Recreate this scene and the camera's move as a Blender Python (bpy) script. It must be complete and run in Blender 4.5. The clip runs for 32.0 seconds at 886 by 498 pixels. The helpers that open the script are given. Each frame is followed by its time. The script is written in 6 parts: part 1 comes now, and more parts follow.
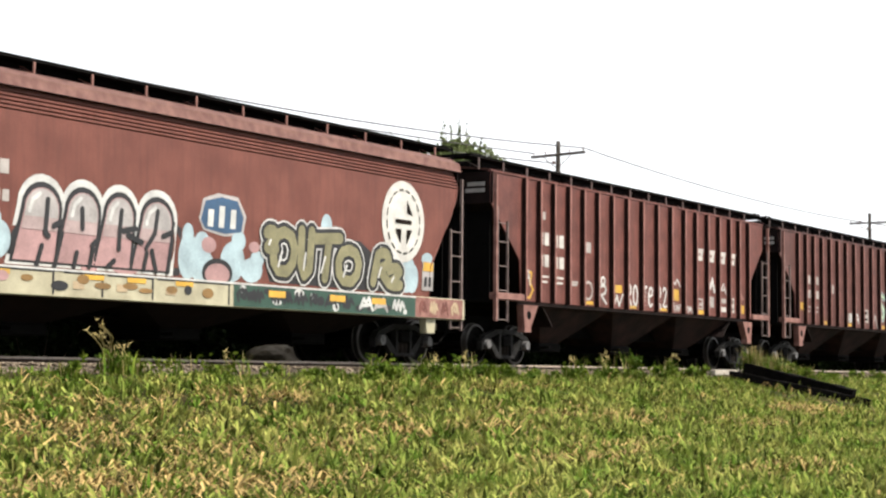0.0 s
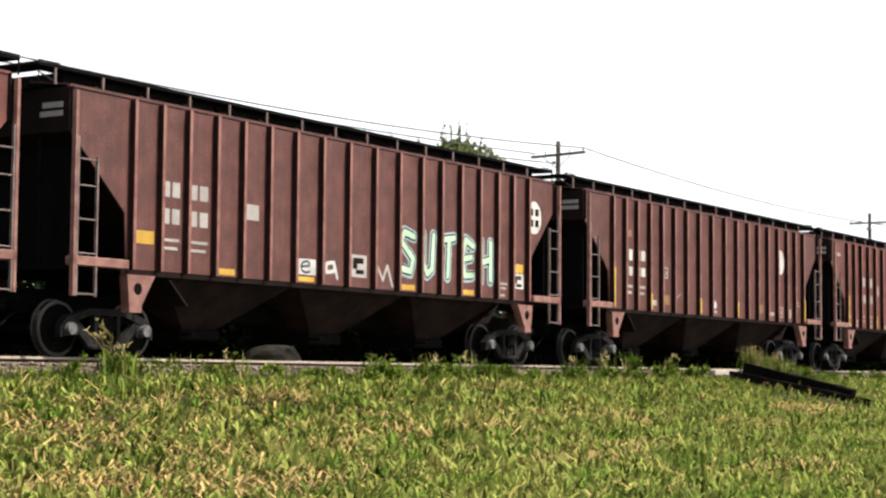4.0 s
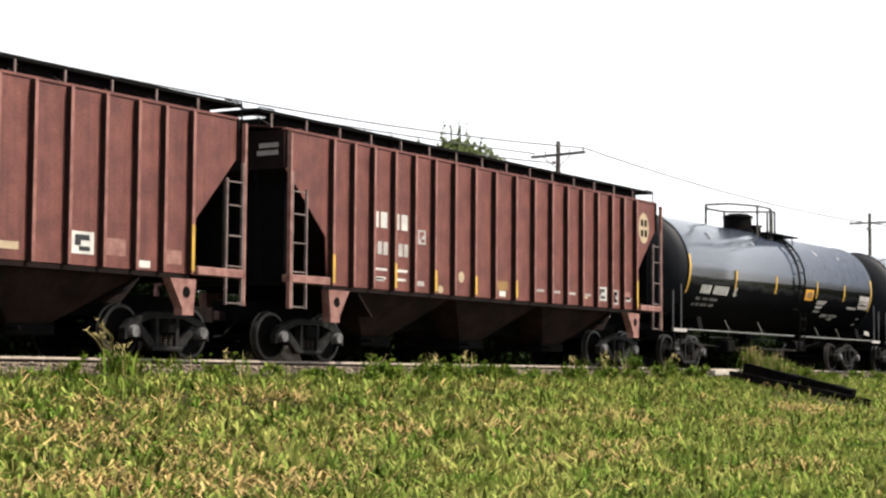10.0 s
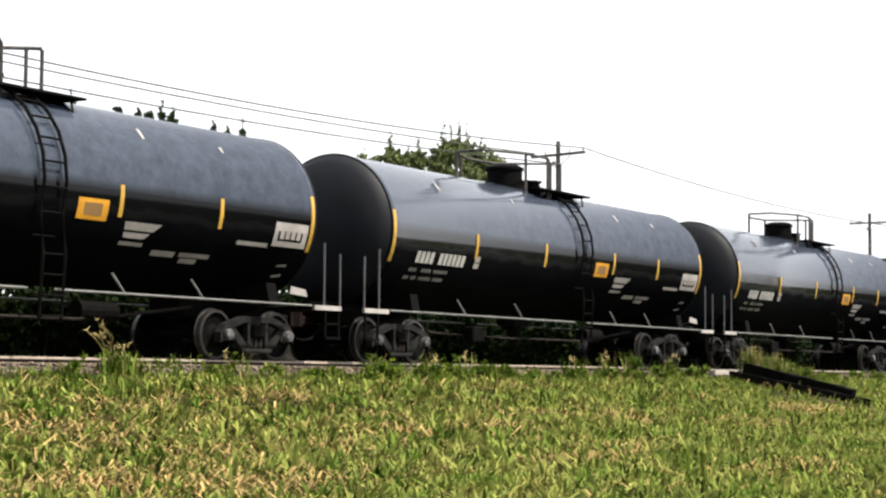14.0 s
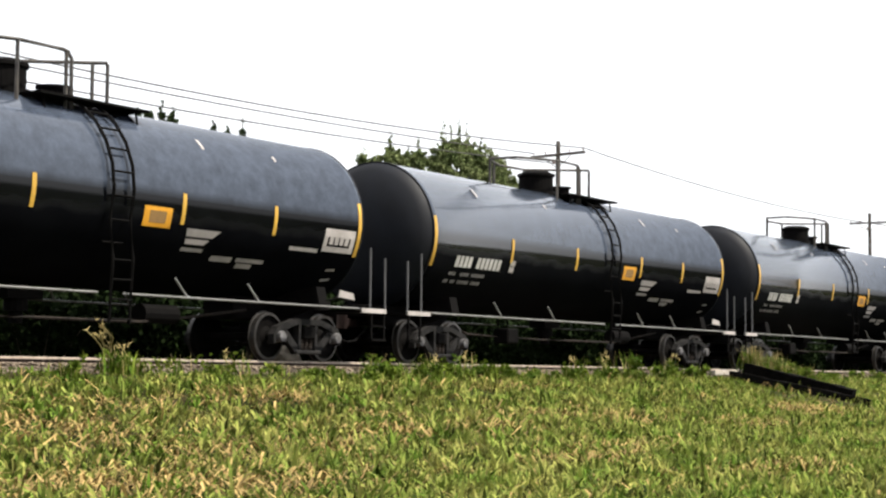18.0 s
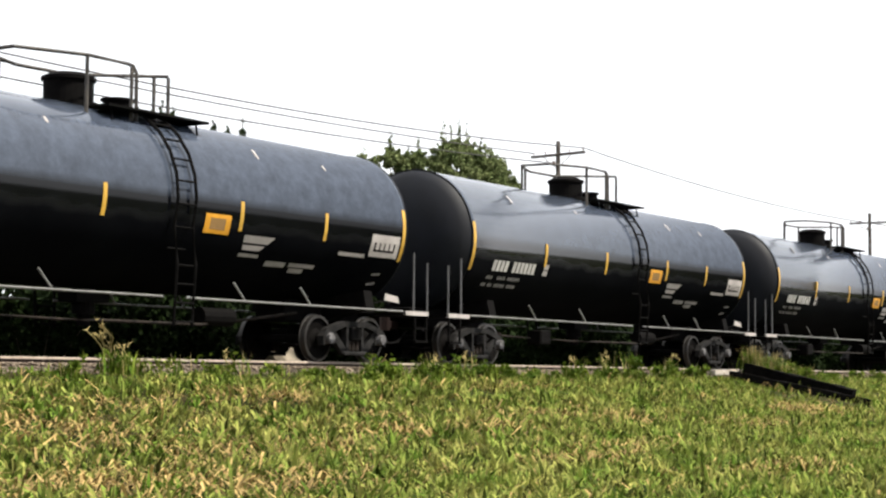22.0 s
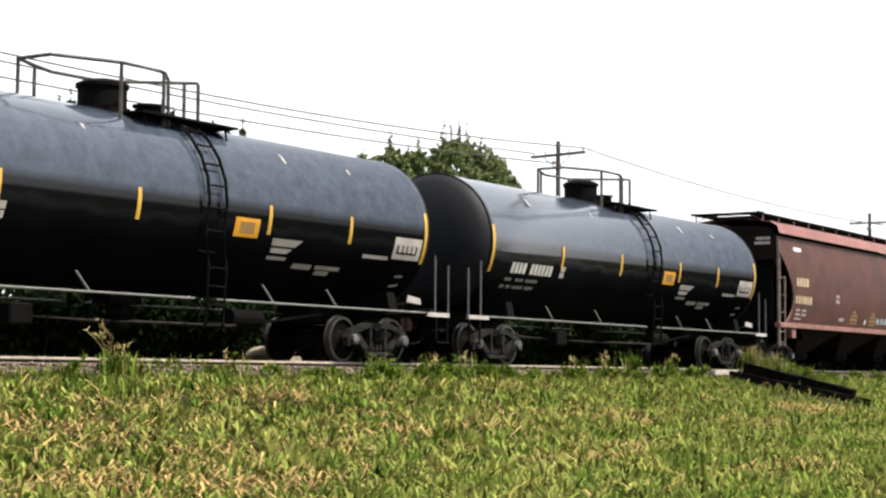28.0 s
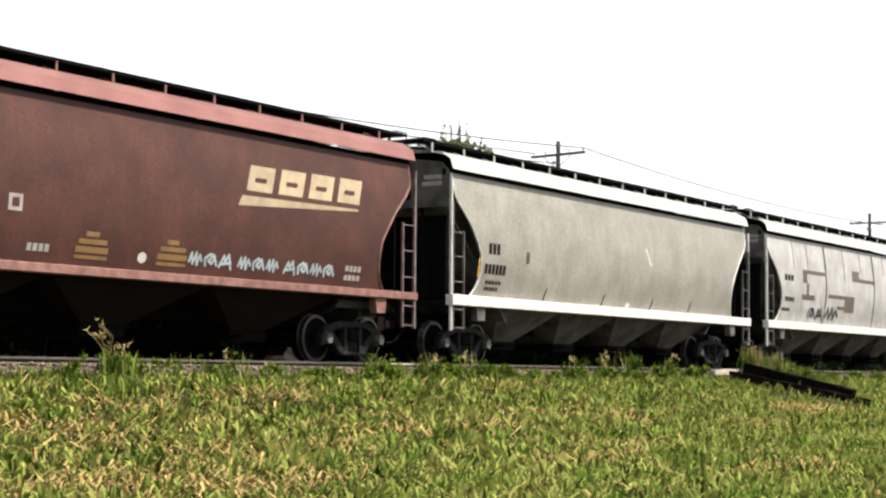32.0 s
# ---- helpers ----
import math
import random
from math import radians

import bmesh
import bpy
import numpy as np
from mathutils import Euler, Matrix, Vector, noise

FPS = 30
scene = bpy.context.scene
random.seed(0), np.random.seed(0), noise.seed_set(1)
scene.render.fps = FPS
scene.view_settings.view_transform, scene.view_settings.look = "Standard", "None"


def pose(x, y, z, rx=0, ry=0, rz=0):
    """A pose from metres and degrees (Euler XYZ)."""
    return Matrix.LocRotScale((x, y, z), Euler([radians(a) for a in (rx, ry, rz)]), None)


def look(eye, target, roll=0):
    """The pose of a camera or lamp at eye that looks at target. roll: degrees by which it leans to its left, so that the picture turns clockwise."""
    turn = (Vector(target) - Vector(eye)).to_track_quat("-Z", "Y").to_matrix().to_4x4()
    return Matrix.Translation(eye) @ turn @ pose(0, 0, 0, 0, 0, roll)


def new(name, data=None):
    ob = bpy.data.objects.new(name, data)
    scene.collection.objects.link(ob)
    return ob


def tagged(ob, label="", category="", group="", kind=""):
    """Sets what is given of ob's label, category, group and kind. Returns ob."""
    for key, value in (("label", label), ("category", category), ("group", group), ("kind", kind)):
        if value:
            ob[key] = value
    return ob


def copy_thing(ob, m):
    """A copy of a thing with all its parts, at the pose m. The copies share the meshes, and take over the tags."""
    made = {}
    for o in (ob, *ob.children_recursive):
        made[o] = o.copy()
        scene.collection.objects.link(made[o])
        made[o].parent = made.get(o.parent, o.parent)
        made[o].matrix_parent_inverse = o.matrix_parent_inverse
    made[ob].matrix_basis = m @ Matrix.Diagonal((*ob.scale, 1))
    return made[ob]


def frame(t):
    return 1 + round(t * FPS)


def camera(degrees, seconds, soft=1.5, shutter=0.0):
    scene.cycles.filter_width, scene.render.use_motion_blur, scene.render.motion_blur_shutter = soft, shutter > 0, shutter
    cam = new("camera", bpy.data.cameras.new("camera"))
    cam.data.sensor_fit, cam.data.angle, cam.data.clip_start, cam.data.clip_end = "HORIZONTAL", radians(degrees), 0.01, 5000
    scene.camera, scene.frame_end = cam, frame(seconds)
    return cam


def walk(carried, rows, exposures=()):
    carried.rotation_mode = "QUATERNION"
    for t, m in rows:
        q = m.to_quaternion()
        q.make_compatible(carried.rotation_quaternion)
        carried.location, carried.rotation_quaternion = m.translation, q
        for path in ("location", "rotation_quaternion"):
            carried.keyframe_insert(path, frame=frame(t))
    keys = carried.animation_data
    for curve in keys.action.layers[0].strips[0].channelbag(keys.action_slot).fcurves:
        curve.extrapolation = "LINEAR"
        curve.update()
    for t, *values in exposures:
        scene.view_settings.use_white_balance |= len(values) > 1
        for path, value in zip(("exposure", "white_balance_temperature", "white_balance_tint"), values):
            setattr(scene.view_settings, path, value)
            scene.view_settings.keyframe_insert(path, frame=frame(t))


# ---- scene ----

cam = camera(28.2714, 32.0, soft=2.35)
EYE = (0.0, -21.1715, -0.2465)
VIEW = Matrix.Translation(EYE) @ pose(0, 0, 0, 90 + 4.1007, 0, -58.025) @ pose(0, 0, 0, 0, 0, 0.428)
walk(cam, [(0, VIEW), (32, VIEW)])

# how far the train has rolled along the track, seconds and metres
ROLL = [(0, 0), (1, -7.05), (2, -14.95), (3, -23.02), (6, -45.61), (7, -53.74), (8, -61.97), (9, -69.48), (10, -77.75), (11, -85.33),
        (12, -93.83), (13, -102.43), (14, -110.34), (17, -136.03), (18, -144.84), (19, -153.05), (20, -162.04), (21, -170.33),
        (22, -179.32), (23, -188.60), (24, -196.96), (25, -206.24), (28, -232.58), (29, -242.01), (30, -251.37), (31, -260.0), (32, -269.37)]

# ---------------------------------------------------------------- light
SUN_DIR = Vector((0.15, -0.51, 0.85)).normalized()
world = bpy.data.worlds.new("world")
scene.world = world
world.use_nodes = True
wn, wl = world.node_tree.nodes, world.node_tree.links
sky = wn.new("ShaderNodeTexSky")
sky.sky_type = "NISHITA"
sky.sun_disc = False
sky.sun_elevation = math.asin(SUN_DIR.z)
sky.sun_rotation = math.atan2(SUN_DIR.x, SUN_DIR.y)
sky.dust_density = 4.0
haze = wn.new("ShaderNodeMixRGB")
haze.inputs["Fac"].default_value = 0.85
haze.inputs["Color2"].default_value = (8.75, 8.85, 9.1, 1)
wl.new(sky.outputs["Color"], haze.inputs["Color1"])
wl.new(haze.outputs["Color"], wn["Background"].inputs["Color"])
wn["Background"].inputs["Strength"].default_value = 0.1
sun = new("sun", bpy.data.lights.new("sun", "SUN"))
sun.data.energy, sun.data.angle, sun.data.color = 6.2, radians(0.6), (1.0, 0.94, 0.83)
sun.matrix_world = look((0, 0, 60), Vector((0, 0, 60)) - SUN_DIR)
scene.view_settings.exposure = 0.85


# ---------------------------------------------------------------- materials
def mat(name, a, b, scale=2.0, rough=0.7, metal=0.0, grain=45.0, bump=0.12, streak=0.0, dirt=None, spec=0.5, vary=0.12, lo=0.35, hi=0.65, mottle=0.5):
    """Two tones by broad stains, fine grain, optional running streaks, and relief."""
    m = bpy.data.materials.new(name)
    m.use_nodes = True
    n, l = m.node_tree.nodes, m.node_tree.links
    bsdf = n["Principled BSDF"]
    co = n.new("ShaderNodeTexCoord")
    broad = n.new("ShaderNodeTexNoise")
    broad.inputs["Scale"].default_value, broad.inputs["Detail"].default_value = scale, 6
    l.new(co.outputs["Object"], broad.inputs["Vector"])
    ramp = n.new("ShaderNodeMapRange")
    ramp.inputs["From Min"].default_value, ramp.inputs["From Max"].default_value = lo, hi
    l.new(broad.outputs["Fac"], ramp.inputs["Value"])
    mix = n.new("ShaderNodeMixRGB")
    mix.inputs["Color1"].default_value, mix.inputs["Color2"].default_value = (*a, 1), (*b, 1)
    l.new(ramp.outputs["Result"], mix.inputs["Fac"])
    out = mix.outputs["Color"]
    fine = n.new("ShaderNodeTexNoise")
    fine.inputs["Scale"].default_value, fine.inputs["Detail"].default_value = grain, 4
    l.new(co.outputs["Object"], fine.inputs["Vector"])
    if streak:
        mp = n.new("ShaderNodeMapping")
        mp.inputs["Scale"].default_value = (7, 7, 0.5)
        l.new(co.outputs["Object"], mp.inputs["Vector"])
        run = n.new("ShaderNodeTexNoise")
        run.inputs["Scale"].default_value, run.inputs["Detail"].default_value = 1.6, 5
        l.new(mp.outputs["Vector"], run.inputs["Vector"])
        rr = n.new("ShaderNodeMapRange")
        rr.inputs["From Min"].default_value, rr.inputs["From Max"].default_value, rr.inputs["To Max"].default_value = 0.46, 0.72, streak
        l.new(run.outputs["Fac"], rr.inputs["Value"])
        sm = n.new("ShaderNodeMixRGB")
        sm.inputs["Color2"].default_value = (*(dirt or [c * 0.45 for c in a]), 1)
        l.new(rr.outputs["Result"], sm.inputs["Fac"])
        l.new(out, sm.inputs["Color1"])
        out = sm.outputs["Color"]
    info = n.new("ShaderNodeObjectInfo")
    val = n.new("ShaderNodeMath")
    val.operation = "MULTIPLY_ADD"
    val.inputs[1].default_value, val.inputs[2].default_value = vary, 1 - vary / 2
    l.new(info.outputs["Random"], val.inputs[0])
    gr = n.new("ShaderNodeMath")
    gr.operation = "MULTIPLY_ADD"
    gr.inputs[1].default_value, gr.inputs[2].default_value = mottle, 1 - mottle / 2
    l.new(fine.outputs["Fac"], gr.inputs[0])
    both = n.new("ShaderNodeMath")
    both.operation = "MULTIPLY"
    l.new(val.outputs["Value"], both.inputs[0])
    l.new(gr.outputs["Value"], both.inputs[1])
    hsv = n.new("ShaderNodeHueSaturation")
    l.new(both.outputs["Value"], hsv.inputs["Value"])
    l.new(out, hsv.inputs["Color"])
    l.new(hsv.outputs["Color"], bsdf.inputs["Base Color"])
    bp = n.new("ShaderNodeBump")
    bp.inputs["Strength"].default_value, bp.inputs["Distance"].default_value = bump, 0.02
    l.new(fine.outputs["Fac"], bp.inputs["Height"])
    l.new(bp.outputs["Normal"], bsdf.inputs["Normal"])
    bsdf.inputs["Roughness"].default_value, bsdf.inputs["Metallic"].default_value = rough, metal
    bsdf.inputs["Specular IOR Level"].default_value = spec
    return m


def plain(name, a, rough=0.6, metal=0.0, vary=0.15):
    return mat(name, a, [c * 0.72 for c in a], 3.0, rough, metal, 30, 0.06, vary=vary)


RUST = mat("oxide_red_paint", (0.128, 0.0445, 0.036), (0.078, 0.027, 0.0226), 2.6, 0.62, spec=0.3, streak=0.5, dirt=(0.046, 0.019, 0.016), grain=26, mottle=1.2)
# shaded side of the posts, put into a darker red
SHADED_RED = mat("grime_caked_red_steel", (0.022, 0.0095, 0.008), (0.012, 0.006, 0.005), 3.0, 0.85, spec=0.1)
# roof red made paler for the sunlight and sky gloss on top
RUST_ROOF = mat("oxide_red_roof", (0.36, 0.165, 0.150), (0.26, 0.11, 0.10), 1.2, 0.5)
RUST_DARK = mat("dull_oxide_brown_paint", (0.092, 0.0365, 0.031), (0.057, 0.023, 0.0200), 2.6, 0.62, spec=0.3, streak=0.5, dirt=(0.040, 0.018, 0.016), grain=26, mottle=1.2)
# sunlit front of the posts, put into a paler red
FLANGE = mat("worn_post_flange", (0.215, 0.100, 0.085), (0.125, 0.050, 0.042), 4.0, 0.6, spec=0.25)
# rusty hopper steel, darkened for the shade under the body
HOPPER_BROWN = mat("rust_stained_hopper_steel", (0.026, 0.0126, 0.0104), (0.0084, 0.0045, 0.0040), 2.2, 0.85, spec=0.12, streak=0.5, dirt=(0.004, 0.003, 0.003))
BROWN = mat("brown_curved_side", (0.068, 0.0255, 0.0195), (0.043, 0.0168, 0.0132), 1.6, 0.6, spec=0.22, streak=0.6, dirt=(0.040, 0.022, 0.017), grain=22, mottle=1.0)
FADED = mat("faded_brown_side", (0.134, 0.0485, 0.0372), (0.096, 0.0335, 0.0262), 1.3, 0.6, spec=0.22, streak=0.35, dirt=(0.055, 0.024, 0.019))
PINK = mat("faded_red_steel", (0.200, 0.098, 0.080), (0.115, 0.044, 0.036), 5, 0.7)
CREAM = mat("cream_paint", (0.245, 0.230, 0.198), (0.178, 0.166, 0.143), 1.2, 0.5, streak=0.6, dirt=(0.165, 0.150, 0.122), grain=16, mottle=0.8)
CREAM_SILL = plain("pale_sill_paint", (0.52, 0.51, 0.48), 0.5)
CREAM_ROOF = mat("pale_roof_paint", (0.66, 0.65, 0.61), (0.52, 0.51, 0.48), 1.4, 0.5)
WHITE_OLD = mat("weathered_white_paint", (0.35, 0.34, 0.335), (0.24, 0.23, 0.22), 1.3, 0.55, streak=0.9, dirt=(0.20, 0.185, 0.165))
SILL_CREAM = mat("overpainted_sill", (0.33, 0.305, 0.215), (0.23, 0.21, 0.145), 2.5, 0.55)
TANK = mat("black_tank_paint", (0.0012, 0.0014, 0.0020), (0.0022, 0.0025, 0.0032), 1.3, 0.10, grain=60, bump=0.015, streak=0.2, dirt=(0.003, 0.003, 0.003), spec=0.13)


def dust_and_sky_film(m, colour, z0, z1):
    """Dusty patches and the sky's reflection, both painted on a rounded shell's upper part."""
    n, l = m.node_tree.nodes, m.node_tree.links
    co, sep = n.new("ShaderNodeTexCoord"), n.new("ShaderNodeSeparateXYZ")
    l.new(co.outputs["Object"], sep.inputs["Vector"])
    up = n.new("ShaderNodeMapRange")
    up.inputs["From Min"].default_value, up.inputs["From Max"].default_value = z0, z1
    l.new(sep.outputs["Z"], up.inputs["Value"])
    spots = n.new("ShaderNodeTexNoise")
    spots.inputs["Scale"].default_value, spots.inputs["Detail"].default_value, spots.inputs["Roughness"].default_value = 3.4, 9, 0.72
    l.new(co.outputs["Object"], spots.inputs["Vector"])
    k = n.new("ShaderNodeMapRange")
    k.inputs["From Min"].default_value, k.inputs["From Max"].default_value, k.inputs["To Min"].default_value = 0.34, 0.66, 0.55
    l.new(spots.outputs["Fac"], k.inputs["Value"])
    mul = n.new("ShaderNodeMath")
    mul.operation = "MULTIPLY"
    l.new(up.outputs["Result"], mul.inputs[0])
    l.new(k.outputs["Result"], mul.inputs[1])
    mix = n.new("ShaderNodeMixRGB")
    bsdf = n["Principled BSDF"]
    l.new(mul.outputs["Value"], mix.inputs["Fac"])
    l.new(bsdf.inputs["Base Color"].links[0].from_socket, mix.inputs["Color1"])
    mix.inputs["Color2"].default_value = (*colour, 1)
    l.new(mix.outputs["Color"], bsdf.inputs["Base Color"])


def grime_film(m, z0, z1, rough, spec):
    """Matt oily grime on the lower part of a shell, patchy at its upper edge; clean gloss above."""
    n, l = m.node_tree.nodes, m.node_tree.links
    co, sep = n.new("ShaderNodeTexCoord"), n.new("ShaderNodeSeparateXYZ")
    l.new(co.outputs["Object"], sep.inputs["Vector"])
    patch = n.new("ShaderNodeTexNoise")
    patch.inputs["Scale"].default_value, patch.inputs["Detail"].default_value = 1.4, 5
    l.new(co.outputs["Object"], patch.inputs["Vector"])
    off = n.new("ShaderNodeMath")
    off.operation = "MULTIPLY_ADD"
    off.inputs[1].default_value = 0.30
    l.new(patch.outputs["Fac"], off.inputs[0])
    l.new(sep.outputs["Z"], off.inputs[2])
    for name, low, high in (("Roughness", 0.75, rough), ("Specular IOR Level", 0.015, spec)):
        r = n.new("ShaderNodeMapRange")
        r.inputs["From Min"].default_value, r.inputs["From Max"].default_value = z0 + 0.15, z1 + 0.15
        r.inputs["To Min"].default_value, r.inputs["To Max"].default_value = low, high
        l.new(off.outputs["Value"], r.inputs["Value"])
        l.new(r.outputs["Result"], n["Principled BSDF"].inputs[name])


# bluish sky sheen put into the colour from mid-shell up
dust_and_sky_film(TANK, (0.043, 0.053, 0.074), 2.70, 2.88)
grime_film(TANK, 2.28, 2.52, 0.10, 0.22)
HEAD = mat("dull_black_tank_paint", (0.0044, 0.0054, 0.0086), (0.0022, 0.0028, 0.0046), 1.6, 0.62, grain=50, bump=0.05, spec=0.18)
# near black: soot plus the shade under the cars, in one tone
NEAR_BLACK = mat("sooty_steel", (0.0028, 0.0025, 0.0024), (0.0014, 0.0012, 0.0012), 6, 0.85, spec=0.06)
# dark brown; on car ends and side sills it holds their shade
DARK_BROWN = mat("grimy_brown_steel", (0.0095, 0.0048, 0.0042), (0.0045, 0.0026, 0.0024), 3, 0.88, spec=0.10)
GREY_HOPPER = mat("grimy_grey_steel", (0.095, 0.089, 0.080), (0.024, 0.022, 0.020), 2, 0.75, streak=0.5, dirt=(0.04, 0.038, 0.035))
WHEEL = mat("worn_wheel_steel", (0.0030, 0.0025, 0.0022), (0.0016, 0.0014, 0.0013), 8, 0.8, 0.0, spec=0.06)
# bearing caps paled: their highlights are put into the steel colour
CAP = mat("worn_bearing_cap", (0.115, 0.112, 0.115), (0.030, 0.028, 0.027), 9, 0.6, spec=0.3)
TREAD = plain("polished_tread_steel", (0.06, 0.056, 0.052), 0.4, 0.8)
RAILTOP = mat("rail_steel", (0.36, 0.30, 0.245), (0.22, 0.17, 0.135), 10, 0.5, 0.0)
RAILWEB = mat("rusty_rail_web", (0.034, 0.020, 0.015), (0.020, 0.013, 0.010), 8, 0.85, spec=0.2)
TIE = mat("weathered_tie_wood", (0.150, 0.115, 0.090), (0.085, 0.066, 0.052), 4, 0.9, streak=0.0, spec=0.1)
YELLOW = plain("yellow_reflective_strip", (0.46, 0.27, 0.035), 0.45)
ORANGE = plain("orange_placard", (0.52, 0.24, 0.012), 0.5)
WHITE = plain("white_stencil_paint", (0.46, 0.445, 0.42), 0.6)
DULL_WHITE = plain("dull_white_stencil", (0.30, 0.275, 0.262), 0.7)
TAN = plain("tan_stencil_paint", (0.34, 0.26, 0.165), 0.65)
PIPE = plain("pale_pipe_paint", (0.14, 0.137, 0.134), 0.5)
GREYPIPE = plain("dull_pipe_steel", (0.055, 0.055, 0.058), 0.6)
RAILING = mat("sooty_railing_steel", (0.050, 0.042, 0.034), (0.012, 0.011, 0.011), 6, 0.7)


# ---------------------------------------------------------------- mesh helpers
def part(name, bm, material, parent=None, label="", smooth=False):
    me = bpy.data.meshes.new(name)
    bmesh.ops.recalc_face_normals(bm, faces=bm.faces)
    bm.to_mesh(me)
    bm.free()
    for p in me.polygons:
        p.use_smooth = smooth
    for m in (material if isinstance(material, (list, tuple)) else (material,)):
        me.materials.append(m)
    ob = new(name, me)
    if parent:
        ob.parent = parent
    if label:
        ob["label"] = label
    return ob


def again(ob, parent=None, m=None):
    """Another part on the same mesh."""
    o = new(ob.name.split(".")[0], ob.data)
    o.parent = parent or ob.parent
    o.matrix_basis = m or Matrix()
    if "label" in ob:
        o["label"] = ob["label"]
    return o


def box(bm, x0, x1, y0, y1, z0, z1, bevel=0.0):
    v = [bm.verts.new((x, y, z)) for x in (x0, x1) for y in (y0, y1) for z in (z0, z1)]
    f = [bm.faces.new([v[i] for i in q]) for q in ((0, 1, 3, 2), (4, 6, 7, 5), (0, 4, 5, 1), (2, 3, 7, 6), (0, 2, 6, 4), (1, 5, 7, 3))]
    if bevel:
        e = {e for k in f for e in k.edges}
        bmesh.ops.bevel(bm, geom=list(e), offset=bevel, segments=1, affect="EDGES")
    return bm


def slab(bm, pts, y0, y1):
    """An outline of (x, z) points, given depth along y."""
    a = [bm.verts.new((x, y0, z)) for x, z in pts]
    b = [bm.verts.new((x, y1, z)) for x, z in pts]
    bm.faces.new(a)
    bm.faces.new(b[::-1])
    for i in range(len(pts)):
        j = (i + 1) % len(pts)
        bm.faces.new((a[i], a[j], b[j], b[i]))
    return bm


def rod(bm, p, q, r=0.02, n=8, r2=None):
    p, q = Vector(p), Vector(q)
    m = (q - p).to_track_quat("Z", "Y").to_matrix()
    rings = []
    for c, rad in ((p, r), (q, r if r2 is None else r2)):
        rings.append([bm.verts.new(c + m @ Vector((rad * math.cos(6.2832 * i / n), rad * math.sin(6.2832 * i / n), 0))) for i in range(n)])
    for i in range(n):
        j = (i + 1) % n
        bm.faces.new((rings[0][i], rings[0][j], rings[1][j], rings[1][i]))
    bm.faces.new(rings[0][::-1])
    bm.faces.new(rings[1])
    return bm


def pipe(bm, pts, r=0.02, n=6, closed=False):
    """One tube swept along a line of points."""
    pts = [Vector(p) for p in pts]
    k = len(pts)
    rings = []
    for i, p in enumerate(pts):
        a = pts[i - 1] if i or closed else p
        b = pts[(i + 1) % k] if i < k - 1 or closed else p
        d = ((p - a).normalized() + (b - p).normalized())
        d = d.normalized() if d.length > 1e-6 else Vector((0, 0, 1))
        ref = Vector((0, 0, 1)) if abs(d.z) < 0.9 else Vector((0, 1, 0))
        u = d.cross(ref).normalized()
        w = u.cross(d)
        rings.append([bm.verts.new(p + r * (math.cos(6.28319 * q / n) * u + math.sin(6.28319 * q / n) * w)) for q in range(n)])
    def turn(A, c):
        m = min(range(n), key=lambda q: (A[q].co - c).length)
        return A[m:] + A[:m]
    for i in range(1, k):
        rings[i] = turn(rings[i], rings[i - 1][0].co)
    pairs = list(zip(rings, rings[1:])) + ([(rings[-1], turn(rings[0], rings[-1][0].co))] if closed else [])
    for a, b in pairs:
        for q in range(n):
            bm.faces.new((a[q], a[(q + 1) % n], b[(q + 1) % n], b[q]))
    if not closed:
        bm.faces.new(rings[0][::-1])
        bm.faces.new(rings[-1])
    return bm


def lathe_x(bm, prof, n=48, zc=0.0, yc=0.0, closed=True):
    """Turns (x, radius) points about the x axis."""
    rings = []
    for x, r in prof:
        if r < 1e-4:
            rings.append([bm.verts.new((x, yc, zc))])
        else:
            rings.append([bm.verts.new((x, yc - r * math.sin(6.28319 * i / n), zc + r * math.cos(6.28319 * i / n))) for i in range(n)])
    for a, b in zip(rings, rings[1:]):
        for i in range(n):
            j = (i + 1) % n
            if len(a) == 1:
                bm.faces.new((a[0], b[i], b[j]))
            elif len(b) == 1:
                bm.faces.new((a[i], b[0], a[j]))
            else:
                bm.faces.new((a[i], b[i], b[j], a[j]))
    return bm


def B():
    return bmesh.new()


# ---------------------------------------------------------------- ground
def ground_z(x, y):
    """The bank that falls from the track to a field, with small humps."""
    ys = [-400, -40, -21, -12, -8, -5.5, -3.7, -2.3, -1.75, 1.75, 2.6, 5, 12, 60, 900]
    zs = [-1.9, -1.85, -1.78, -1.62, -1.36, -0.97, -0.56, -0.28, -0.22, -0.22, -0.34, -0.7, -0.8, -0.9, -1.0]
    z = float(np.interp(y, ys, zs))
    if y < -2.0 and y > -60:
        z += 0.10 * noise.noise((x * 0.35, y * 0.5, 3.1)) + 0.04 * noise.noise((x * 1.3, y * 1.6, 7.0))
    return z


def soil_material():
    m = mat("field_soil_and_turf", (0.014, 0.018, 0.005), (0.028, 0.023, 0.010), 0.55, 0.95, grain=9, bump=0.8, lo=0.48, hi=0.68, vary=0.0, spec=0.03)
    return m


SOIL = soil_material()


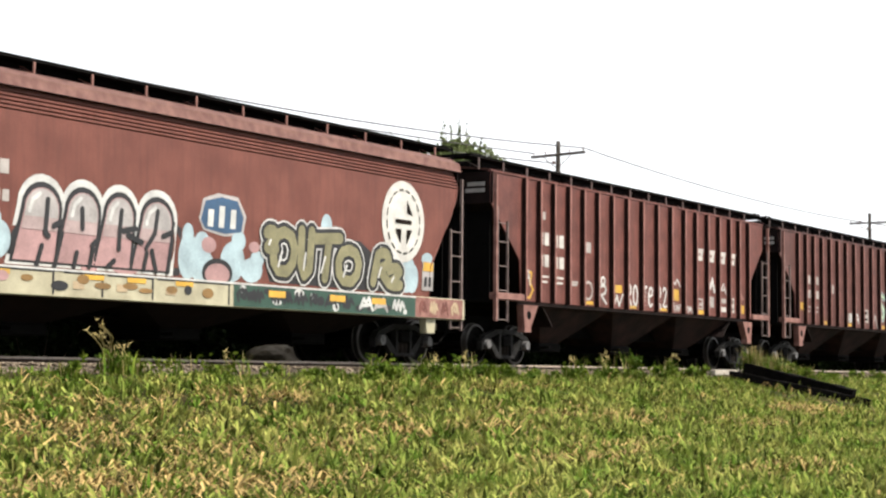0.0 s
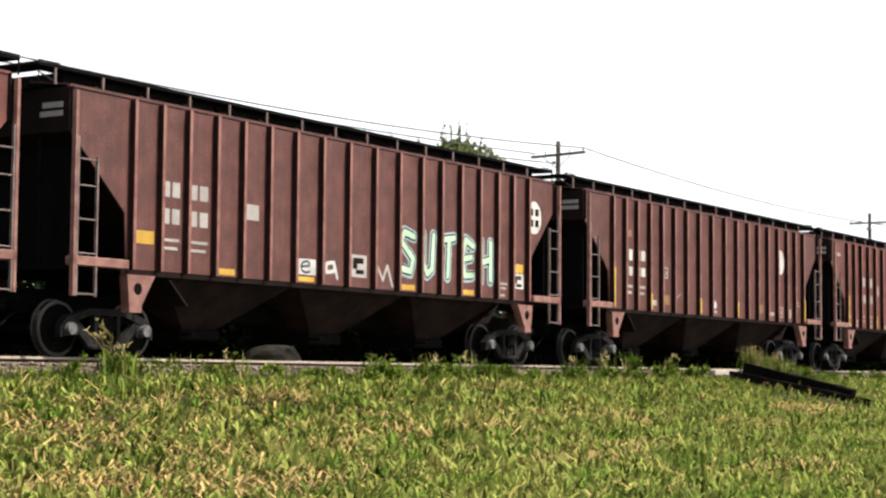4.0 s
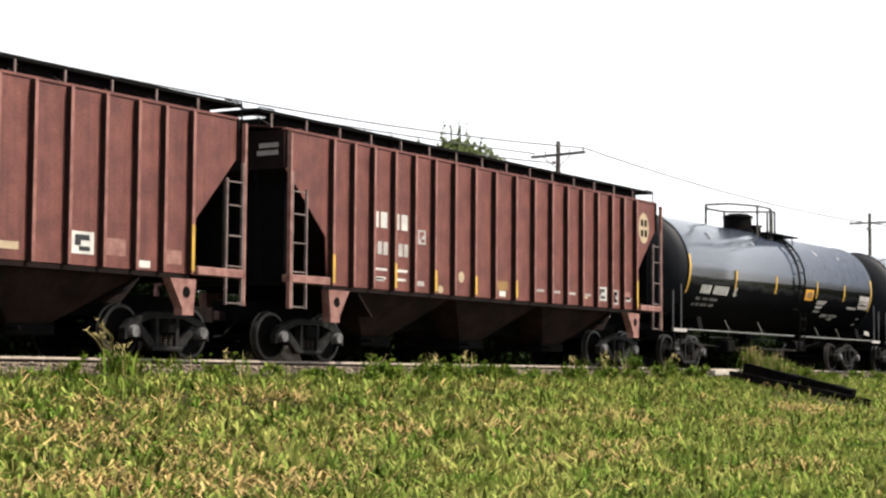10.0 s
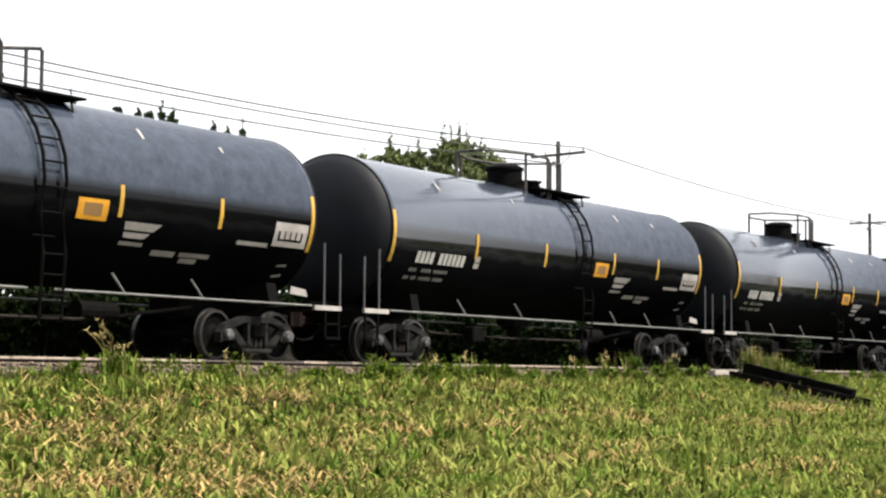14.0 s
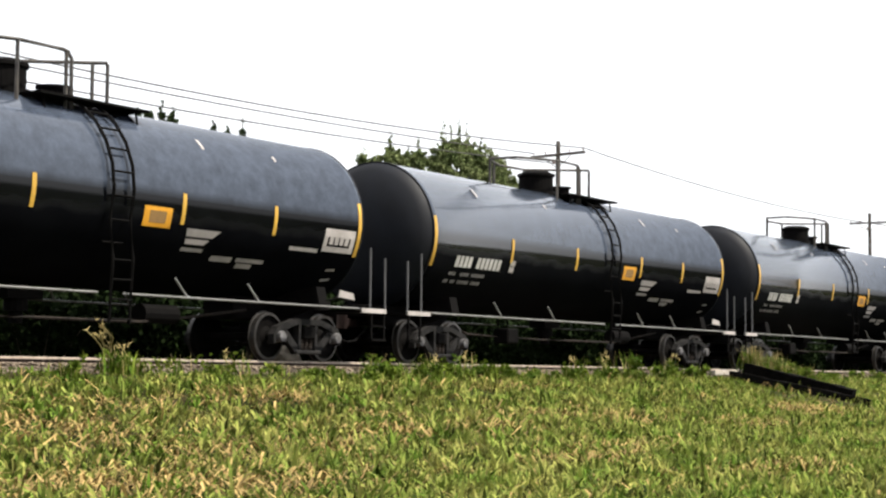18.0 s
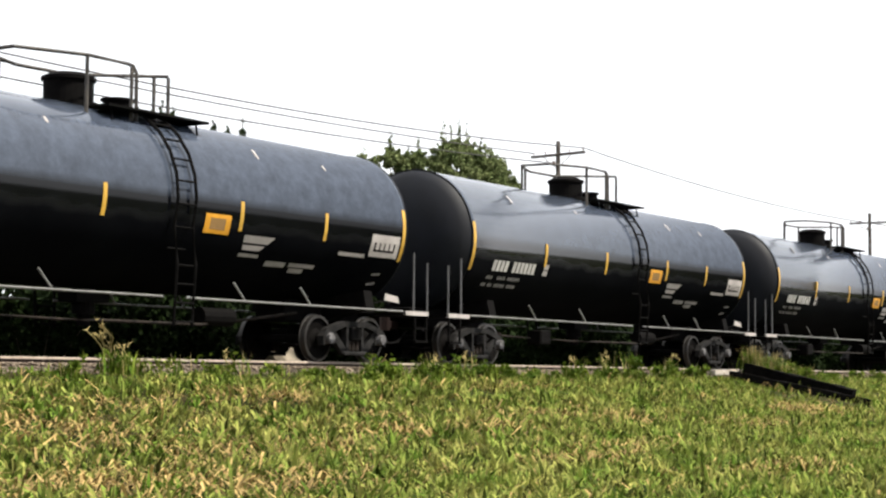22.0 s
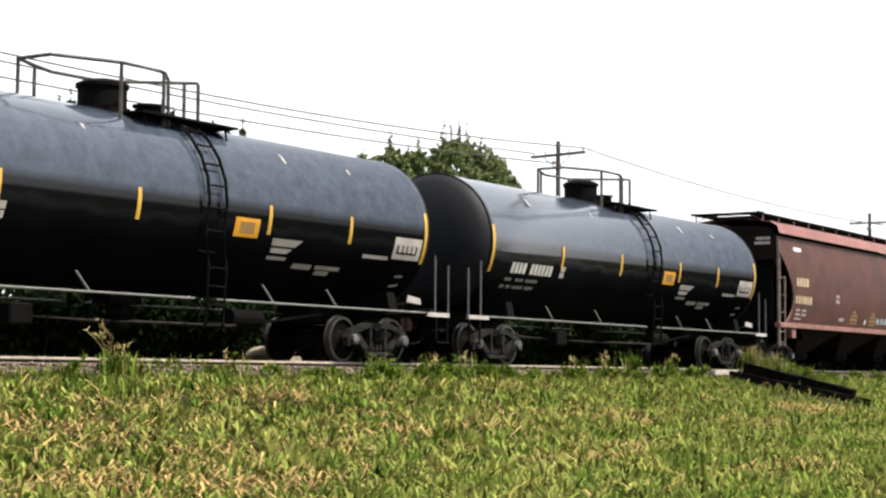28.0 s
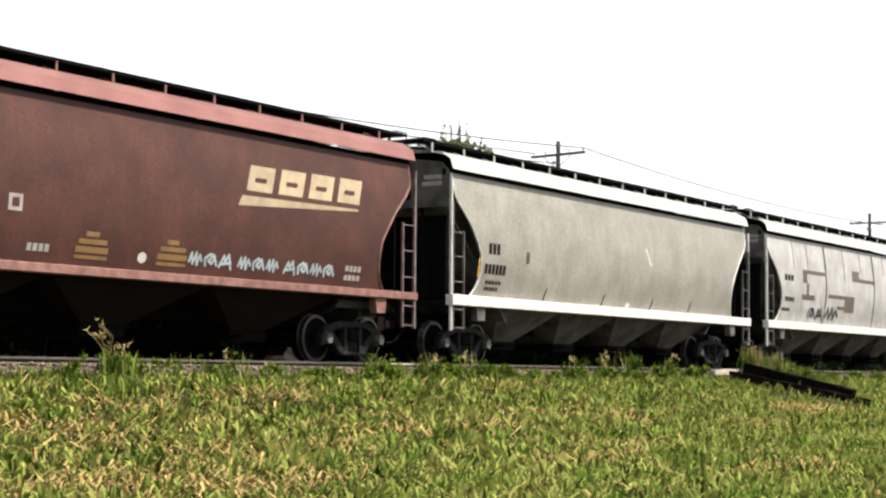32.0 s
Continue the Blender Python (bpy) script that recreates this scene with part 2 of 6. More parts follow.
def build_ground():
    xs = sorted(set([-900, -300, -100, -40] + [round(-10 + 0.8 * i, 2) for i in range(100)] + [85, 110, 160, 300, 900, 2500]))
    ys = sorted(set([-400, -150, -60, -40, -30, -24] + [round(-21 + 0.6 * i, 2) for i in range(32)] + [-1.75, 1.75, 2.3, 2.6, 3.5, 5, 8, 12, 20, 40, 90, 200, 500, 2500]))
    bm = B()
    g = [[bm.verts.new((x, y, ground_z(x, y))) for y in ys] for x in xs]
    for i in range(len(xs) - 1):
        for j in range(len(ys) - 1):
            bm.faces.new((g[i][j], g[i + 1][j], g[i + 1][j + 1], g[i][j + 1]))
    ob = part("ground", bm, SOIL, smooth=True)
    return tagged(ob, "grassy bank and field sloping down from the track", "ground", kind="structure")


build_ground()

TRACK_X0, TRACK_X1 = -60.0, 420.0


def build_track():
    for side, y in (("near", -0.755), ("far", 0.755)):
        prof = [(-0.07, -0.185), (0.07, -0.185), (0.07, -0.165), (0.012, -0.15), (0.010, -0.05), (0.037, -0.04), (0.037, -0.008), (0.028, 0.0), (-0.028, 0.0), (-0.037, -0.008), (-0.037, -0.04), (-0.010, -0.05), (-0.012, -0.15), (-0.07, -0.165)]
        bm = B()
        a = [bm.verts.new((TRACK_X0, y + p, z)) for p, z in prof]
        b = [bm.verts.new((TRACK_X1, y + p, z)) for p, z in prof]
        n = len(prof)
        for i in range(n):
            f = bm.faces.new((a[i], a[(i + 1) % n], b[(i + 1) % n], b[i]))
            f.material_index = 1 if prof[i][1] > -0.045 and prof[(i + 1) % n][1] > -0.045 else 0
        bm.faces.new(a)
        bm.faces.new(b)
        rail = part("rail", bm, (RAILWEB, RAILTOP))
        tagged(rail, "steel rail with a worn bright head on wooden ties", "rail", "rails of the track", kind="structure")


build_track()


# ---------------------------------------------------------------- rolling stock: running gear
TRUCK = mat("dusty_truck_casting", (0.0085, 0.0078, 0.0075), (0.0016, 0.0014, 0.0013), 7.0, 0.75, spec=0.2, lo=0.42, hi=0.60)
SPRING = mat("rusty_spring_steel", (0.018, 0.013, 0.010), (0.005, 0.004, 0.0034), 9.0, 0.8, spec=0.15)
LADDER = mat("faded_rose_grey_steel", (0.150, 0.108, 0.10), (0.080, 0.054, 0.05), 5, 0.7)


def wheelset_mesh():
    bm = B()
    for s in (-1, 1):
        y0 = s * 0.69
        prof = [(0.0, 0.10), (0.0, 0.11), (0.02, 0.30), (-0.02, 0.40), (-0.02, 0.485), (0.012, 0.485), (0.02, 0.458), (0.125, 0.455), (0.13, 0.40), (0.085, 0.38), (0.06, 0.20), (0.10, 0.11), (0.10, 0.07)]
        n = 28
        rings = [[bm.verts.new((r * math.cos(6.28319 * i / n), y0 + s * d, r * math.sin(6.28319 * i / n))) for i in range(n)] for d, r in prof]
        for k, (a, b) in enumerate(zip(rings, rings[1:])):
            for i in range(n):
                f = bm.faces.new((a[i], a[(i + 1) % n], b[(i + 1) % n], b[i]))
                f.material_index = 1 if k in (5, 6, 7) else 0
    rod(bm, (0, -1.0, 0), (0, 1.0, 0), 0.08, 14)
    return bm


def truck(car, x):
    """A three-piece freight truck under the car at x."""
    bm = B()
    box(bm, x - 0.18, x + 0.18, -1.12, 1.12, 0.42, 0.66, 0.03)
    box(bm, x - 0.35, x + 0.35, -0.35, 0.35, 0.60, 0.76, 0.02)
    t = part("truck", bm, NEAR_BLACK, car)
    for s in (-1, 1):
        bm = B()
        y0, y1 = sorted((s * 0.94, s * 1.09))
        slab(bm, [(x + a, b) for a, b in ((-1.08, 0.50), (-0.96, 0.65), (-0.42, 0.80), (0.42, 0.80), (0.96, 0.65), (1.08, 0.50), (0.93, 0.50), (0.84, 0.55), (0.38, 0.69), (-0.38, 0.69), (-0.84, 0.55), (-0.93, 0.50))], y0, y1)
        for k in (-1, 1):
            slab(bm, [(x + k * a, b) for a, b in ((0.82, 0.545), (0.66, 0.59), (0.24, 0.22), (0.40, 0.15))], y0 + 0.02, y1 - 0.02)
            box(bm, *sorted((x + k * 0.22, x + k * 0.30)), y0 + 0.01, y1 - 0.01, 0.20, 0.70)
            box(bm, *sorted((x + k * 1.03, x + k * 1.09)), y0, y1, 0.32, 0.50)
            box(bm, *sorted((x + k * 0.69, x + k * 0.75)), y0 + 0.005, y1 - 0.005, 0.36, 0.56)
        box(bm, x - 0.40, x + 0.40, y0 - 0.01, y1 + 0.01, 0.13, 0.205, 0.015)
        part("side_frame", bm, TRUCK, t, "dusty cast steel side frame")
        for k in (-0.14, 0.0, 0.14):
            sp = new("coil_spring", SPRING_MESH)
            sp.parent = t
            sp.matrix_basis = pose(x + k, s * 1.0, 0.21)
        for dx in (-0.89, 0.89):
            bm = B()
            rod(bm, (x + dx, s * 0.98, 0.457), (x + dx, s * 1.16, 0.457), 0.115, 12, 0.10)
            box(bm, x + dx - 0.11, x + dx + 0.11, s * 1.0 - 0.06, s * 1.0 + 0.06, 0.42, 0.56)
            part("axle_box", bm, CAP, t)
    bm = B()
    for k in (-0.42, 0.42):
        rod(bm, (x + k, -0.86, 0.34), (x + k, 0.86, 0.34), 0.035, 6)
        for yy in (-0.78, 0.78):
            box(bm, *sorted((x + k * 0.98, x + k * 1.10)), yy - 0.06, yy + 0.06, 0.30, 0.52)
    rod(bm, (x - 0.40, -0.2, 0.36), (x + 0.40, 0.2, 0.36), 0.022, 6)
    part("brake_beam", bm, SPRING, t)
    for dx in (-0.89, 0.89):
        ob = new("wheelset", WHEEL_MESH)
        ob.parent = t
        ob.matrix_basis = pose(x + dx, 0, 0.457)
    return t


def spring_mesh():
    """A ribbed coil, one turned outline."""
    bm = B()
    prof = [(0.0, 0.03)] + [(0.012 + 0.0225 * i, 0.066 if i % 2 == 0 else 0.048) for i in range(11)] + [(0.25, 0.03)]
    rings = [[bm.verts.new((r * math.cos(6.28319 * i / 8), r * math.sin(6.28319 * i / 8), z)) for i in range(8)] for z, r in prof]
    for a, b in zip(rings, rings[1:]):
        for i in range(8):
            bm.faces.new((a[i], a[(i + 1) % 8], b[(i + 1) % 8], b[i]))
    me = bpy.data.meshes.new("coil_spring")
    bmesh.ops.recalc_face_normals(bm, faces=bm.faces)
    bm.to_mesh(me)
    bm.free()
    me.materials.append(SPRING)
    return me


SPRING_MESH = spring_mesh()
WHEEL_MESH = bpy.data.meshes.new("wheelset")
wheel_bm = wheelset_mesh()
bmesh.ops.recalc_face_normals(wheel_bm, faces=wheel_bm.faces)
wheel_bm.to_mesh(WHEEL_MESH)
wheel_bm.free()
WHEEL_MESH.materials.append(WHEEL)
WHEEL_MESH.materials.append(TREAD)


def coupler(car, x, s):
    """Knuckle coupler and hose at one end; s is the way it points."""
    bm = B()
    box(bm, min(x, x + s * 0.62), max(x, x + s * 0.62), -0.09, 0.09, 0.74, 0.92, 0.02)
    xe = x + s * 0.62
    slab(bm, [(xe - 0.16, 0.70), (xe + 0.14, 0.70), (xe + 0.14, 0.98), (xe - 0.16, 0.98)], -0.17, 0.17)
    c = part("coupler", bm, DARK_BROWN, car)
    bm = B()
    pipe(bm, [(x, -0.32, 0.72), (x + s * 0.2, -0.34, 0.62), (x + s * 0.42, -0.33, 0.45), (x + s * 0.66, -0.3, 0.42)], 0.028)
    part("air_hose", bm, NEAR_BLACK, car)
    return c


def ladder(car, x0, x1, y, z0, z1, rungs, material, top0=None):
    bm = B()
    for x, z in ((x0, top0 or z1), (x1, z1)):
        box(bm, x - 0.017, x + 0.017, y - 0.025, y + 0.025, z0, z)
    ld = part("ladder", bm, material, car)
    bm = B()
    rod(bm, (x0, y, 0), (x1, y, 0), 0.014, 6)
    first = None
    for z in rungs:
        if first is None:
            first = part("rung", bm, material, ld)
            first.matrix_basis = pose(0, 0, z)
        else:
            again(first, ld, pose(0, 0, z))
    return ld


def bays(car, x0, x1, n, z, y, material, zb=0.34):
    """Discharge hoppers below the body between x0 and x1."""
    w = (x1 - x0) / n
    for i in range(n):
        a, b = x0 + i * w, x0 + (i + 1) * w
        c = (a + b) / 2
        bm = B()
        top = [(a + 0.02, -y), (b - 0.02, -y), (b - 0.02, y), (a + 0.02, y)]
        mid = [(c - 0.42, -0.62), (c + 0.42, -0.62), (c + 0.42, 0.62), (c - 0.42, 0.62)]
        vt = [bm.verts.new((p, q, z)) for p, q in top]
        vm = [bm.verts.new((p, q, zb + 0.18)) for p, q in mid]
        for k in range(4):
            bm.faces.new((vt[k], vt[(k + 1) % 4], vm[(k + 1) % 4], vm[k]))
        bm.faces.new(vt[::-1])
        bm.faces.new(vm)
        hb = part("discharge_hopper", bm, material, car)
        bm = B()
        box(bm, c - 0.55, c + 0.55, -0.68, 0.68, zb, zb + 0.20, 0.02)
        rod(bm, (c - 0.5, -0.95, zb + 0.1), (c - 0.5, 0.95, zb + 0.1), 0.03, 8)
        part("outlet_gate", bm, NEAR_BLACK, hb)


def end_gear(car, x, s, z, ymax, material, rail_z):
    """Platform, brake gear and end posts of a hopper car; s points outwards."""
    bm = B()
    a, b = sorted((x, x - s * 1.35))
    box(bm, a, b, -ymax, ymax, z - 0.05, z)
    part("end_platform", bm, NEAR_BLACK, car)
    for yy in (-0.75, 0.75):
        bm = B()
        rod(bm, (x - s * 0.15, yy, z), (x - s * 0.10, yy, rail_z), 0.05, 6)
        part("end_post", bm, NEAR_BLACK, car)
    bm = B()
    xb = x - s * 0.75
    rod(bm, (xb - 0.35, 0.35, z + 0.32), (xb + 0.35, 0.35, z + 0.32), 0.16, 12)
    part("brake_cylinder", bm, NEAR_BLACK, car)
    bm = B()
    rod(bm, (xb - 0.2, -0.5, z + 0.25), (xb + 0.3, -0.5, z + 0.25), 0.20, 14)
    part("air_reservoir", bm, NEAR_BLACK, car)


def roofwalk(car, x0, x1, y, z, material, step, zr, bracket=None):
    bm = B()
    for s in (-1, 1):
        a, b = sorted((s * y, s * (y - 0.42)))
        box(bm, x0, x1, a, b, z - 0.055, z)
    for a in (x0, x1 - 0.5):
        box(bm, a, a + 0.5, 0.425 - y, y - 0.425, z - 0.05, z - 0.004)
    w = part("running_board", bm, material, car)
    for s in (-1, 1):
        first = None
        k = x0 + 0.4
        while k < x1 - 0.2:
            if first is None:
                bm = B()
                box(bm, -0.018, 0.018, s * y - 0.015, s * y + 0.015, zr, z - 0.056)
                rod(bm, (0, s * (y + 0.01), zr + 0.03), (0, s * (y - 0.4), z - 0.06), 0.014, 5)
                first = part("bracket", bm, bracket or LADDER, w)
                first.matrix_basis = pose(k, 0, 0)
            else:
                again(first, w, pose(k, 0, 0))
            k += step
        for xe, d in ((x0, 1), (x1, -1)):
            bm = B()
            pipe(bm, [(xe + d * 0.03, s * y, z - 0.30), (xe + d * 0.03, s * y, z + 0.02), (xe + d * 0.5, s * y, z + 0.02)], 0.016)
            part("end_handrail", bm, NEAR_BLACK, car)


# ---------------------------------------------------------------- ribbed hopper
RIB_LEN = 16.22
RIB_POSTS = [1.47, 2.17, 2.86, 3.62, 4.37, 5.14, 5.94, 6.78, 7.66, 8.57, 9.44, 10.29, 11.06, 11.85, 12.65, 13.43, 14.11, 14.83]


def ribbed_hopper():
    """A three-bay covered hopper with outside posts."""
    car = new("hopper_car")
    L = RIB_LEN
    outline = [(0.05, 4.28), (L - 0.05, 4.28), (L - 0.05, 3.62), (L - 1.18, 2.42), (L - 1.22, 1.46), (1.42, 1.46), (1.36, 2.38), (0.05, 3.60)]
    for s in (-1, 1):
        bm = B()
        slab(bm, outline, min(s * 1.43, s * 1.46), max(s * 1.43, s * 1.46))
        part("side_sheet", bm, RUST, car)
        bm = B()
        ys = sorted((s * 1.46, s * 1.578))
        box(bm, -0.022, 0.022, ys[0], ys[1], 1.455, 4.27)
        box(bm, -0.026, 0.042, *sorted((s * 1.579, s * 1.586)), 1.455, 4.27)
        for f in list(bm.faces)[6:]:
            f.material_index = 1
        post = part("side_post", bm, (SHADED_RED, FLANGE), car, "side post with a shade-dark web and sunlit flange")
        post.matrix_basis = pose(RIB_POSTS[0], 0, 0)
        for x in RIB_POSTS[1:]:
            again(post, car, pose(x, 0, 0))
        bm = B()
        ys = sorted((s * 1.40, s * 1.478))
        box(bm, 0.02, L - 0.02, ys[0], ys[1], 4.283, 4.32, 0.006)
        part("top_chord", bm, RUST, car)
        # sill coloured dark for the shade below the panels
        bm = B()
        ys = sorted((s * 1.36, s * 1.45))
        box(bm, 1.30, L - 1.30, ys[0], ys[1], 1.36, 1.452, 0.01)
        part("side_sill", bm, DARK_BROWN, car)
        for a, b in ((0.0, 1.30), (L - 1.30, L)):
            bm = B()
            ys = sorted((s * 1.46, s * 1.64))
            box(bm, a, b, ys[0], ys[1], 1.44, 1.59, 0.012)
            part("end_sill", bm, PINK, car)
        for xe, k in ((0.0, 1), (L, -1)):
            bm = B()
            box(bm, min(xe, xe + k * 0.06), max(xe, xe + k * 0.06), s * 1.60 - 0.04, s * 1.60 + 0.04, 0.96, 4.22)
            part("corner_post", bm, PINK, car)
            ladder(car, xe + k * 0.09, xe + k * 0.53, s * 1.61, 0.96, 3.20, [0.99, 1.64, 2.18, 2.72, 3.14], LADDER, 3.5)
            bm = B()
            pts = [(xe + k * 1.30, 1.36), (xe + k * 1.98, 1.36), (xe + k * 1.66, 0.86), (xe + k * 1.66, 0.74), (xe + k * 1.36, 0.74), (xe + k * 1.36, 0.86)]
            ys = sorted((s * 1.42, s * 1.60))
            slab(bm, pts, ys[0], ys[1])
            jb = part("jacking_bracket", bm, PINK, car)
            bm = B()
            rod(bm, (xe + k * 1.56, s * 1.59, 1.13), (xe + k * 1.56, s * 1.603, 1.13), 0.10, 14)
            part("bracket_hole", bm, NEAR_BLACK, jb, "dark round hole")
    for xe, k in ((0.0, 1), (L, -1)):
        # end and slope sheets carry the end's shade in their colour
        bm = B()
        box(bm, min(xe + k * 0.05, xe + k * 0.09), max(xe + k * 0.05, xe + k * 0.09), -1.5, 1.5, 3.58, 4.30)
        part("end_sheet", bm, DARK_BROWN, car)
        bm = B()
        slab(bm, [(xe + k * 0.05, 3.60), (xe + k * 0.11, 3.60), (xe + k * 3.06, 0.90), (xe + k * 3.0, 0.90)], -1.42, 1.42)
        part("slope_sheet", bm, DARK_BROWN, car)
        # both plates below are added near black, as the shade under the slope
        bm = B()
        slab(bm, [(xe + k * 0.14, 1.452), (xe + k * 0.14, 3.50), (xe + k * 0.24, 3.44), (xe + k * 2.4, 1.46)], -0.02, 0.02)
        part("shear_plate", bm, NEAR_BLACK, car)
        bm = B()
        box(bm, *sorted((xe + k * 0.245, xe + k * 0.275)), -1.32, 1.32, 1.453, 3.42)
        part("end_bulkhead", bm, NEAR_BLACK, car)
        end_gear(car, xe, -k, 1.45, 1.44, NEAR_BLACK, 3.55)
        coupler(car, xe + k * 0.1, -k)
        bm = B()
        for z, w in ((4.02, 0.45), (3.88, 0.5)):
            box(bm, xe + k * 0.045 - 0.004, xe + k * 0.045 + 0.004, -1.3, -1.3 + w, z - 0.045, z + 0.045)
        part("end_marking", bm, DULL_WHITE, car)
        truck(car, xe + k * 1.42)
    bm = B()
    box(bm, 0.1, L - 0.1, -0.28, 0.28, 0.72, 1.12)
    part("centre_sill", bm, NEAR_BLACK, car)
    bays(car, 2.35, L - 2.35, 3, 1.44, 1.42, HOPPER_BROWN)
    bm = B()
    for s in (-1, 1):
        q = [(s * 1.472, 4.335), (s * 0.55, 4.46), (s * 0.55, 4.42), (s * 1.472, 4.323)]
        a = [bm.verts.new((0.05, y, z)) for y, z in q]
        b = [bm.verts.new((L - 0.05, y, z)) for y, z in q]
        for i in range(4):
            bm.faces.new((a[i], a[(i + 1) % 4], b[(i + 1) % 4], b[i]))
        bm.faces.new(a)
        bm.faces.new(b)
    part("roof", bm, RUST, car)
    # covers made wide and near black for the shade under the board
    for i in range(4):
        bm = B()
        box(bm, 0.3 + i * 3.93, 0.3 + i * 3.93 + 3.85, -1.02, 1.02, 4.36, 4.60, 0.03)
        part("hatch_cover", bm, NEAR_BLACK, car)
    roofwalk(car, -0.42, L + 0.42, 1.18, 4.66, NEAR_BLACK, 1.1, 4.34)
    return car


# ---------------------------------------------------------------- smooth-sided hopper
def smooth_hopper(side, sill, roofm, under, corr=False, L=16.2, sill_z=(1.22, 1.42)):
    """A covered hopper with bowed plate sides."""
    car = new("hopper_car")
    if corr:
        prof = [(1.36, 1.56), (1.8, 1.585), (2.6, 1.60), (3.3, 1.60), (3.72, 1.59)]
        edge = [(1.36, 1.25), (2.0, 1.25), (2.35, 1.0), (3.05, 0.50), (3.5, 0.26), (3.72, 0.2)]
        eave = 4.08
    else:
        prof = [(1.40, 1.42), (1.7, 1.50), (2.1, 1.57), (2.6, 1.61), (3.1, 1.60), (3.6, 1.56), (4.07, 1.48)]
        edge = [(1.40, 0.88), (1.52, 1.0), (1.66, 1.12), (1.82, 1.20), (2.0, 1.235), (2.2, 1.23), (2.4, 1.19), (2.66, 1.02), (3.01, 0.74), (3.25, 0.48), (3.42, 0.29), (3.55, 0.18), (3.69, 0.12), (4.07, 0.11)]
        eave = 4.03
    coef = np.polyfit([p[0] for p in prof], [p[1] for p in prof], 3)

    def bulge(z):
        return float(np.polyval(coef, z))
    zs = np.linspace(prof[0][0], prof[-1][0], 44)
    for s in (-1, 1):
        bm = B()
        rows = []
        for z in zs:
            y = bulge(z)
            e = float(np.interp(z, [p[0] for p in edge], [p[1] for p in edge]))
            rows.append([bm.verts.new((e + (L - 2 * e) * i / 24, s * y, z)) for i in range(25)])
        for a, b in zip(rows, rows[1:]):
            for i in range(24):
                bm.faces.new((a[i], a[i + 1], b[i + 1], b[i]))
        inner = [[bm.verts.new((v.co.x, v.co.y - s * 0.03, v.co.z)) for v in r] for r in rows]
        for a, b in zip(inner, inner[1:]):
            for i in range(24):
                bm.faces.new((a[i], b[i], b[i + 1], a[i + 1]))
        for a, b in zip(rows, inner):
            if a is rows[0] or a is rows[-1]:
                for i in range(24):
                    bm.faces.new((a[i], b[i], b[i + 1], a[i + 1]))
        for k in (0, 24):
            for j in range(len(rows) - 1):
                bm.faces.new((rows[j][k], rows[j + 1][k], inner[j + 1][k], inner[j][k]))
        part("side_sheet", bm, side, car)
        # rim along the cut-away ends
        for xe, k in ((0.0, 1), (L, -1)):
            bm = B()
            pipe(bm, [(xe + k * e, s * (bulge(z) + 0.004), z) for z, e in edge], 0.022)
            part("end_rim", bm, sill if not corr else side, car)
            bm = B()
            box(bm, min(xe - k * 0.045, xe), max(xe - k * 0.045, xe), s * 1.58 - 0.03, s * 1.58 + 0.03, 0.70, 3.95)
            part("corner_post", bm, LADDER if corr or side is BROWN else CREAM_SILL, car)
            ladder(car, xe + k * 0.02, xe + k * 0.45, s * 1.60, 0.72, 2.85, [0.76, 1.15, 1.74, 2.28, 2.80], LADDER if side is not CREAM and side is not WHITE_OLD else GREY_HOPPER, 3.4)
            bm = B()
            slab(bm, [(xe + k * 1.02, sill_z[0] - 0.003), (xe + k * 1.40, sill_z[0] - 0.003), (xe + k * 1.36, sill_z[0] - 0.30), (xe + k * 1.06, sill_z[0] - 0.30)], *sorted((s * 1.44, s * 1.60)))
            part("jacking_bracket", bm, GREY_HOPPER if sill is CREAM_SILL else sill, car)
        bm = B()
        box(bm, -0.05, L + 0.05, *sorted((s * 1.46, s * 1.66)), sill_z[0], sill_z[1], 0.012)
        part("side_sill", bm, sill, car)
        bm = B()
        if corr:
            for i in range(5):
                z = 3.735 + i * 0.07
                yy = 1.60 - i * 0.028
                b2 = B()
                box(b2, 0.15, L - 0.15, *sorted((s * (yy - 0.07), s * yy)), z, z + 0.045, 0.01)
                part("roof_rib", b2, side, car)
            box(bm, 0.16, L - 0.16, *sorted((s * 1.40, s * 1.46)), 3.70, 4.10)
        else:
            # dark strip, set back below the roof edge
            box(bm, 0.02, L - 0.02, *sorted((s * 1.32, s * 1.40)), 4.04, 4.17)
        part("eave_gutter" if not corr else "corrugated_band", bm, side if corr else NEAR_BLACK, car)
    # roof
    bm = B()
    if corr:
        rp = [(1.58, eave + 0.02), (1.54, eave + 0.20), (1.30, eave + 0.33), (0.7, eave + 0.41), (0.0, eave + 0.43)]
    else:
        rp = [(1.61, eave + 0.12), (1.54, eave + 0.34), (1.30, eave + 0.50), (0.7, eave + 0.58), (0.0, eave + 0.60)]
    rp = rp + [(-y, z) for y, z in rp[-2::-1]]
    a = [bm.verts.new((0.0, y, z)) for y, z in rp]
    b = [bm.verts.new((L, y, z)) for y, z in rp]
    for i in range(len(rp) - 1):
        bm.faces.new((a[i], a[i + 1], b[i + 1], b[i]))
    bmesh.ops.solidify(bm, geom=list(bm.faces), thickness=0.03)
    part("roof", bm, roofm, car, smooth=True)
    # near-black covers stand in for the shaded gap below the board
    for i in range(4):
        bm = B()
        box(bm, 0.6 + i * 3.83, 0.6 + i * 3.83 + 3.6, -0.8, 0.8, eave + (0.38 if corr else 0.55), eave + (0.60 if corr else 0.74), 0.03)
        part("hatch_cover", bm, NEAR_BLACK, car)
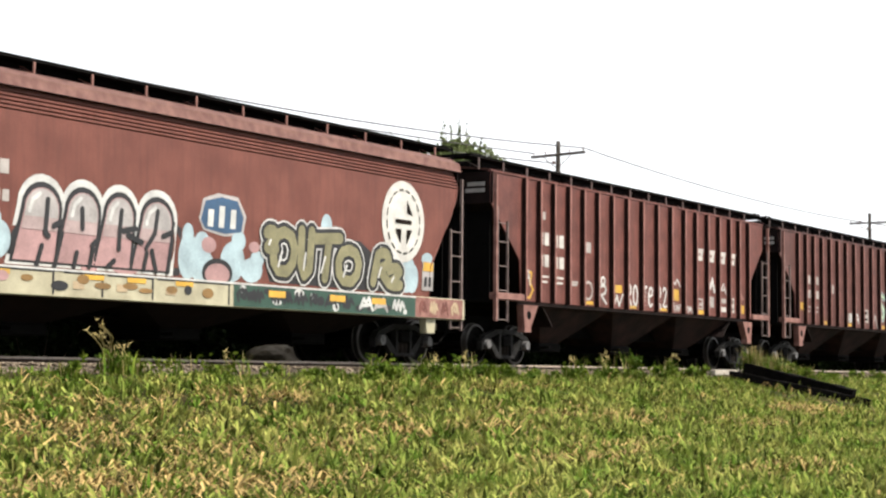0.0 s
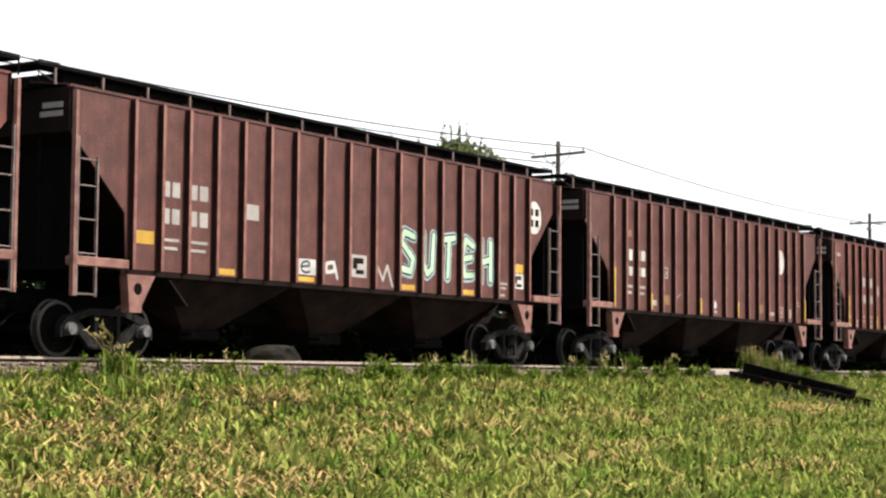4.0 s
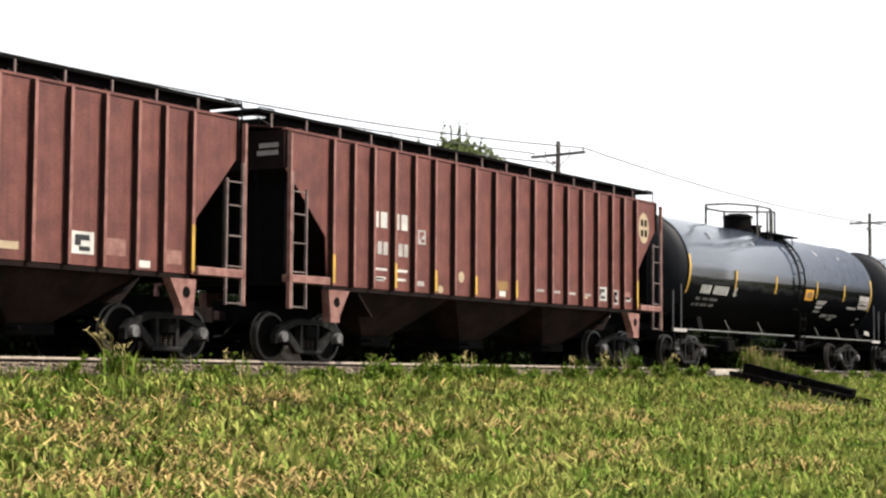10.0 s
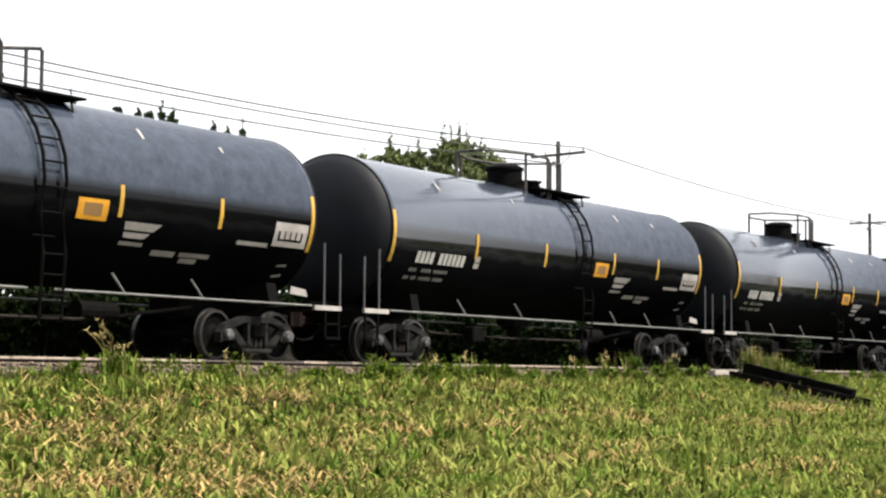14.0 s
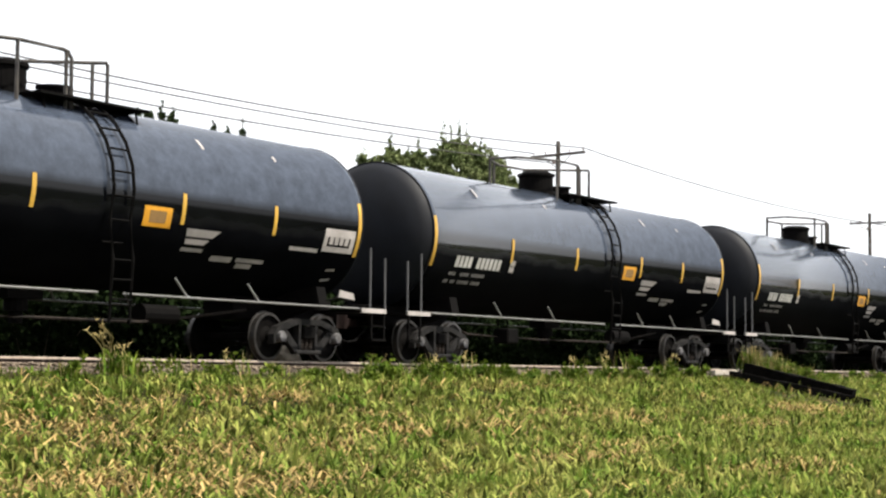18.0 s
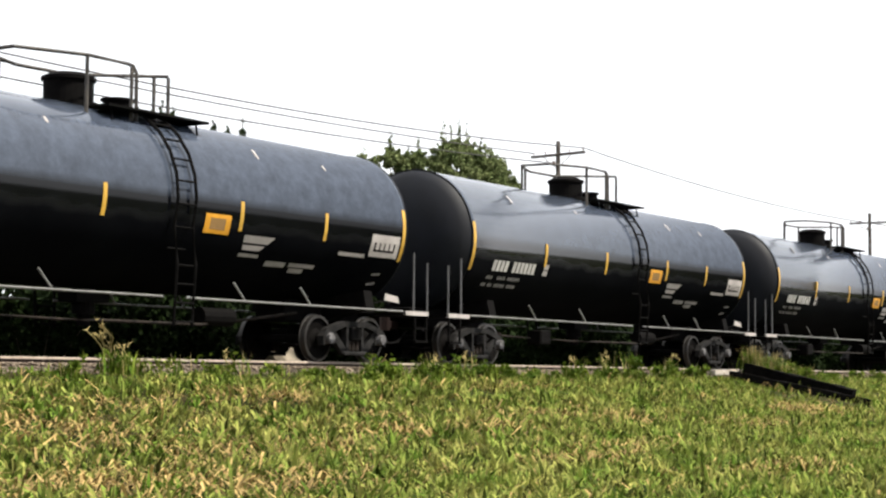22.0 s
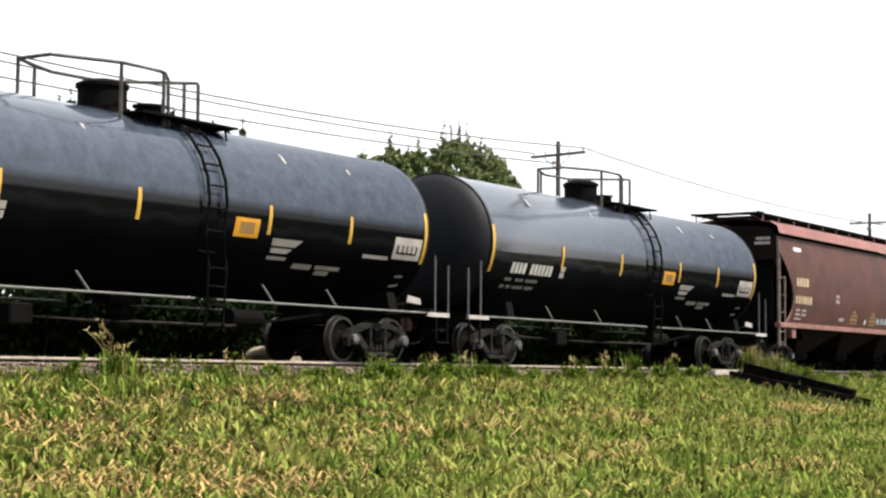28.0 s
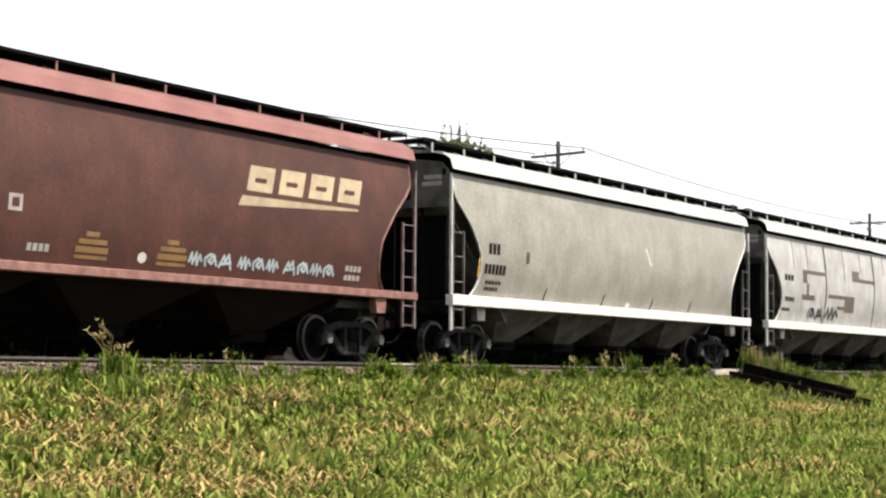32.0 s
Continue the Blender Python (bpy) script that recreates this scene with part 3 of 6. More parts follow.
    roofwalk(car, -0.45, L + 0.45, 1.10, eave + (0.62 if corr else 0.76), NEAR_BLACK, 1.32, eave + (0.34 if corr else 0.50), CREAM_SILL if roofm is CREAM_ROOF else PINK)
    for xe, k in ((0.0, 1), (L, -1)):
        # on brown cars the shaded end is painted in this tone
        em = DARK_BROWN if under is DARK_BROWN else GREY_HOPPER
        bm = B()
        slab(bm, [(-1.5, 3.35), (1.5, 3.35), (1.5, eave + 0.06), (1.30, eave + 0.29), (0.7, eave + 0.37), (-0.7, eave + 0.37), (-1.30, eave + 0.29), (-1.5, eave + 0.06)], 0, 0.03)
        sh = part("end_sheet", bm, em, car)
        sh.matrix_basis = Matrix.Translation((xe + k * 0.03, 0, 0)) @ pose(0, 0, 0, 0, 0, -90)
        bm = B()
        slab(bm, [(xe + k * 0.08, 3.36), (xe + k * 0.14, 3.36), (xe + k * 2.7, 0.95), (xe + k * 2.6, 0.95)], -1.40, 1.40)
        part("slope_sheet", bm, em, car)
        # two near-black plates added for the shade below this slope sheet
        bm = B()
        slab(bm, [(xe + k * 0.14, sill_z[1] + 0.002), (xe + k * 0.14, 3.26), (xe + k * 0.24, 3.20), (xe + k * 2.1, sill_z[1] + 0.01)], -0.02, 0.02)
        part("shear_plate", bm, NEAR_BLACK, car)
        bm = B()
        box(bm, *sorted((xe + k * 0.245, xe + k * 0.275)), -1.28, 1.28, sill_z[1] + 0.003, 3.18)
        part("end_bulkhead", bm, NEAR_BLACK, car)
        end_gear(car, xe, -k, sill_z[1], 1.44, NEAR_BLACK, 3.4)
        coupler(car, xe + k * 0.1, -k)
        bm = B()
        for z, w in ((4.0, 0.45), (3.86, 0.5)):
            box(bm, xe + k * 0.02 - 0.004, xe + k * 0.02 + 0.004, -1.3, -1.3 + w, z - 0.045, z + 0.045)
        part("end_marking", bm, DULL_WHITE, car)
        truck(car, xe + k * 1.42)
    bm = B()
    box(bm, 0.1, L - 0.1, -0.28, 0.28, 0.72, 1.12)
    part("centre_sill", bm, NEAR_BLACK, car)
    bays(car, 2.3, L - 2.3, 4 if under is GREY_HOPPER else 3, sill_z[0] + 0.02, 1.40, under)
    return car


# ---------------------------------------------------------------- tank car
TANK_R, TANK_Z, TANK_H = 1.56, 2.74, 7.70


def tank_car():
    car = new("tank_car")
    bm = B()
    R, H = TANK_R, TANK_H
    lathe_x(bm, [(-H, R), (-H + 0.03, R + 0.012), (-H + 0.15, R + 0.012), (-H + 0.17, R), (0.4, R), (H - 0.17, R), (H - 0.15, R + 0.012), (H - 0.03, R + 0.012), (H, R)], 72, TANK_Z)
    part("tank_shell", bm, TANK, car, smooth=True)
    for s in (-1, 1):
        bm = B()
        prof = [(s * (H - 0.001), R - 0.015)] + [(s * (H + 0.46 * math.sin(a)), (R - 0.015) * math.cos(a)) for a in [0.2, 0.5, 0.8, 1.1, 1.35, 1.5]] + [(s * (H + 0.46), 0.0)]
        lathe_x(bm, prof, 72, TANK_Z)
        part("tank_head", bm, HEAD, car, smooth=True)
        bm = B()
        lathe_x(bm, [(s * H - 0.012, R + 0.002), (s * H - 0.012, R + 0.018), (s * H + 0.012, R + 0.018), (s * H + 0.012, R - 0.03)], 72, TANK_Z)
        part("head_band", bm, HEAD, car, smooth=True)
        for z, ya, yb in ((2.98, 0.42, 1.0), (2.80, 0.50, 0.98)):
            bm = B()
            rows = []
            for q in range(5):
                yq = ya + (yb - ya) * q / 4
                col = []
                for zz in (z - 0.045, z + 0.045):
                    a = math.acos(min(math.hypot(yq, zz - TANK_Z) / (R - 0.015), 1.0))
                    col.append(bm.verts.new((s * (H + 0.46 * math.sin(a) + 0.012), yq, zz)))
                rows.append(col)
            for a, b in zip(rows, rows[1:]):
                bm.faces.new((a[0], b[0], b[1], a[1]))
            part("head_stencil", bm, DULL_WHITE, car)
        # stub sill, bolster, saddle
        bm = B()
        a, b = sorted((s * 5.2, s * 8.35))
        box(bm, a, b, -0.36, 0.36, 0.78, 1.22, 0.02)
        part("stub_sill", bm, NEAR_BLACK, car)
        bm = B()
        pts = [(-1.45, 1.02), (-1.15, 1.0), (-0.4, 0.82), (0.4, 0.82), (1.15, 1.0), (1.45, 1.02), (1.36, 1.42), (1.2, 1.40), (0.8, 1.36), (0.3, 1.2), (-0.3, 1.2), (-0.8, 1.36), (-1.2, 1.40), (-1.36, 1.42)]
        slab(bm, pts, -0.14, 0.14)
        sd = part("bolster", bm, NEAR_BLACK, car)
        sd.matrix_basis = Matrix.Translation((s * 6.6, 0, 0)) @ pose(0, 0, 0, 0, 0, -90)
        # end platform with upright handrails
        bm = B()
        a, b = sorted((s * 7.75, s * 8.62))
        box(bm, a, b, -1.52, 1.52, 0.98, 1.03)
        pl = part("end_platform", bm, NEAR_BLACK, car)
        for yy in (-1.5, 1.5):
            bm = B()
            box(bm, a, b, yy - 0.03, yy + 0.03, 0.97, 1.06)
            part("platform_edge", bm, DULL_WHITE, pl, "pale platform edge")
            bm = B()
            rod(bm, (s * 8.08, yy, 1.0), (s * 8.08, yy, 2.26), 0.022, 6)
            part("handrail", bm, GREYPIPE, pl)
            bm = B()
            rod(bm, (s * 8.60, yy, 1.0), (s * 8.60, yy, 2.08), 0.022, 6)
            part("handrail", bm, GREYPIPE, pl)
            bm = B()
            for x in (8.12, 8.56):
                box(bm, s * x - 0.02, s * x + 0.02, yy - 0.02, yy + 0.02, 0.42, 0.98)
            box(bm, min(s * 8.10, s * 8.58), max(s * 8.10, s * 8.58), yy - 0.05, yy + 0.05, 0.42, 0.46)
            box(bm, min(s * 8.10, s * 8.58), max(s * 8.10, s * 8.58), yy - 0.03, yy + 0.03, 0.70, 0.73)
            part("sill_step", bm, NEAR_BLACK, pl)
        coupler(car, s * 8.35, s)
        truck(car, s * 6.6)
    # long side rails with slanted stays
    for yy in (-1, 1):
        for a, b in ((-7.75, 0.25), (0.85, 7.6)):
            bm = B()
            pipe(bm, [(a, yy * 1.55, 1.04), (b, yy * 1.55, 1.04)], 0.020, 8)
            part("side_rail", bm, PIPE, car)
        first = None
        for x in (-4.93, -2.44, 2.36, 4.34):
            if first is None:
                bm = B()
                rod(bm, (0.10, yy * 1.55, 1.05), (-0.16, yy * 1.50, 1.36), 0.020, 6)
                first = part("rail_stay", bm, PIPE, car)
                first.matrix_basis = pose(x, 0, 0)
            else:
                again(first, car, pose(x, 0, 0))
        # ladder up the side and over the shoulder
        bm = B()
        arc = TANK_R + 0.10
        for x in (0.48, 0.96):
            pts = [(x, yy * 1.60, 0.55), (x, yy * 1.66, 1.6)] + [(x, yy * arc * math.cos(a), TANK_Z + arc * math.sin(a)) for a in (-0.3, 0.0, 0.25, 0.5, 0.75, 1.0, 1.2)]
            pipe(bm, pts, 0.030)
        ld = part("ladder", bm, NEAR_BLACK, car)
        first = None
        for i in range(12):
            if i < 4:
                y, z = 1.64, 0.62 + 0.32 * i
            else:
                a = -0.55 + (i - 4) * 0.24
                y, z = arc * math.cos(a), TANK_Z + arc * math.sin(a)
            if first is None:
                bm = B()
                rod(bm, (0.48, 0, 0), (0.96, 0, 0), 0.020, 6)
                first = part("rung", bm, NEAR_BLACK, ld)
                first.matrix_basis = pose(0, yy * y, z)
            else:
                again(first, ld, pose(0, yy * y, z))
    for yy in (-1, 1):
        bm = B()
        rod(bm, (6.66, yy * 1.40, 1.16), (7.10, yy * 1.50, 1.24), 0.018, 6)
        br = part("notice_bracket", bm, NEAR_BLACK, car)
        bm = B()
        slab(bm, [(6.98, 1.24), (7.52, 1.20), (7.48, 1.33), (7.02, 1.38)], *sorted((yy * 1.50, yy * 1.515)))
        part("notice_board", bm, DULL_WHITE, br, "small dull white notice board")
    # top fittings
    top = TANK_Z + TANK_R
    bm = B()
    c = -0.48
    lathe = [(0.50, -0.08), (0.50, 0.03), (0.43, 0.04), (0.43, 0.38), (0.47, 0.40), (0.47, 0.46), (0.32, 0.53), (0.0, 0.55)]
    n = 28
    rings = [[bm.verts.new((c + r * math.cos(6.28319 * i / n), r * math.sin(6.28319 * i / n), top + z)) for i in range(n)] if r else [bm.verts.new((c, 0, top + z))] for r, z in lathe]
    for a, b in zip(rings, rings[1:]):
        for i in range(n):
            bm.faces.new((a[i], a[(i + 1) % n], b[(i + 1) % n], b[i]) if len(b) > 1 else (a[i], a[(i + 1) % n], b[0]))
    part("valve_housing", bm, NEAR_BLACK, car, smooth=False)
    bm = B()
    rod(bm, (0.75, 0, top - 0.06), (0.75, 0, top + 0.22), 0.26, 20)
    rod(bm, (0.75, 0, top + 0.22), (0.75, 0, top + 0.26), 0.31, 20)
    part("manway", bm, NEAR_BLACK, car)
    bm = B()
    for yy in (-1, 1):
        box(bm, -0.6, 2.0, *sorted((yy * 0.55, yy * 1.05)), top - 0.10, top - 0.06)
        rod(bm, (-0.4, yy * 0.9, top - 0.08), (-0.4, yy * 0.95, top - 0.4), 0.02)
        rod(bm, (1.8, yy * 0.9, top - 0.08), (1.8, yy * 0.95, top - 0.4), 0.02)
    box(bm, 1.45, 2.0, -1.05, 1.05, top - 0.10, top - 0.06)
    part("top_platform", bm, NEAR_BLACK, car)
    bm = B()
    near = [(0.34, -0.80, 0.0), (0.33, -0.80, 0.60), (0.24, -0.81, 0.70), (0.1, -0.82, 0.72), (-0.9, -0.82, 0.72), (-2.15, -0.40, 0.70)]
    far = [(-2.15, 0.35, 0.70), (-1.5, 0.62, 0.70), (-0.9, 0.82, 0.70), (0.4, 0.82, 0.72), (1.62, -0.40, 0.76)]
    pipe(bm, [(x, y, top + z) for x, y, z in near + far], 0.034)
    railing = part("safety_railing", bm, RAILING, car)
    for x, y in [(0.34, -0.80), (0.20, -0.81), (-0.9, -0.82), (-2.15, 0.35), (-1.5, 0.62), (0.4, 0.82), (1.44, -0.22), (1.62, -0.40)]:
        z = math.sqrt(max(TANK_R ** 2 - y * y, 0)) + TANK_Z
        bm = B()
        rod(bm, (x, y, z - 0.02), (x, y, top + (0.10 if x == 0.34 else 0.74 if x > 1 else 0.72)), 0.034, 6)
        part("railing_post", bm, RAILING, railing)
    # bottom outlet and brake pipe
    bm = B()
    rod(bm, (0, 0, 1.22), (0, 0, 0.75), 0.20, 14)
    rod(bm, (0, 0, 0.78), (0, 0, 0.55), 0.12, 12)
    box(bm, -0.4, 0.4, -0.22, 0.22, 0.95, 1.15)
    part("bottom_outlet", bm, NEAR_BLACK, car)
    bm = B()
    pipe(bm, [(-5.4, -0.5, 0.95), (-4.8, -0.62, 0.68), (-1.2, -0.62, 0.62), (-0.6, -0.9, 0.62), (2.0, -0.9, 0.62), (3.2, -0.55, 0.7), (5.4, -0.5, 0.95)], 0.03)
    part("brake_piping", bm, SPRING, car)
    bm = B()
    rod(bm, (2.2, -0.7, 0.78), (3.1, -0.7, 0.78), 0.17, 12)
    part("brake_cylinder", bm, NEAR_BLACK, car)
    bm = B()
    box(bm, -3.4, -2.9, -0.9, -0.5, 0.5, 0.85, 0.03)
    part("brake_valve", bm, NEAR_BLACK, car)
    return car


def on_tank(x0, x1, z0, z1, name, material, car, label="", up=0.006, n=6):
    """A painted or stuck-on patch that follows the tank's curve."""
    bm = B()
    def pt(x, z, e):
        d = z - TANK_Z
        r = TANK_R + e
        return (x, -math.sqrt(max(r * r - d * d, 0.01)), z)
    rows = [[[bm.verts.new(pt(x, z0 + (z1 - z0) * i / n, e)) for x in (x0, x1)] for i in range(n + 1)] for e in (up, -0.01)]
    for i in range(n):
        a, b = rows[0][i], rows[0][i + 1]
        bm.faces.new((a[0], a[1], b[1], b[0]))
        for k in (0, 1):
            bm.faces.new((rows[0][i][k], rows[0][i + 1][k], rows[1][i + 1][k], rows[1][i][k]))
    for i in (0, n):
        bm.faces.new((rows[0][i][0], rows[0][i][1], rows[1][i][1], rows[1][i][0]))
    return part(name, bm, material, car, label)


CARS = []


def place(car, u, label, group="cars of the freight train", category="freight car"):
    tagged(car, label, category, group)
    car.location = (u, 0, 0)
    CARS.append((car, u))
    return car


tank0 = tank_car()
C0 = 1.72
for x in (-7.62, 7.60):
    on_tank(x - 0.05, x + 0.05, 2.05, 3.10, "reflective_strip", YELLOW, tank0, "yellow reflective strip", 0.022)
for x in (-4.33, -1.2, 2.35, 4.92):
    on_tank(x - 0.045, x + 0.045, 2.29, 2.82, "reflective_strip", YELLOW, tank0, "yellow reflective strip", 0.008)
on_tank(1.36, 2.06, 2.20, 2.54, "hazard_panel", ORANGE, tank0, "orange hazard panel")

rib0 = ribbed_hopper()
RIB_U = [33.52, 50.95, 68.65, 86.19, 103.71]
ribs = [rib0] + [copy_thing(rib0, Matrix()) for _ in range(4)]
TANK_U = [131.22 - C0 + 18.03 * i for i in range(9)]
tanks = [tank0] + [copy_thing(tank0, Matrix()) for _ in range(8)]
for c in ribs[1:3]:
    for ob in c.children:
        if ob.name.split(".")[0] in ("side_sheet", "top_chord", "roof"):
            ob.material_slots[0].link = "OBJECT"
            ob.material_slots[0].material = RUST_DARK
graf_car = smooth_hopper(FADED, SILL_CREAM, PINK, DARK_BROWN, corr=True, L=16.1, sill_z=(0.92, 1.36))
big_brown = smooth_hopper(BROWN, PINK, RUST_ROOF, DARK_BROWN, L=16.4, sill_z=(1.28, 1.43))
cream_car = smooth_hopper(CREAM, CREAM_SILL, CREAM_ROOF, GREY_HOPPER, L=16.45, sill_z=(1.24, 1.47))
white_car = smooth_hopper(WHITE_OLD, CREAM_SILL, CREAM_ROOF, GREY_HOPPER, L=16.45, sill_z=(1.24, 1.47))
place(graf_car, 16.0, "brown covered hopper car with large painted letters along its side")
for c, u, lab in zip(ribs, RIB_U, ["rust-red ribbed hopper car with white scrawls along its foot", "rust-red ribbed hopper car with mint green painted letters", "rust-red ribbed hopper car with a white oval emblem",
                                   "rust-red ribbed hopper car with small tan stencils", "rust-red ribbed hopper car with a round end emblem"]):
    place(c, u, lab)
for c, u in zip(tanks, TANK_U):
    place(c, u, "glossy black tank car with yellow strips and orange panel")
place(big_brown, 283.22, "brown smooth-sided hopper car with a tan slanted emblem")
place(cream_car, 301.10, "cream smooth-sided covered hopper car, clean sides")
place(white_car, 319.04, "weathered white hopper car with brown painted angular shapes")


# ---------------------------------------------------------------- track bed
BALLAST = mat("grey_ballast", (0.075, 0.062, 0.048), (0.040, 0.033, 0.026), 3.0, 0.95, grain=25, bump=0.6, spec=0.1)
STONE = mat("pale_ballast_stone", (0.20, 0.160, 0.122), (0.062, 0.049, 0.037), 0.9, 0.95, grain=20, bump=0.3, spec=0.1)


def islands(m, amount):
    """Varies a material piece by piece."""
    n, l = m.node_tree.nodes, m.node_tree.links
    geo = n.new("ShaderNodeNewGeometry")
    ma = n.new("ShaderNodeMath")
    ma.operation = "MULTIPLY_ADD"
    ma.inputs[1].default_value, ma.inputs[2].default_value = amount, 1 - amount / 2
    l.new(geo.outputs["Random Per Island"], ma.inputs[0])
    bsdf = n["Principled BSDF"]
    src = bsdf.inputs["Base Color"].links[0].from_socket
    h = n.new("ShaderNodeHueSaturation")
    l.new(src, h.inputs["Color"])
    l.new(ma.outputs["Value"], h.inputs["Value"])
    l.new(h.outputs["Color"], bsdf.inputs["Base Color"])
    return m


islands(STONE, 0.7)


def build_bed():
    bm = B()
    prof = [(-2.05, -0.30), (-1.5, -0.155), (-0.9, -0.16), (-0.83, -0.188), (1.45, -0.185), (2.05, -0.32), (2.05, -0.6), (-2.05, -0.6)]
    a = [bm.verts.new((TRACK_X0, y, z)) for y, z in prof]
    b = [bm.verts.new((TRACK_X1, y, z)) for y, z in prof]
    k = len(prof)
    for i in range(k):
        bm.faces.new((a[i], a[(i + 1) % k], b[(i + 1) % k], b[i]))
    bm.faces.new(a)
    bm.faces.new(b)
    bed = part("track_bed", bm, BALLAST)
    tagged(bed, "low grey ballast bed under weathered wooden ties", "ballast", kind="structure")
    bm = B()
    box(bm, -0.115, 0.115, -1.30, 1.30, -0.36, -0.187, 0.012)
    tie = part("tie", bm, TIE, bed)
    rnd = random.Random(5)
    x, k = 6.0, 0
    while x < 74:
        m = pose(x, rnd.uniform(-0.05, 0.05), rnd.uniform(-0.006, 0.004), 0, 0, rnd.uniform(-1.2, 1.2))
        if k == 0:
            tie.matrix_basis = m
        else:
            again(tie, bed, m)
        x, k = x + 0.54, k + 1
    # loose stones along the near shoulder
    rng = np.random.default_rng(4)
    n = 15000
    px = rng.uniform(10, 66, n)
    py = np.where(rng.random(n) < 0.88, rng.uniform(-2.15, -0.85, n), rng.uniform(0.85, 2.0, n))
    pz = np.interp(np.abs(py), [0, 0.85, 1.5, 2.05, 2.3], [-0.185, -0.135, -0.13, -0.27, -0.30])
    r = rng.uniform(0.018, 0.042, n)
    base = np.array([(1, 0, 0), (-1, 0, 0), (0, 1, 0), (0, -1, 0), (0, 0, 1), (0, 0, -1)], float)
    tri = np.array([(0, 2, 4), (2, 1, 4), (1, 3, 4), (3, 0, 4), (2, 0, 5), (1, 2, 5), (3, 1, 5), (0, 3, 5)])
    ang = rng.uniform(0, 6.28, n)
    c, s = np.cos(ang)[:, None], np.sin(ang)[:, None]
    jit = rng.uniform(0.6, 1.25, (n, 6, 3))
    v = base[None] * jit * r[:, None, None]
    vx = v[..., 0] * c - v[..., 1] * s + px[:, None]
    vy = v[..., 0] * s + v[..., 1] * c + py[:, None]
    vz = v[..., 2] * 0.75 + (pz + r * 0.35)[:, None]
    verts = np.stack([vx, vy, vz], -1).reshape(-1, 3)
    faces = (tri[None] + 6 * np.arange(n)[:, None, None]).reshape(-1, 3)
    ob = mesh_stuff("ballast_stones", verts, faces, STONE)
    tagged(ob, "loose grey ballast stones along the track", "stones", kind="stuff")


def mesh_stuff(name, verts, faces, material):
    me = bpy.data.meshes.new(name)
    k = faces.shape[1]
    me.vertices.add(len(verts))
    me.vertices.foreach_set("co", np.ascontiguousarray(verts, dtype=np.float32).ravel())
    me.loops.add(faces.size)
    me.loops.foreach_set("vertex_index", np.ascontiguousarray(faces, dtype=np.int32).ravel())
    me.polygons.add(len(faces))
    me.polygons.foreach_set("loop_start", np.arange(0, faces.size, k, dtype=np.int32))
    me.polygons.foreach_set("loop_total", np.full(len(faces), k, dtype=np.int32))
    me.update()
    me.validate()
    me.materials.append(material)
    return new(name, me)


build_bed()


# ---------------------------------------------------------------- grass
def blade_material(name, a, b, translucent=0.25, vary=0.7, scale=0.9, spec=0.05):
    m = islands(mat(name, a, b, scale, 0.7, grain=3, bump=0.0, vary=0.0, spec=spec), vary)
    n, l = m.node_tree.nodes, m.node_tree.links
    tr = n.new("ShaderNodeBsdfTranslucent")
    mx = n.new("ShaderNodeMixShader")
    mx.inputs[0].default_value = translucent
    bs, out = n["Principled BSDF"], n["Material Output"]
    l.new(bs.inputs["Base Color"].links[0].from_socket, tr.inputs["Color"])
    l.new(bs.outputs["BSDF"], mx.inputs[1])
    l.new(tr.outputs["BSDF"], mx.inputs[2])
    l.new(mx.outputs["Shader"], out.inputs["Surface"])
    return m


GRASS = blade_material("green_grass", (0.060, 0.109, 0.012), (0.190, 0.188, 0.050), vary=1.7, scale=1.7)
STRAW = blade_material("dry_straw", (0.30, 0.215, 0.085), (0.145, 0.100, 0.038), 0.10, 1.2, 5.0)
WEED = blade_material("weed_leaf", (0.036, 0.072, 0.007), (0.100, 0.128, 0.016), 0.15, 0.9, 3.0)
LEAF = blade_material("tree_leaf", (0.070, 0.098, 0.034), (0.160, 0.185, 0.080), scale=1.6, vary=1.1)
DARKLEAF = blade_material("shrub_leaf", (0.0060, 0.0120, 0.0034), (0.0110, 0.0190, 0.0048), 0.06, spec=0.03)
FARLEAF = blade_material("distant_leaf", (0.022, 0.036, 0.014), (0.040, 0.056, 0.022), 0.2)
SEED = blade_material("dry_seed_stalk", (0.36, 0.30, 0.13), (0.26, 0.20, 0.09))


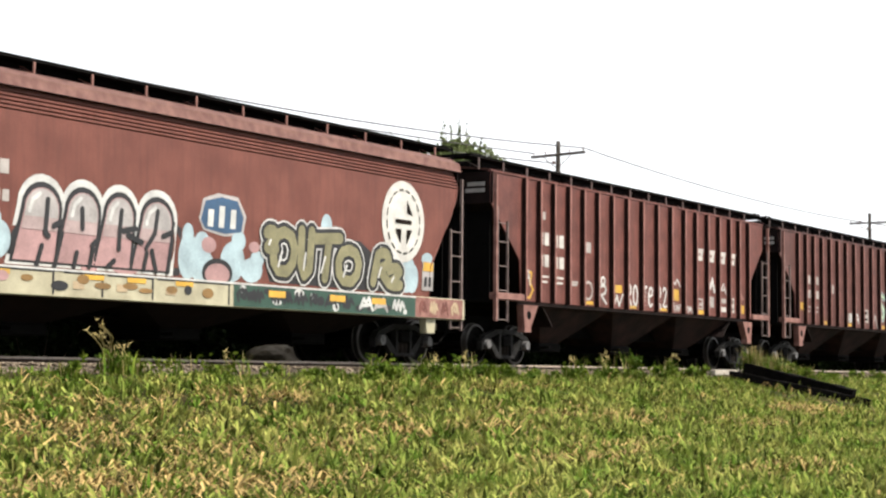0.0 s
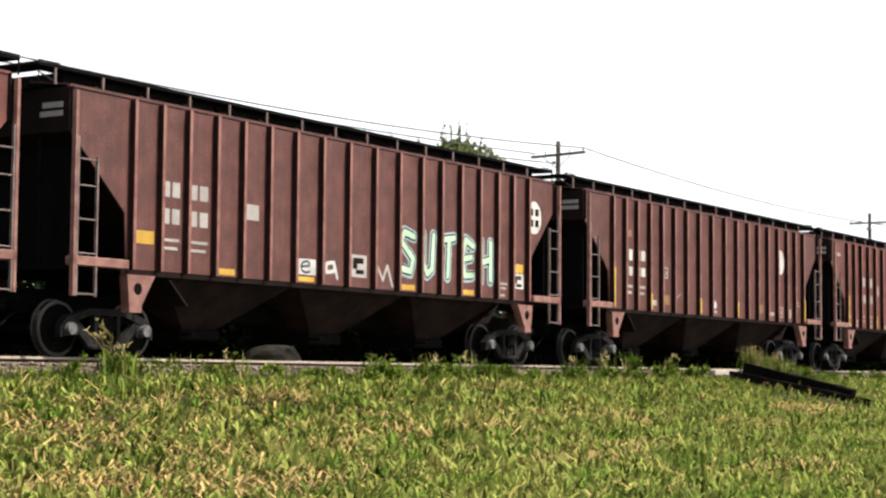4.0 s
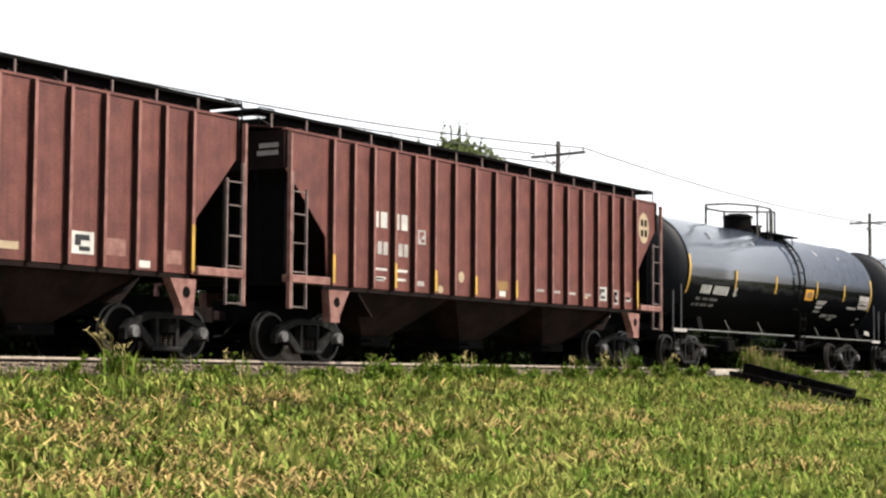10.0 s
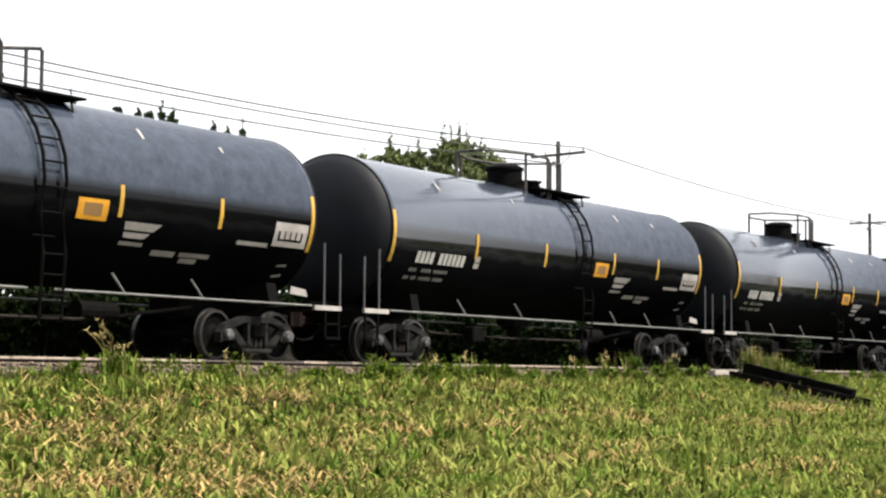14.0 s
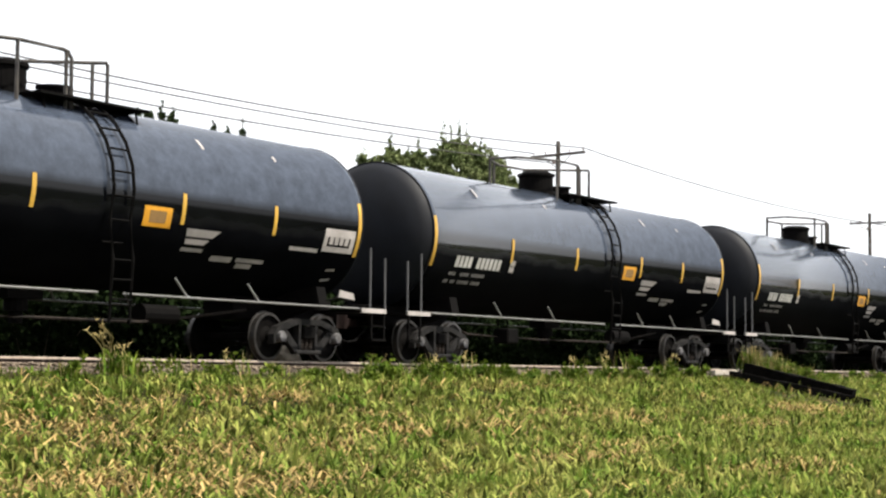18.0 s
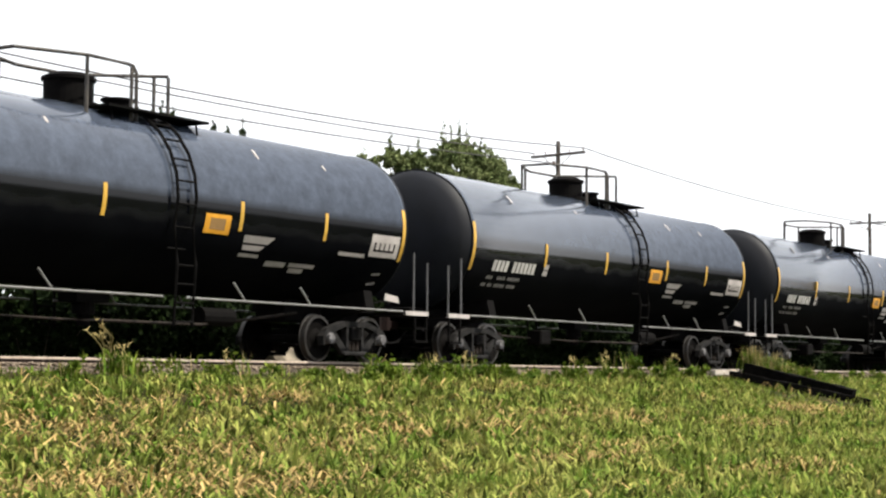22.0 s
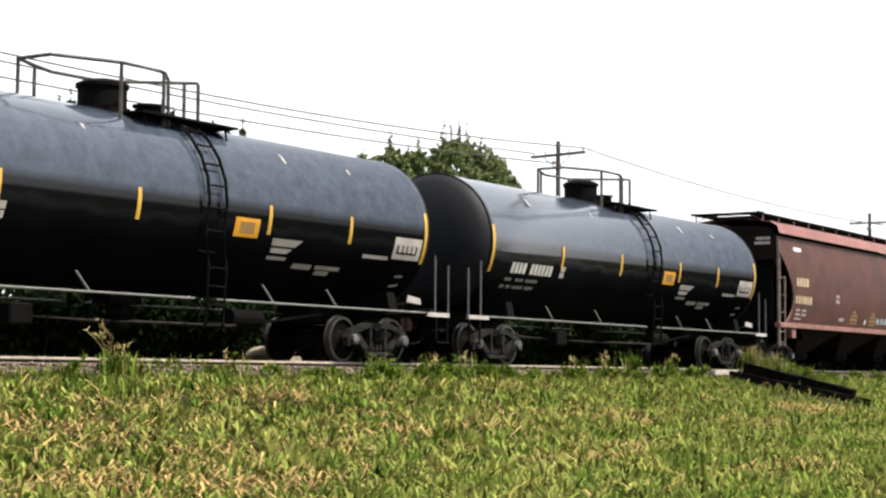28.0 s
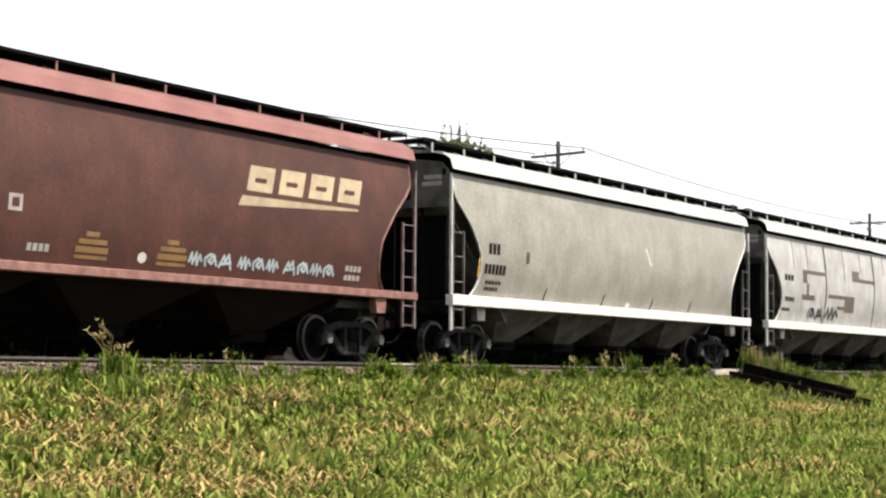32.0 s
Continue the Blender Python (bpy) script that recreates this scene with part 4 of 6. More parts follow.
def blades(px, py, pz, length, width, lean, rng, curl=0.5, foot=0.6, az=None):
    """Three-sided-out strips: root pair, middle pair, tip, leaning by lean radians."""
    n = len(px)
    az = rng.uniform(0, 6.283, n) if az is None else az
    dx, dy = np.cos(az), np.sin(az)
    face = az + rng.uniform(0.9, 2.2, n)
    wx, wy = np.cos(face) * width / 2, np.sin(face) * width / 2
    t1, t2 = lean * foot, lean * (1 + curl)
    r1, h1 = length * 0.5 * np.sin(t1), length * 0.5 * np.cos(t1)
    r2, h2 = r1 + length * 0.5 * np.sin(t2), np.maximum(h1 + length * 0.5 * np.cos(t2), 0.006)
    v = np.empty((n, 5, 3))
    v[:, 0] = np.stack([px - wx, py - wy, pz], -1)
    v[:, 1] = np.stack([px + wx, py + wy, pz], -1)
    v[:, 2] = np.stack([px + dx * r1 + wx * 0.8, py + dy * r1 + wy * 0.8, pz + h1], -1)
    v[:, 3] = np.stack([px + dx * r1 - wx * 0.8, py + dy * r1 - wy * 0.8, pz + h1], -1)
    v[:, 4] = np.stack([px + dx * r2, py + dy * r2, pz + h2], -1)
    f = np.array([(0, 1, 2), (0, 2, 3), (3, 2, 4)])
    return v.reshape(-1, 3), (f[None] + 5 * np.arange(n)[:, None, None]).reshape(-1, 3)


def field(x, y, k):
    """Smooth patchiness between 0 and 1."""
    return 0.5 + 0.25 * (np.sin(x * 0.9 * k + 1.3 * np.sin(y * 0.7 * k)) + np.sin(y * 1.7 * k + 0.8 * np.sin(x * 0.5 * k + 2)))


def ground_many(x, y):
    return np.array([ground_z(a, b) for a, b in zip(x, y)])


def bare(x, y):
    """Dry and trampled spots of the bank, 0 to 1."""
    out = np.zeros(len(x))
    for cx, cy, rx, ry, s in ((21.7, -4.3, 1.5, 0.40, 1.0), (40.5, -6.3, 1.8, 0.75, 1.0), (15.6, -5.9, 1.2, 0.8, 0.8), (13.0, -8.9, 1.8, 0.5, 1.0), (14.6, -9.9, 1.5, 0.5, 0.8), (30.8, -3.8, 1.8, 0.22, 0.9),
                              (23.1, -5.6, 1.0, 0.35, 0.7), (24.3, -6.9, 1.4, 0.5, 0.8), (21.9, -9.8, 1.3, 0.5, 0.8), (28.6, -5.8, 1.8, 0.45, 0.75), (30.0, -6.6, 1.5, 0.5, 0.65), (21.3, -7.1, 0.9, 0.4, 0.7), (18.1, -4.6, 0.9, 0.4, 0.5), (17.2, -7.4, 1.1, 0.45, 0.7),
                              (19.0, -7.4, 0.8, 0.4, 0.7), (23.2, -12.2, 1.4, 0.5, 0.5), (26.0, -8.8, 1.6, 0.4, 0.6), (34.0, -7.5, 1.6, 0.5, 0.45), (37.5, -4.6, 1.2, 0.3, 0.4)):
        out = np.maximum(out, s * np.exp(-((x - cx) / rx) ** 2 - ((y - cy) / ry) ** 2))
    return out


def build_grass():
    rng = np.random.default_rng(11)
    # tufts, dense where the bank faces the road, with single blades between
    n = 13500
    y = rng.uniform(-16.5, -2.3, n)
    w = (y + 21.17)
    x = w * rng.uniform(0.90, 3.30, n)
    clump = field(x * 3.1 + 2 * field(y, x, 2.0), y * 3.7, 1.6)
    keep = rng.random(n) < np.clip((0.25 + 0.75 * w / 19) * (0.35 + 0.9 * clump) * (1 - 0.85 * bare(x, y)) * (1 - 0.40 * np.clip((1.9 - x / w) / 0.8, 0, 1)), 0, 1)
    keep &= ~((x > 42.5) & (x < 46.4) & (y > -6.6) & (rng.random(n) < 0.85))
    keep &= ~((x < 27.5) & (y > -2.75) & (rng.random(n) < 0.8))
    x, y = x[keep], y[keep]
    size = rng.uniform(0.6, 1.35, len(x))
    k = 13
    ang = rng.uniform(0, 6.283, (len(x), k))
    rad = np.sqrt(rng.random((len(x), k))) * 0.17 * size[:, None]
    bx, by = (x[:, None] + rad * np.cos(ang)).ravel(), (y[:, None] + rad * np.sin(ang)).ravel()
    lean = (0.12 + 5.0 * rad / size[:, None]).ravel() * rng.uniform(0.5, 1.3, bx.size)
    length = (rng.uniform(0.13, 0.33, (len(x), k)) * size[:, None]).ravel() * (1 - 0.5 * (by > -3.2))
    v1, f1 = blades(bx, by, ground_many(bx, by) - 0.01, length, rng.uniform(0.025, 0.068, bx.size), lean, rng, 1.2, az=ang.ravel() + rng.normal(0, 0.5, bx.size))
    n = 90000
    y = rng.uniform(-16.5, -2.3, n)
    w = (y + 21.17)
    x = w * rng.uniform(0.90, 3.30, n)
    keep = rng.random(n) < np.clip((0.25 + 0.75 * w / 19) * (1 - 0.8 * bare(x, y)), 0, 1) * 0.55
    keep &= ~((x > 42.5) & (x < 46.4) & (y > -6.6) & (rng.random(n) < 0.85))
    keep &= ~((x < 27.5) & (y > -2.75) & (rng.random(n) < 0.8))
    x, y = x[keep], y[keep]
    v2, f2 = blades(x, y, ground_many(x, y) - 0.01, rng.uniform(0.06, 0.20, len(x)), rng.uniform(0.020, 0.056, len(x)), rng.uniform(0.2, 1.4, len(x)), rng, 1.2)
    v, f = np.concatenate([v1, v2]), np.concatenate([f1, f2 + len(v1)])
    tagged(mesh_stuff("grass", v, f, GRASS), "short green grass on the bank", "grass", kind="stuff")
    n = 130000
    y = rng.uniform(-16.5, -2.5, n)
    k = rng.uniform(0.90, 3.30, n)
    x = (y + 21.17) * k
    p = 0.003 + 0.48 * bare(x, y) + 0.05 * np.clip(field(x + 3, y, 0.8) - 0.5, 0, 1) + 0.055 * np.clip((1.75 - k) / 0.6, 0, 1) * (y < -4)
    keep = rng.random(n) < np.clip(p, 0, 1)
    x, y = x[keep], y[keep]
    v, f = blades(x, y, ground_many(x, y) + rng.uniform(0.03, 0.11, len(x)), rng.uniform(0.15, 0.52, len(x)), rng.uniform(0.015, 0.040, len(x)), rng.uniform(1.05, 1.5, len(x)), rng, 0.45, rng.uniform(0.72, 1.0, len(x)))
    tagged(mesh_stuff("dry_straw", v, f, STRAW), "dry tan straw lying in the grass", "straw", kind="stuff")
    # taller, darker growth along the foot of the ballast
    n = 27000
    x = rng.uniform(14, 64, n)
    y = np.where(x < 27.5, rng.uniform(-3.9, -1.95, n), rng.uniform(-3.8, -2.4, n))
    keep = rng.random(n) < 0.25 + 0.75 * np.clip(field(x, y * 2, 1.6) * 1.3 - 0.2, 0, 1)
    x, y = x[keep], y[keep]
    v, f = blades(x, y, ground_many(x, y) - 0.01, rng.uniform(0.10, 0.30, len(x)) * np.clip((-1.95 - y) * 1.6, 0.35, 1) * 0.55, rng.uniform(0.014, 0.032, len(x)), rng.uniform(0.1, 0.9, len(x)), rng)
    tagged(mesh_stuff("verge_grass", v, f, WEED), "longer dark green grass along the ballast", "grass", kind="stuff")
    n = 60000
    y = np.concatenate([rng.uniform(-21, -16, n // 2), rng.uniform(2.2, 9, n // 2)])
    x = rng.uniform(-8, 78, n)
    v, f = blades(x, y, ground_many(x, y) - 0.01, rng.uniform(0.10, 0.30, n), rng.uniform(0.010, 0.02, n), rng.uniform(0.15, 1.0, n), rng)
    tagged(mesh_stuff("far_grass", v, f, GRASS), "rough green grass beside and beyond the track", "grass", kind="stuff")


build_grass()


def leaf_cloud(centres, radii, n, size, rng, squash=0.8):
    """Small leaf quads gathered in clumps."""
    rr = np.asarray(radii) ** 2
    k = rng.choice(len(centres), n, p=rr / rr.sum())
    d = rng.normal(0, 1, (n, 3))
    d /= np.linalg.norm(d, axis=1)[:, None]
    d *= (rng.random(n) ** 0.45)[:, None] * np.asarray(radii)[k][:, None]
    d[:, 2] *= squash
    p = np.asarray(centres)[k] + d
    u = rng.normal(0, 1, (n, 3))
    u /= np.linalg.norm(u, axis=1)[:, None]
    w = np.cross(u, rng.normal(0, 1, (n, 3)))
    w /= np.linalg.norm(w, axis=1)[:, None]
    s = size * rng.uniform(0.6, 1.4, n)[:, None]
    v = np.stack([p - u * s, p + w * s * 0.45, p + u * s, p - w * s * 0.45], 1).reshape(-1, 3)
    f = np.arange(4 * n).reshape(n, 4)
    return v, f


def weed(x, y, h, n, seed, dry=0.15, spread=0.35):
    """A tuft of tall blades with a few dry stalks."""
    rng = np.random.default_rng(seed)
    z = ground_z(x, y)
    r = np.abs(rng.normal(0, spread * 0.5, n))
    a = rng.uniform(0, 6.283, n)
    v, f = blades(r * np.cos(a), r * np.sin(a), np.full(n, -0.03), h * 1.2 * rng.uniform(0.35, 1.0, n), rng.uniform(0.02, 0.05, n), rng.uniform(0.05, 0.9, n), rng, 0.9)
    e = new("weed_tuft")
    e.location = (x, y, z)
    ob = mesh_stuff("foliage", v, f, WEED)
    ob.parent = e
    cs = [(rng.normal(0, 0.8 * spread), rng.normal(0, 0.4 * spread), h * rng.uniform(0.15, 0.75)) for _ in range(7)]
    v, f = leaf_cloud(np.array(cs), np.full(7, 0.22 * h + 0.04), n * 2, 0.05, rng, 0.8)
    ob = mesh_stuff("broad_leaves", v, f, WEED)
    ob.parent = e
    k = max(int(n * dry), 2)
    v, f = blades(rng.normal(0, spread * 0.35, k), rng.normal(0, spread * 0.35, k), np.full(k, -0.03), h * rng.uniform(0.8, 1.25, k), rng.uniform(0.010, 0.018, k), rng.uniform(0.05, 0.45, k), rng, 0.5)
    ob = mesh_stuff("dry_foliage", v, f, SEED)
    ob.parent = e
    ob["label"] = "dry pale stalks"
    tagged(e, "tuft of tall green weeds with dry stalks by the track", "weed", "weeds along the track")
    return e


WEEDS = [(20.75, -2.1, 0.42, 34, 0.3), (21.3, -2.1, 0.34, 30, 0.2), (17.9, -2.2, 0.22, 40, 0.2), (23.2, -2.15, 0.22, 36, 0.2), (25.0, -2.15, 0.26, 40, 0.2), (19.3, -2.5, 0.25, 40, 0.2), (22.4, -2.1, 0.36, 8, 0.4), (24.1, -2.0, 0.40, 5, 0.6),
         (26.0, -2.6, 0.30, 60, 0.1), (26.9, -2.8, 0.35, 110, 0.05), (27.8, -2.7, 0.33, 100, 0.05), (28.4, -2.0, 0.46, 14, 0.3), (29.0, -2.75, 0.38, 110, 0.06), (30.0, -2.8, 0.35, 110, 0.1), (30.3, -2.0, 0.46, 14, 0.4), (31.1, -2.7, 0.38, 110, 0.05), (31.6, -2.0, 0.50, 8, 0.6),
         (32.2, -2.7, 0.33, 100, 0.1), (33.4, -2.75, 0.30, 80, 0.1), (34.3, -2.1, 0.30, 10, 0.4), (35.0, -2.7, 0.30, 80, 0.1), (36.7, -2.0, 0.46, 9, 0.5), (37.0, -2.7, 0.33, 80, 0.12), (38.1, -2.0, 0.60, 10, 0.5), (38.8, -2.5, 0.34, 80, 0.15), (39.6, -2.0, 0.64, 30, 0.25), (40.6, -2.4, 0.36, 70, 0.15), (41.6, -2.1, 0.46, 34, 0.2),
         (42.6, -2.4, 0.34, 80, 0.12), (43.4, -2.1, 0.40, 16, 0.2), (47.5, -1.95, 0.90, 46, 0.9), (48.3, -1.9, 0.72, 60, 0.7), (49.3, -1.95, 0.66, 60, 0.5), (50.4, -2.0, 0.52, 60, 0.4), (51.8, -2.0, 0.42, 60, 0.3), (53.4, -2.2, 0.30, 50, 0.2), (55.5, -2.3, 0.28, 50, 0.2), (57.6, -2.3, 0.30, 60, 0.2), (59.8, -2.3, 0.30, 60, 0.2), (48.5, -3.4, 0.35, 60, 0.15), (50.5, -3.0, 0.35, 60, 0.15)]
for i, (wx, wy, wh, wn_, wd) in enumerate(WEEDS):
    weed(wx, wy, wh, wn_ * 2, 100 + i, wd)



def stalks(x, y, h, n, seed, lean=-0.6):
    """A few long dry stalks that arch over the same way."""
    rng = np.random.default_rng(seed)
    e = new("dry_stalks")
    e.location = (x, y, ground_z(x, y))
    for k in range(n):
        bm = B()
        hk, a, x0 = h * rng.uniform(0.6, 1.0), lean * rng.uniform(0.4, 1.5), rng.uniform(-0.18, 0.18)
        pts = [(x0 + a * hk * t * t, 0.1 * rng.normal() * t, hk * (t - 0.12 * t ** 3)) for t in (-0.05, 0.25, 0.5, 0.75, 1.0)]
        pipe(bm, pts, 0.009, 4)
        for t in (0.86, 1.0):
            c = Vector((x0 + a * hk * t * t, 0, hk * (t - 0.12 * t ** 3)))
            for s in (-1, 1):
                rod(bm, c, c + Vector((s * rng.uniform(0.03, 0.09), rng.uniform(-0.03, 0.03), rng.uniform(0.0, 0.07))), 0.010, 4, 0.002)
        part("stalk", bm, SEED, e)
    return tagged(e, "long dry pale stalks leaning over beside the rail", "weed", "stalks beside the rail")


stalks(20.85, -2.0, 0.95, 7, 71, -0.75)
stalks(21.0, -2.05, 0.55, 4, 72, 0.3)
stalks(24.05, -1.9, 0.52, 2, 73)
stalks(31.5, -2.0, 0.60, 3, 74, 0.2)
stalks(30.3, -2.0, 0.5, 3, 77, 0.7)
stalks(38.1, -2.0, 0.75, 4, 75, 0.15)
stalks(36.7, -2.0, 0.6, 3, 78, -0.5)
stalks(42.0, -2.0, 0.65, 4, 79, 0.2)
stalks(47.8, -2.0, 1.05, 9, 76, -0.3)
stalks(49.2, -2.0, 0.9, 7, 80, 0.3)


# ---------------------------------------------------------------- trees and bushes
BARK = mat("tree_bark", (0.095, 0.075, 0.055), (0.055, 0.044, 0.034), 6, 0.9, grain=20, bump=0.5)


def tree(x, y, masses, spikes, n, seed, size, material, label):
    """A trunk, limbs to each mass of leaves and thin leading shoots; masses and spikes are (x from the trunk, height, radius)."""
    rng = np.random.default_rng(seed)
    e = new("tree")
    e.location = (x, y, ground_z(x, y))
    base = -ground_z(x, y)
    h = base + max(m[1] for m in masses)
    bm = B()
    rod(bm, (0, 0, -0.1), (0.12, 0, h * 0.45), 0.020 * h, 10, 0.013 * h)
    rod(bm, (0.12, 0, h * 0.45), (0, 0.1, h * 0.92), 0.013 * h, 8, 0.004 * h)
    part("trunk", bm, BARK, e)
    centres, radii = [], []
    for dx, z, r in masses:
        for _ in range(14):
            d = rng.normal(0, 1, 3)
            d *= r * 0.75 * rng.random() ** 0.4 / np.linalg.norm(d)
            centres.append((dx + d[0] * 1.5, d[1] * 1.5, base + z + d[2]))
            radii.append(r * rng.uniform(0.25, 0.55))
        for _ in range(4):
            lean = rng.normal(0, 0.5)
            for q in range(4):
                centres.append((dx + r * (lean + 0.10 * q * rng.normal()), r * rng.normal() * 0.4, base + z + r * (0.75 + 0.13 * q)))
                radii.append(r * (0.16 - 0.03 * q) + 0.03)
    for dx, z, r in spikes:
        for q in range(9):
            centres.append((dx + 0.05 * rng.normal(), 0.05 * rng.normal(), base + z - 0.17 * q))
            radii.append(r * (0.45 + 0.10 * q))
    v, f = leaf_cloud(np.array(centres), np.array(radii), n, size, rng, 1.0)
    mesh_stuff("crown", v, f, material).parent = e
    bm = B()
    for dx, z, r in masses:
        rod(bm, (0.05, 0, (base + z) * 0.62), (dx, 0, base + z), 0.006 * h, 5, 0.002 * h)
    for dx, z, r in spikes:
        rod(bm, (dx * 0.6, 0, (base + z) * 0.8), (dx, 0, base + z), 0.05, 5, 0.012)
    part("branchwork", bm, BARK, e)
    return tagged(e, label, "tree", "trees beyond the track")


def at_x(x0, rows):
    return [(a - x0, z, r) for a, z, r in rows]


tree(86.3, 31.0, at_x(86.3, ((82.9, 11.7, 0.65), (84.0, 12.0, 0.72), (85.3, 12.3, 0.75), (86.6, 12.3, 0.75), (87.8, 12.1, 0.75), (88.9, 11.9, 0.66), (90.2, 11.9, 0.42), (91.2, 11.0, 0.55), (83.4, 10.7, 1.0), (85.2, 10.9, 1.1), (87.0, 10.9, 1.1), (88.6, 10.7, 1.0), (90.0, 10.5, 0.9), (92.3, 10.5, 0.42), (86.0, 9.6, 1.5))),
     at_x(86.3, ((83.53, 13.98, 0.10), (84.26, 13.9, 0.07), (85.24, 14.45, 0.10), (86.0, 14.2, 0.04), (86.25, 13.6, 0.14), (87.6, 13.5, 0.12), (88.9, 13.0, 0.12), (90.57, 12.75, 0.12))), 42000, 21, 0.10, LEAF, "broad leafy green tree with thin upright shoots")
tree(79.6, 31.0, at_x(79.6, ((78.0, 11.3, 0.50), (79.2, 11.1, 0.60), (80.3, 11.0, 0.60), (81.1, 11.4, 0.55), (79.4, 9.9, 0.9), (81.0, 9.9, 0.9))),
     at_x(79.6, ((78.09, 12.7, 0.12), (79.9, 12.2, 0.07), (81.0, 12.8, 0.10))), 20000, 22, 0.10, LEAF, "small leafy green tree with pointed tips")
tree(76.0, 31.0, ((-0.5, 10.9, 0.30), (0.5, 10.8, 0.32), (0.0, 10.0, 0.6)), ((-0.4, 11.7, 0.08),), 2200, 24, 0.12, LEAF, "low leafy green tree behind the pole line")
for i, (tx, tz, tr, sp) in enumerate(((63.45, 12.7, 0.24, 0.5), (64.25, 13.1, 0.34, 0.45), (65.0, 12.6, 0.30, 0.2), (67.75, 13.3, 0.26, 0.0), (69.18, 13.25, 0.17, 0.2), (70.15, 13.35, 0.32, 0.0), (71.13, 13.5, 0.20, 0.5), (71.95, 13.5, 0.34, 0.3), (75.44, 13.35, 0.17, 0.2), (76.73, 13.2, 0.17, 0.2), (78.0, 13.4, 0.26, 0.55))):
    tree(tx, 41.0, ((0.0, tz - 0.1, tr * 0.7), (0.08, tz - 0.6, tr), (-0.1, tz - 1.5, tr * 1.7)), ((0.0, tz + tr + sp, 0.09),) if sp else (), 1500, 40 + i, 0.13, FARLEAF, "slim grey-green tree with a ragged top, far off")


def bush(x, y, w, h, seed, n=3600, size=0.10, low=0.2):
    rng = np.random.default_rng(seed)
    e = new("bush")
    e.location = (x, y, ground_z(x, y))
    centres = [(rng.uniform(-w, w), rng.uniform(-0.5, 0.5) * w, rng.uniform(low, 0.85) * h) for _ in range(12)]
    v, f = leaf_cloud(np.array(centres), np.full(12, 0.40 * h), n, size, rng, 0.9)
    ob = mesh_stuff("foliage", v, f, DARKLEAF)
    ob.parent = e
    bm = B()
    for c in centres[::2]:
        rod(bm, (c[0] * 0.2, c[1] * 0.2, -0.05), c, 0.02, 5, 0.008)
    part("woody_base", bm, BARK, e)
    return tagged(e, "low dark green bush behind the track", "bush", "bushes behind the track")


for i in range(52):
    rb = random.Random(900 + i)
    bush(14 + i * 1.5 + rb.uniform(-0.4, 0.4), 3.7 + rb.uniform(-0.3, 0.6), 1.35, 2.2 + rb.uniform(-0.3, 0.3), 300 + i)

for i in range(34):
    rb = random.Random(700 + i)
    bush(15 + i * 2.4 + rb.uniform(-0.5, 0.5), 9.5 + rb.uniform(-0.8, 0.8), 2.0, 2.4 + rb.uniform(-0.3, 0.3), 500 + i, 2400, 0.17, 0.12)

# pale boulder on the far side of the track
bm = B()
bmesh.ops.create_icosphere(bm, subdivisions=3, radius=1.0)
for vtx in bm.verts:
    k = 1 + 0.22 * noise.noise(vtx.co * 1.3) + 0.07 * noise.noise(vtx.co * 4)
    vtx.co = Vector((vtx.co.x * 0.80 * k, vtx.co.y * 0.5 * k, max(vtx.co.z, -0.6) * (0.40 + 0.12 * noise.noise(vtx.co * 2.1)) * k))
rock = part("boulder", bm, mat("pale_limestone", (0.19, 0.16, 0.118), (0.09, 0.075, 0.053), 3, 0.9, grain=15, bump=0.6), smooth=False)
rock.location = (31.3, 2.75, 0.05)
tagged(rock, "pale weathered boulder beside the far rail", "rock")

# ---------------------------------------------------------------- black timbers on the bank
TAR = mat("tarred_timber", (0.0016, 0.0015, 0.0014), (0.0040, 0.0036, 0.0032), 5, 0.9, grain=30, bump=0.5, spec=0.03)


def timber(p, q, w, h, label):
    p, q = Vector(p), Vector(q)
    d = (q - p)
    bm = B()
    box(bm, 0, d.length, -w / 2, w / 2, -h / 2, h / 2, 0.018)
    bmesh.ops.subdivide_edges(bm, edges=[e for e in bm.edges if e.calc_length() > 1.0], cuts=22)
    for vtx in bm.verts:
        vtx.co += 0.03 * noise.noise_vector(vtx.co * 2.0) + 0.025 * noise.noise_vector(vtx.co * 7.0)
    ob = part("timber", bm, TAR)
    ob.matrix_basis = Matrix.Translation(p) @ d.to_track_quat("X", "Z").to_matrix().to_4x4()
    return tagged(ob, label, "timber", "timbers on the bank")


timber((46.15, -2.30, -0.08), (46.15, -5.42, -0.79), 0.30, 0.50, "tarred black timber lying down the grassy bank")
timber((44.80, -2.40, -0.24), (46.15, -5.86, -0.99), 0.28, 0.38, "lower tarred black timber half sunk in grass")
bm = B()
box(bm, -0.95, 0.95, -0.11, 0.11, -0.07, 0.07, 0.015)
plank = part("plank", bm, mat("bleached_wood", (0.33, 0.30, 0.26), (0.22, 0.195, 0.16), 5, 0.85, grain=25, bump=0.3))
plank.matrix_basis = pose(45.7, -1.85, -0.12, 0, 0, 4)
tagged(plank, "bleached pale wooden plank lying beside the ballast", "plank")

# ---------------------------------------------------------------- pole line
POLE_WOOD = mat("weathered_pole_wood", (0.075, 0.060, 0.048), (0.042, 0.034, 0.028), 5, 0.9, grain=30, bump=0.3)
GLASS_BROWN = plain("brown_insulator", (0.12, 0.07, 0.05), 0.3)
WIRE = plain("dull_wire", (0.045, 0.043, 0.042), 0.9)
POLES = [(30.0, 17.5, 9.3), (69.86, 16.33, 10.35), (109.7, 15.1, 10.3), (149.5, 13.9, 10.3)]


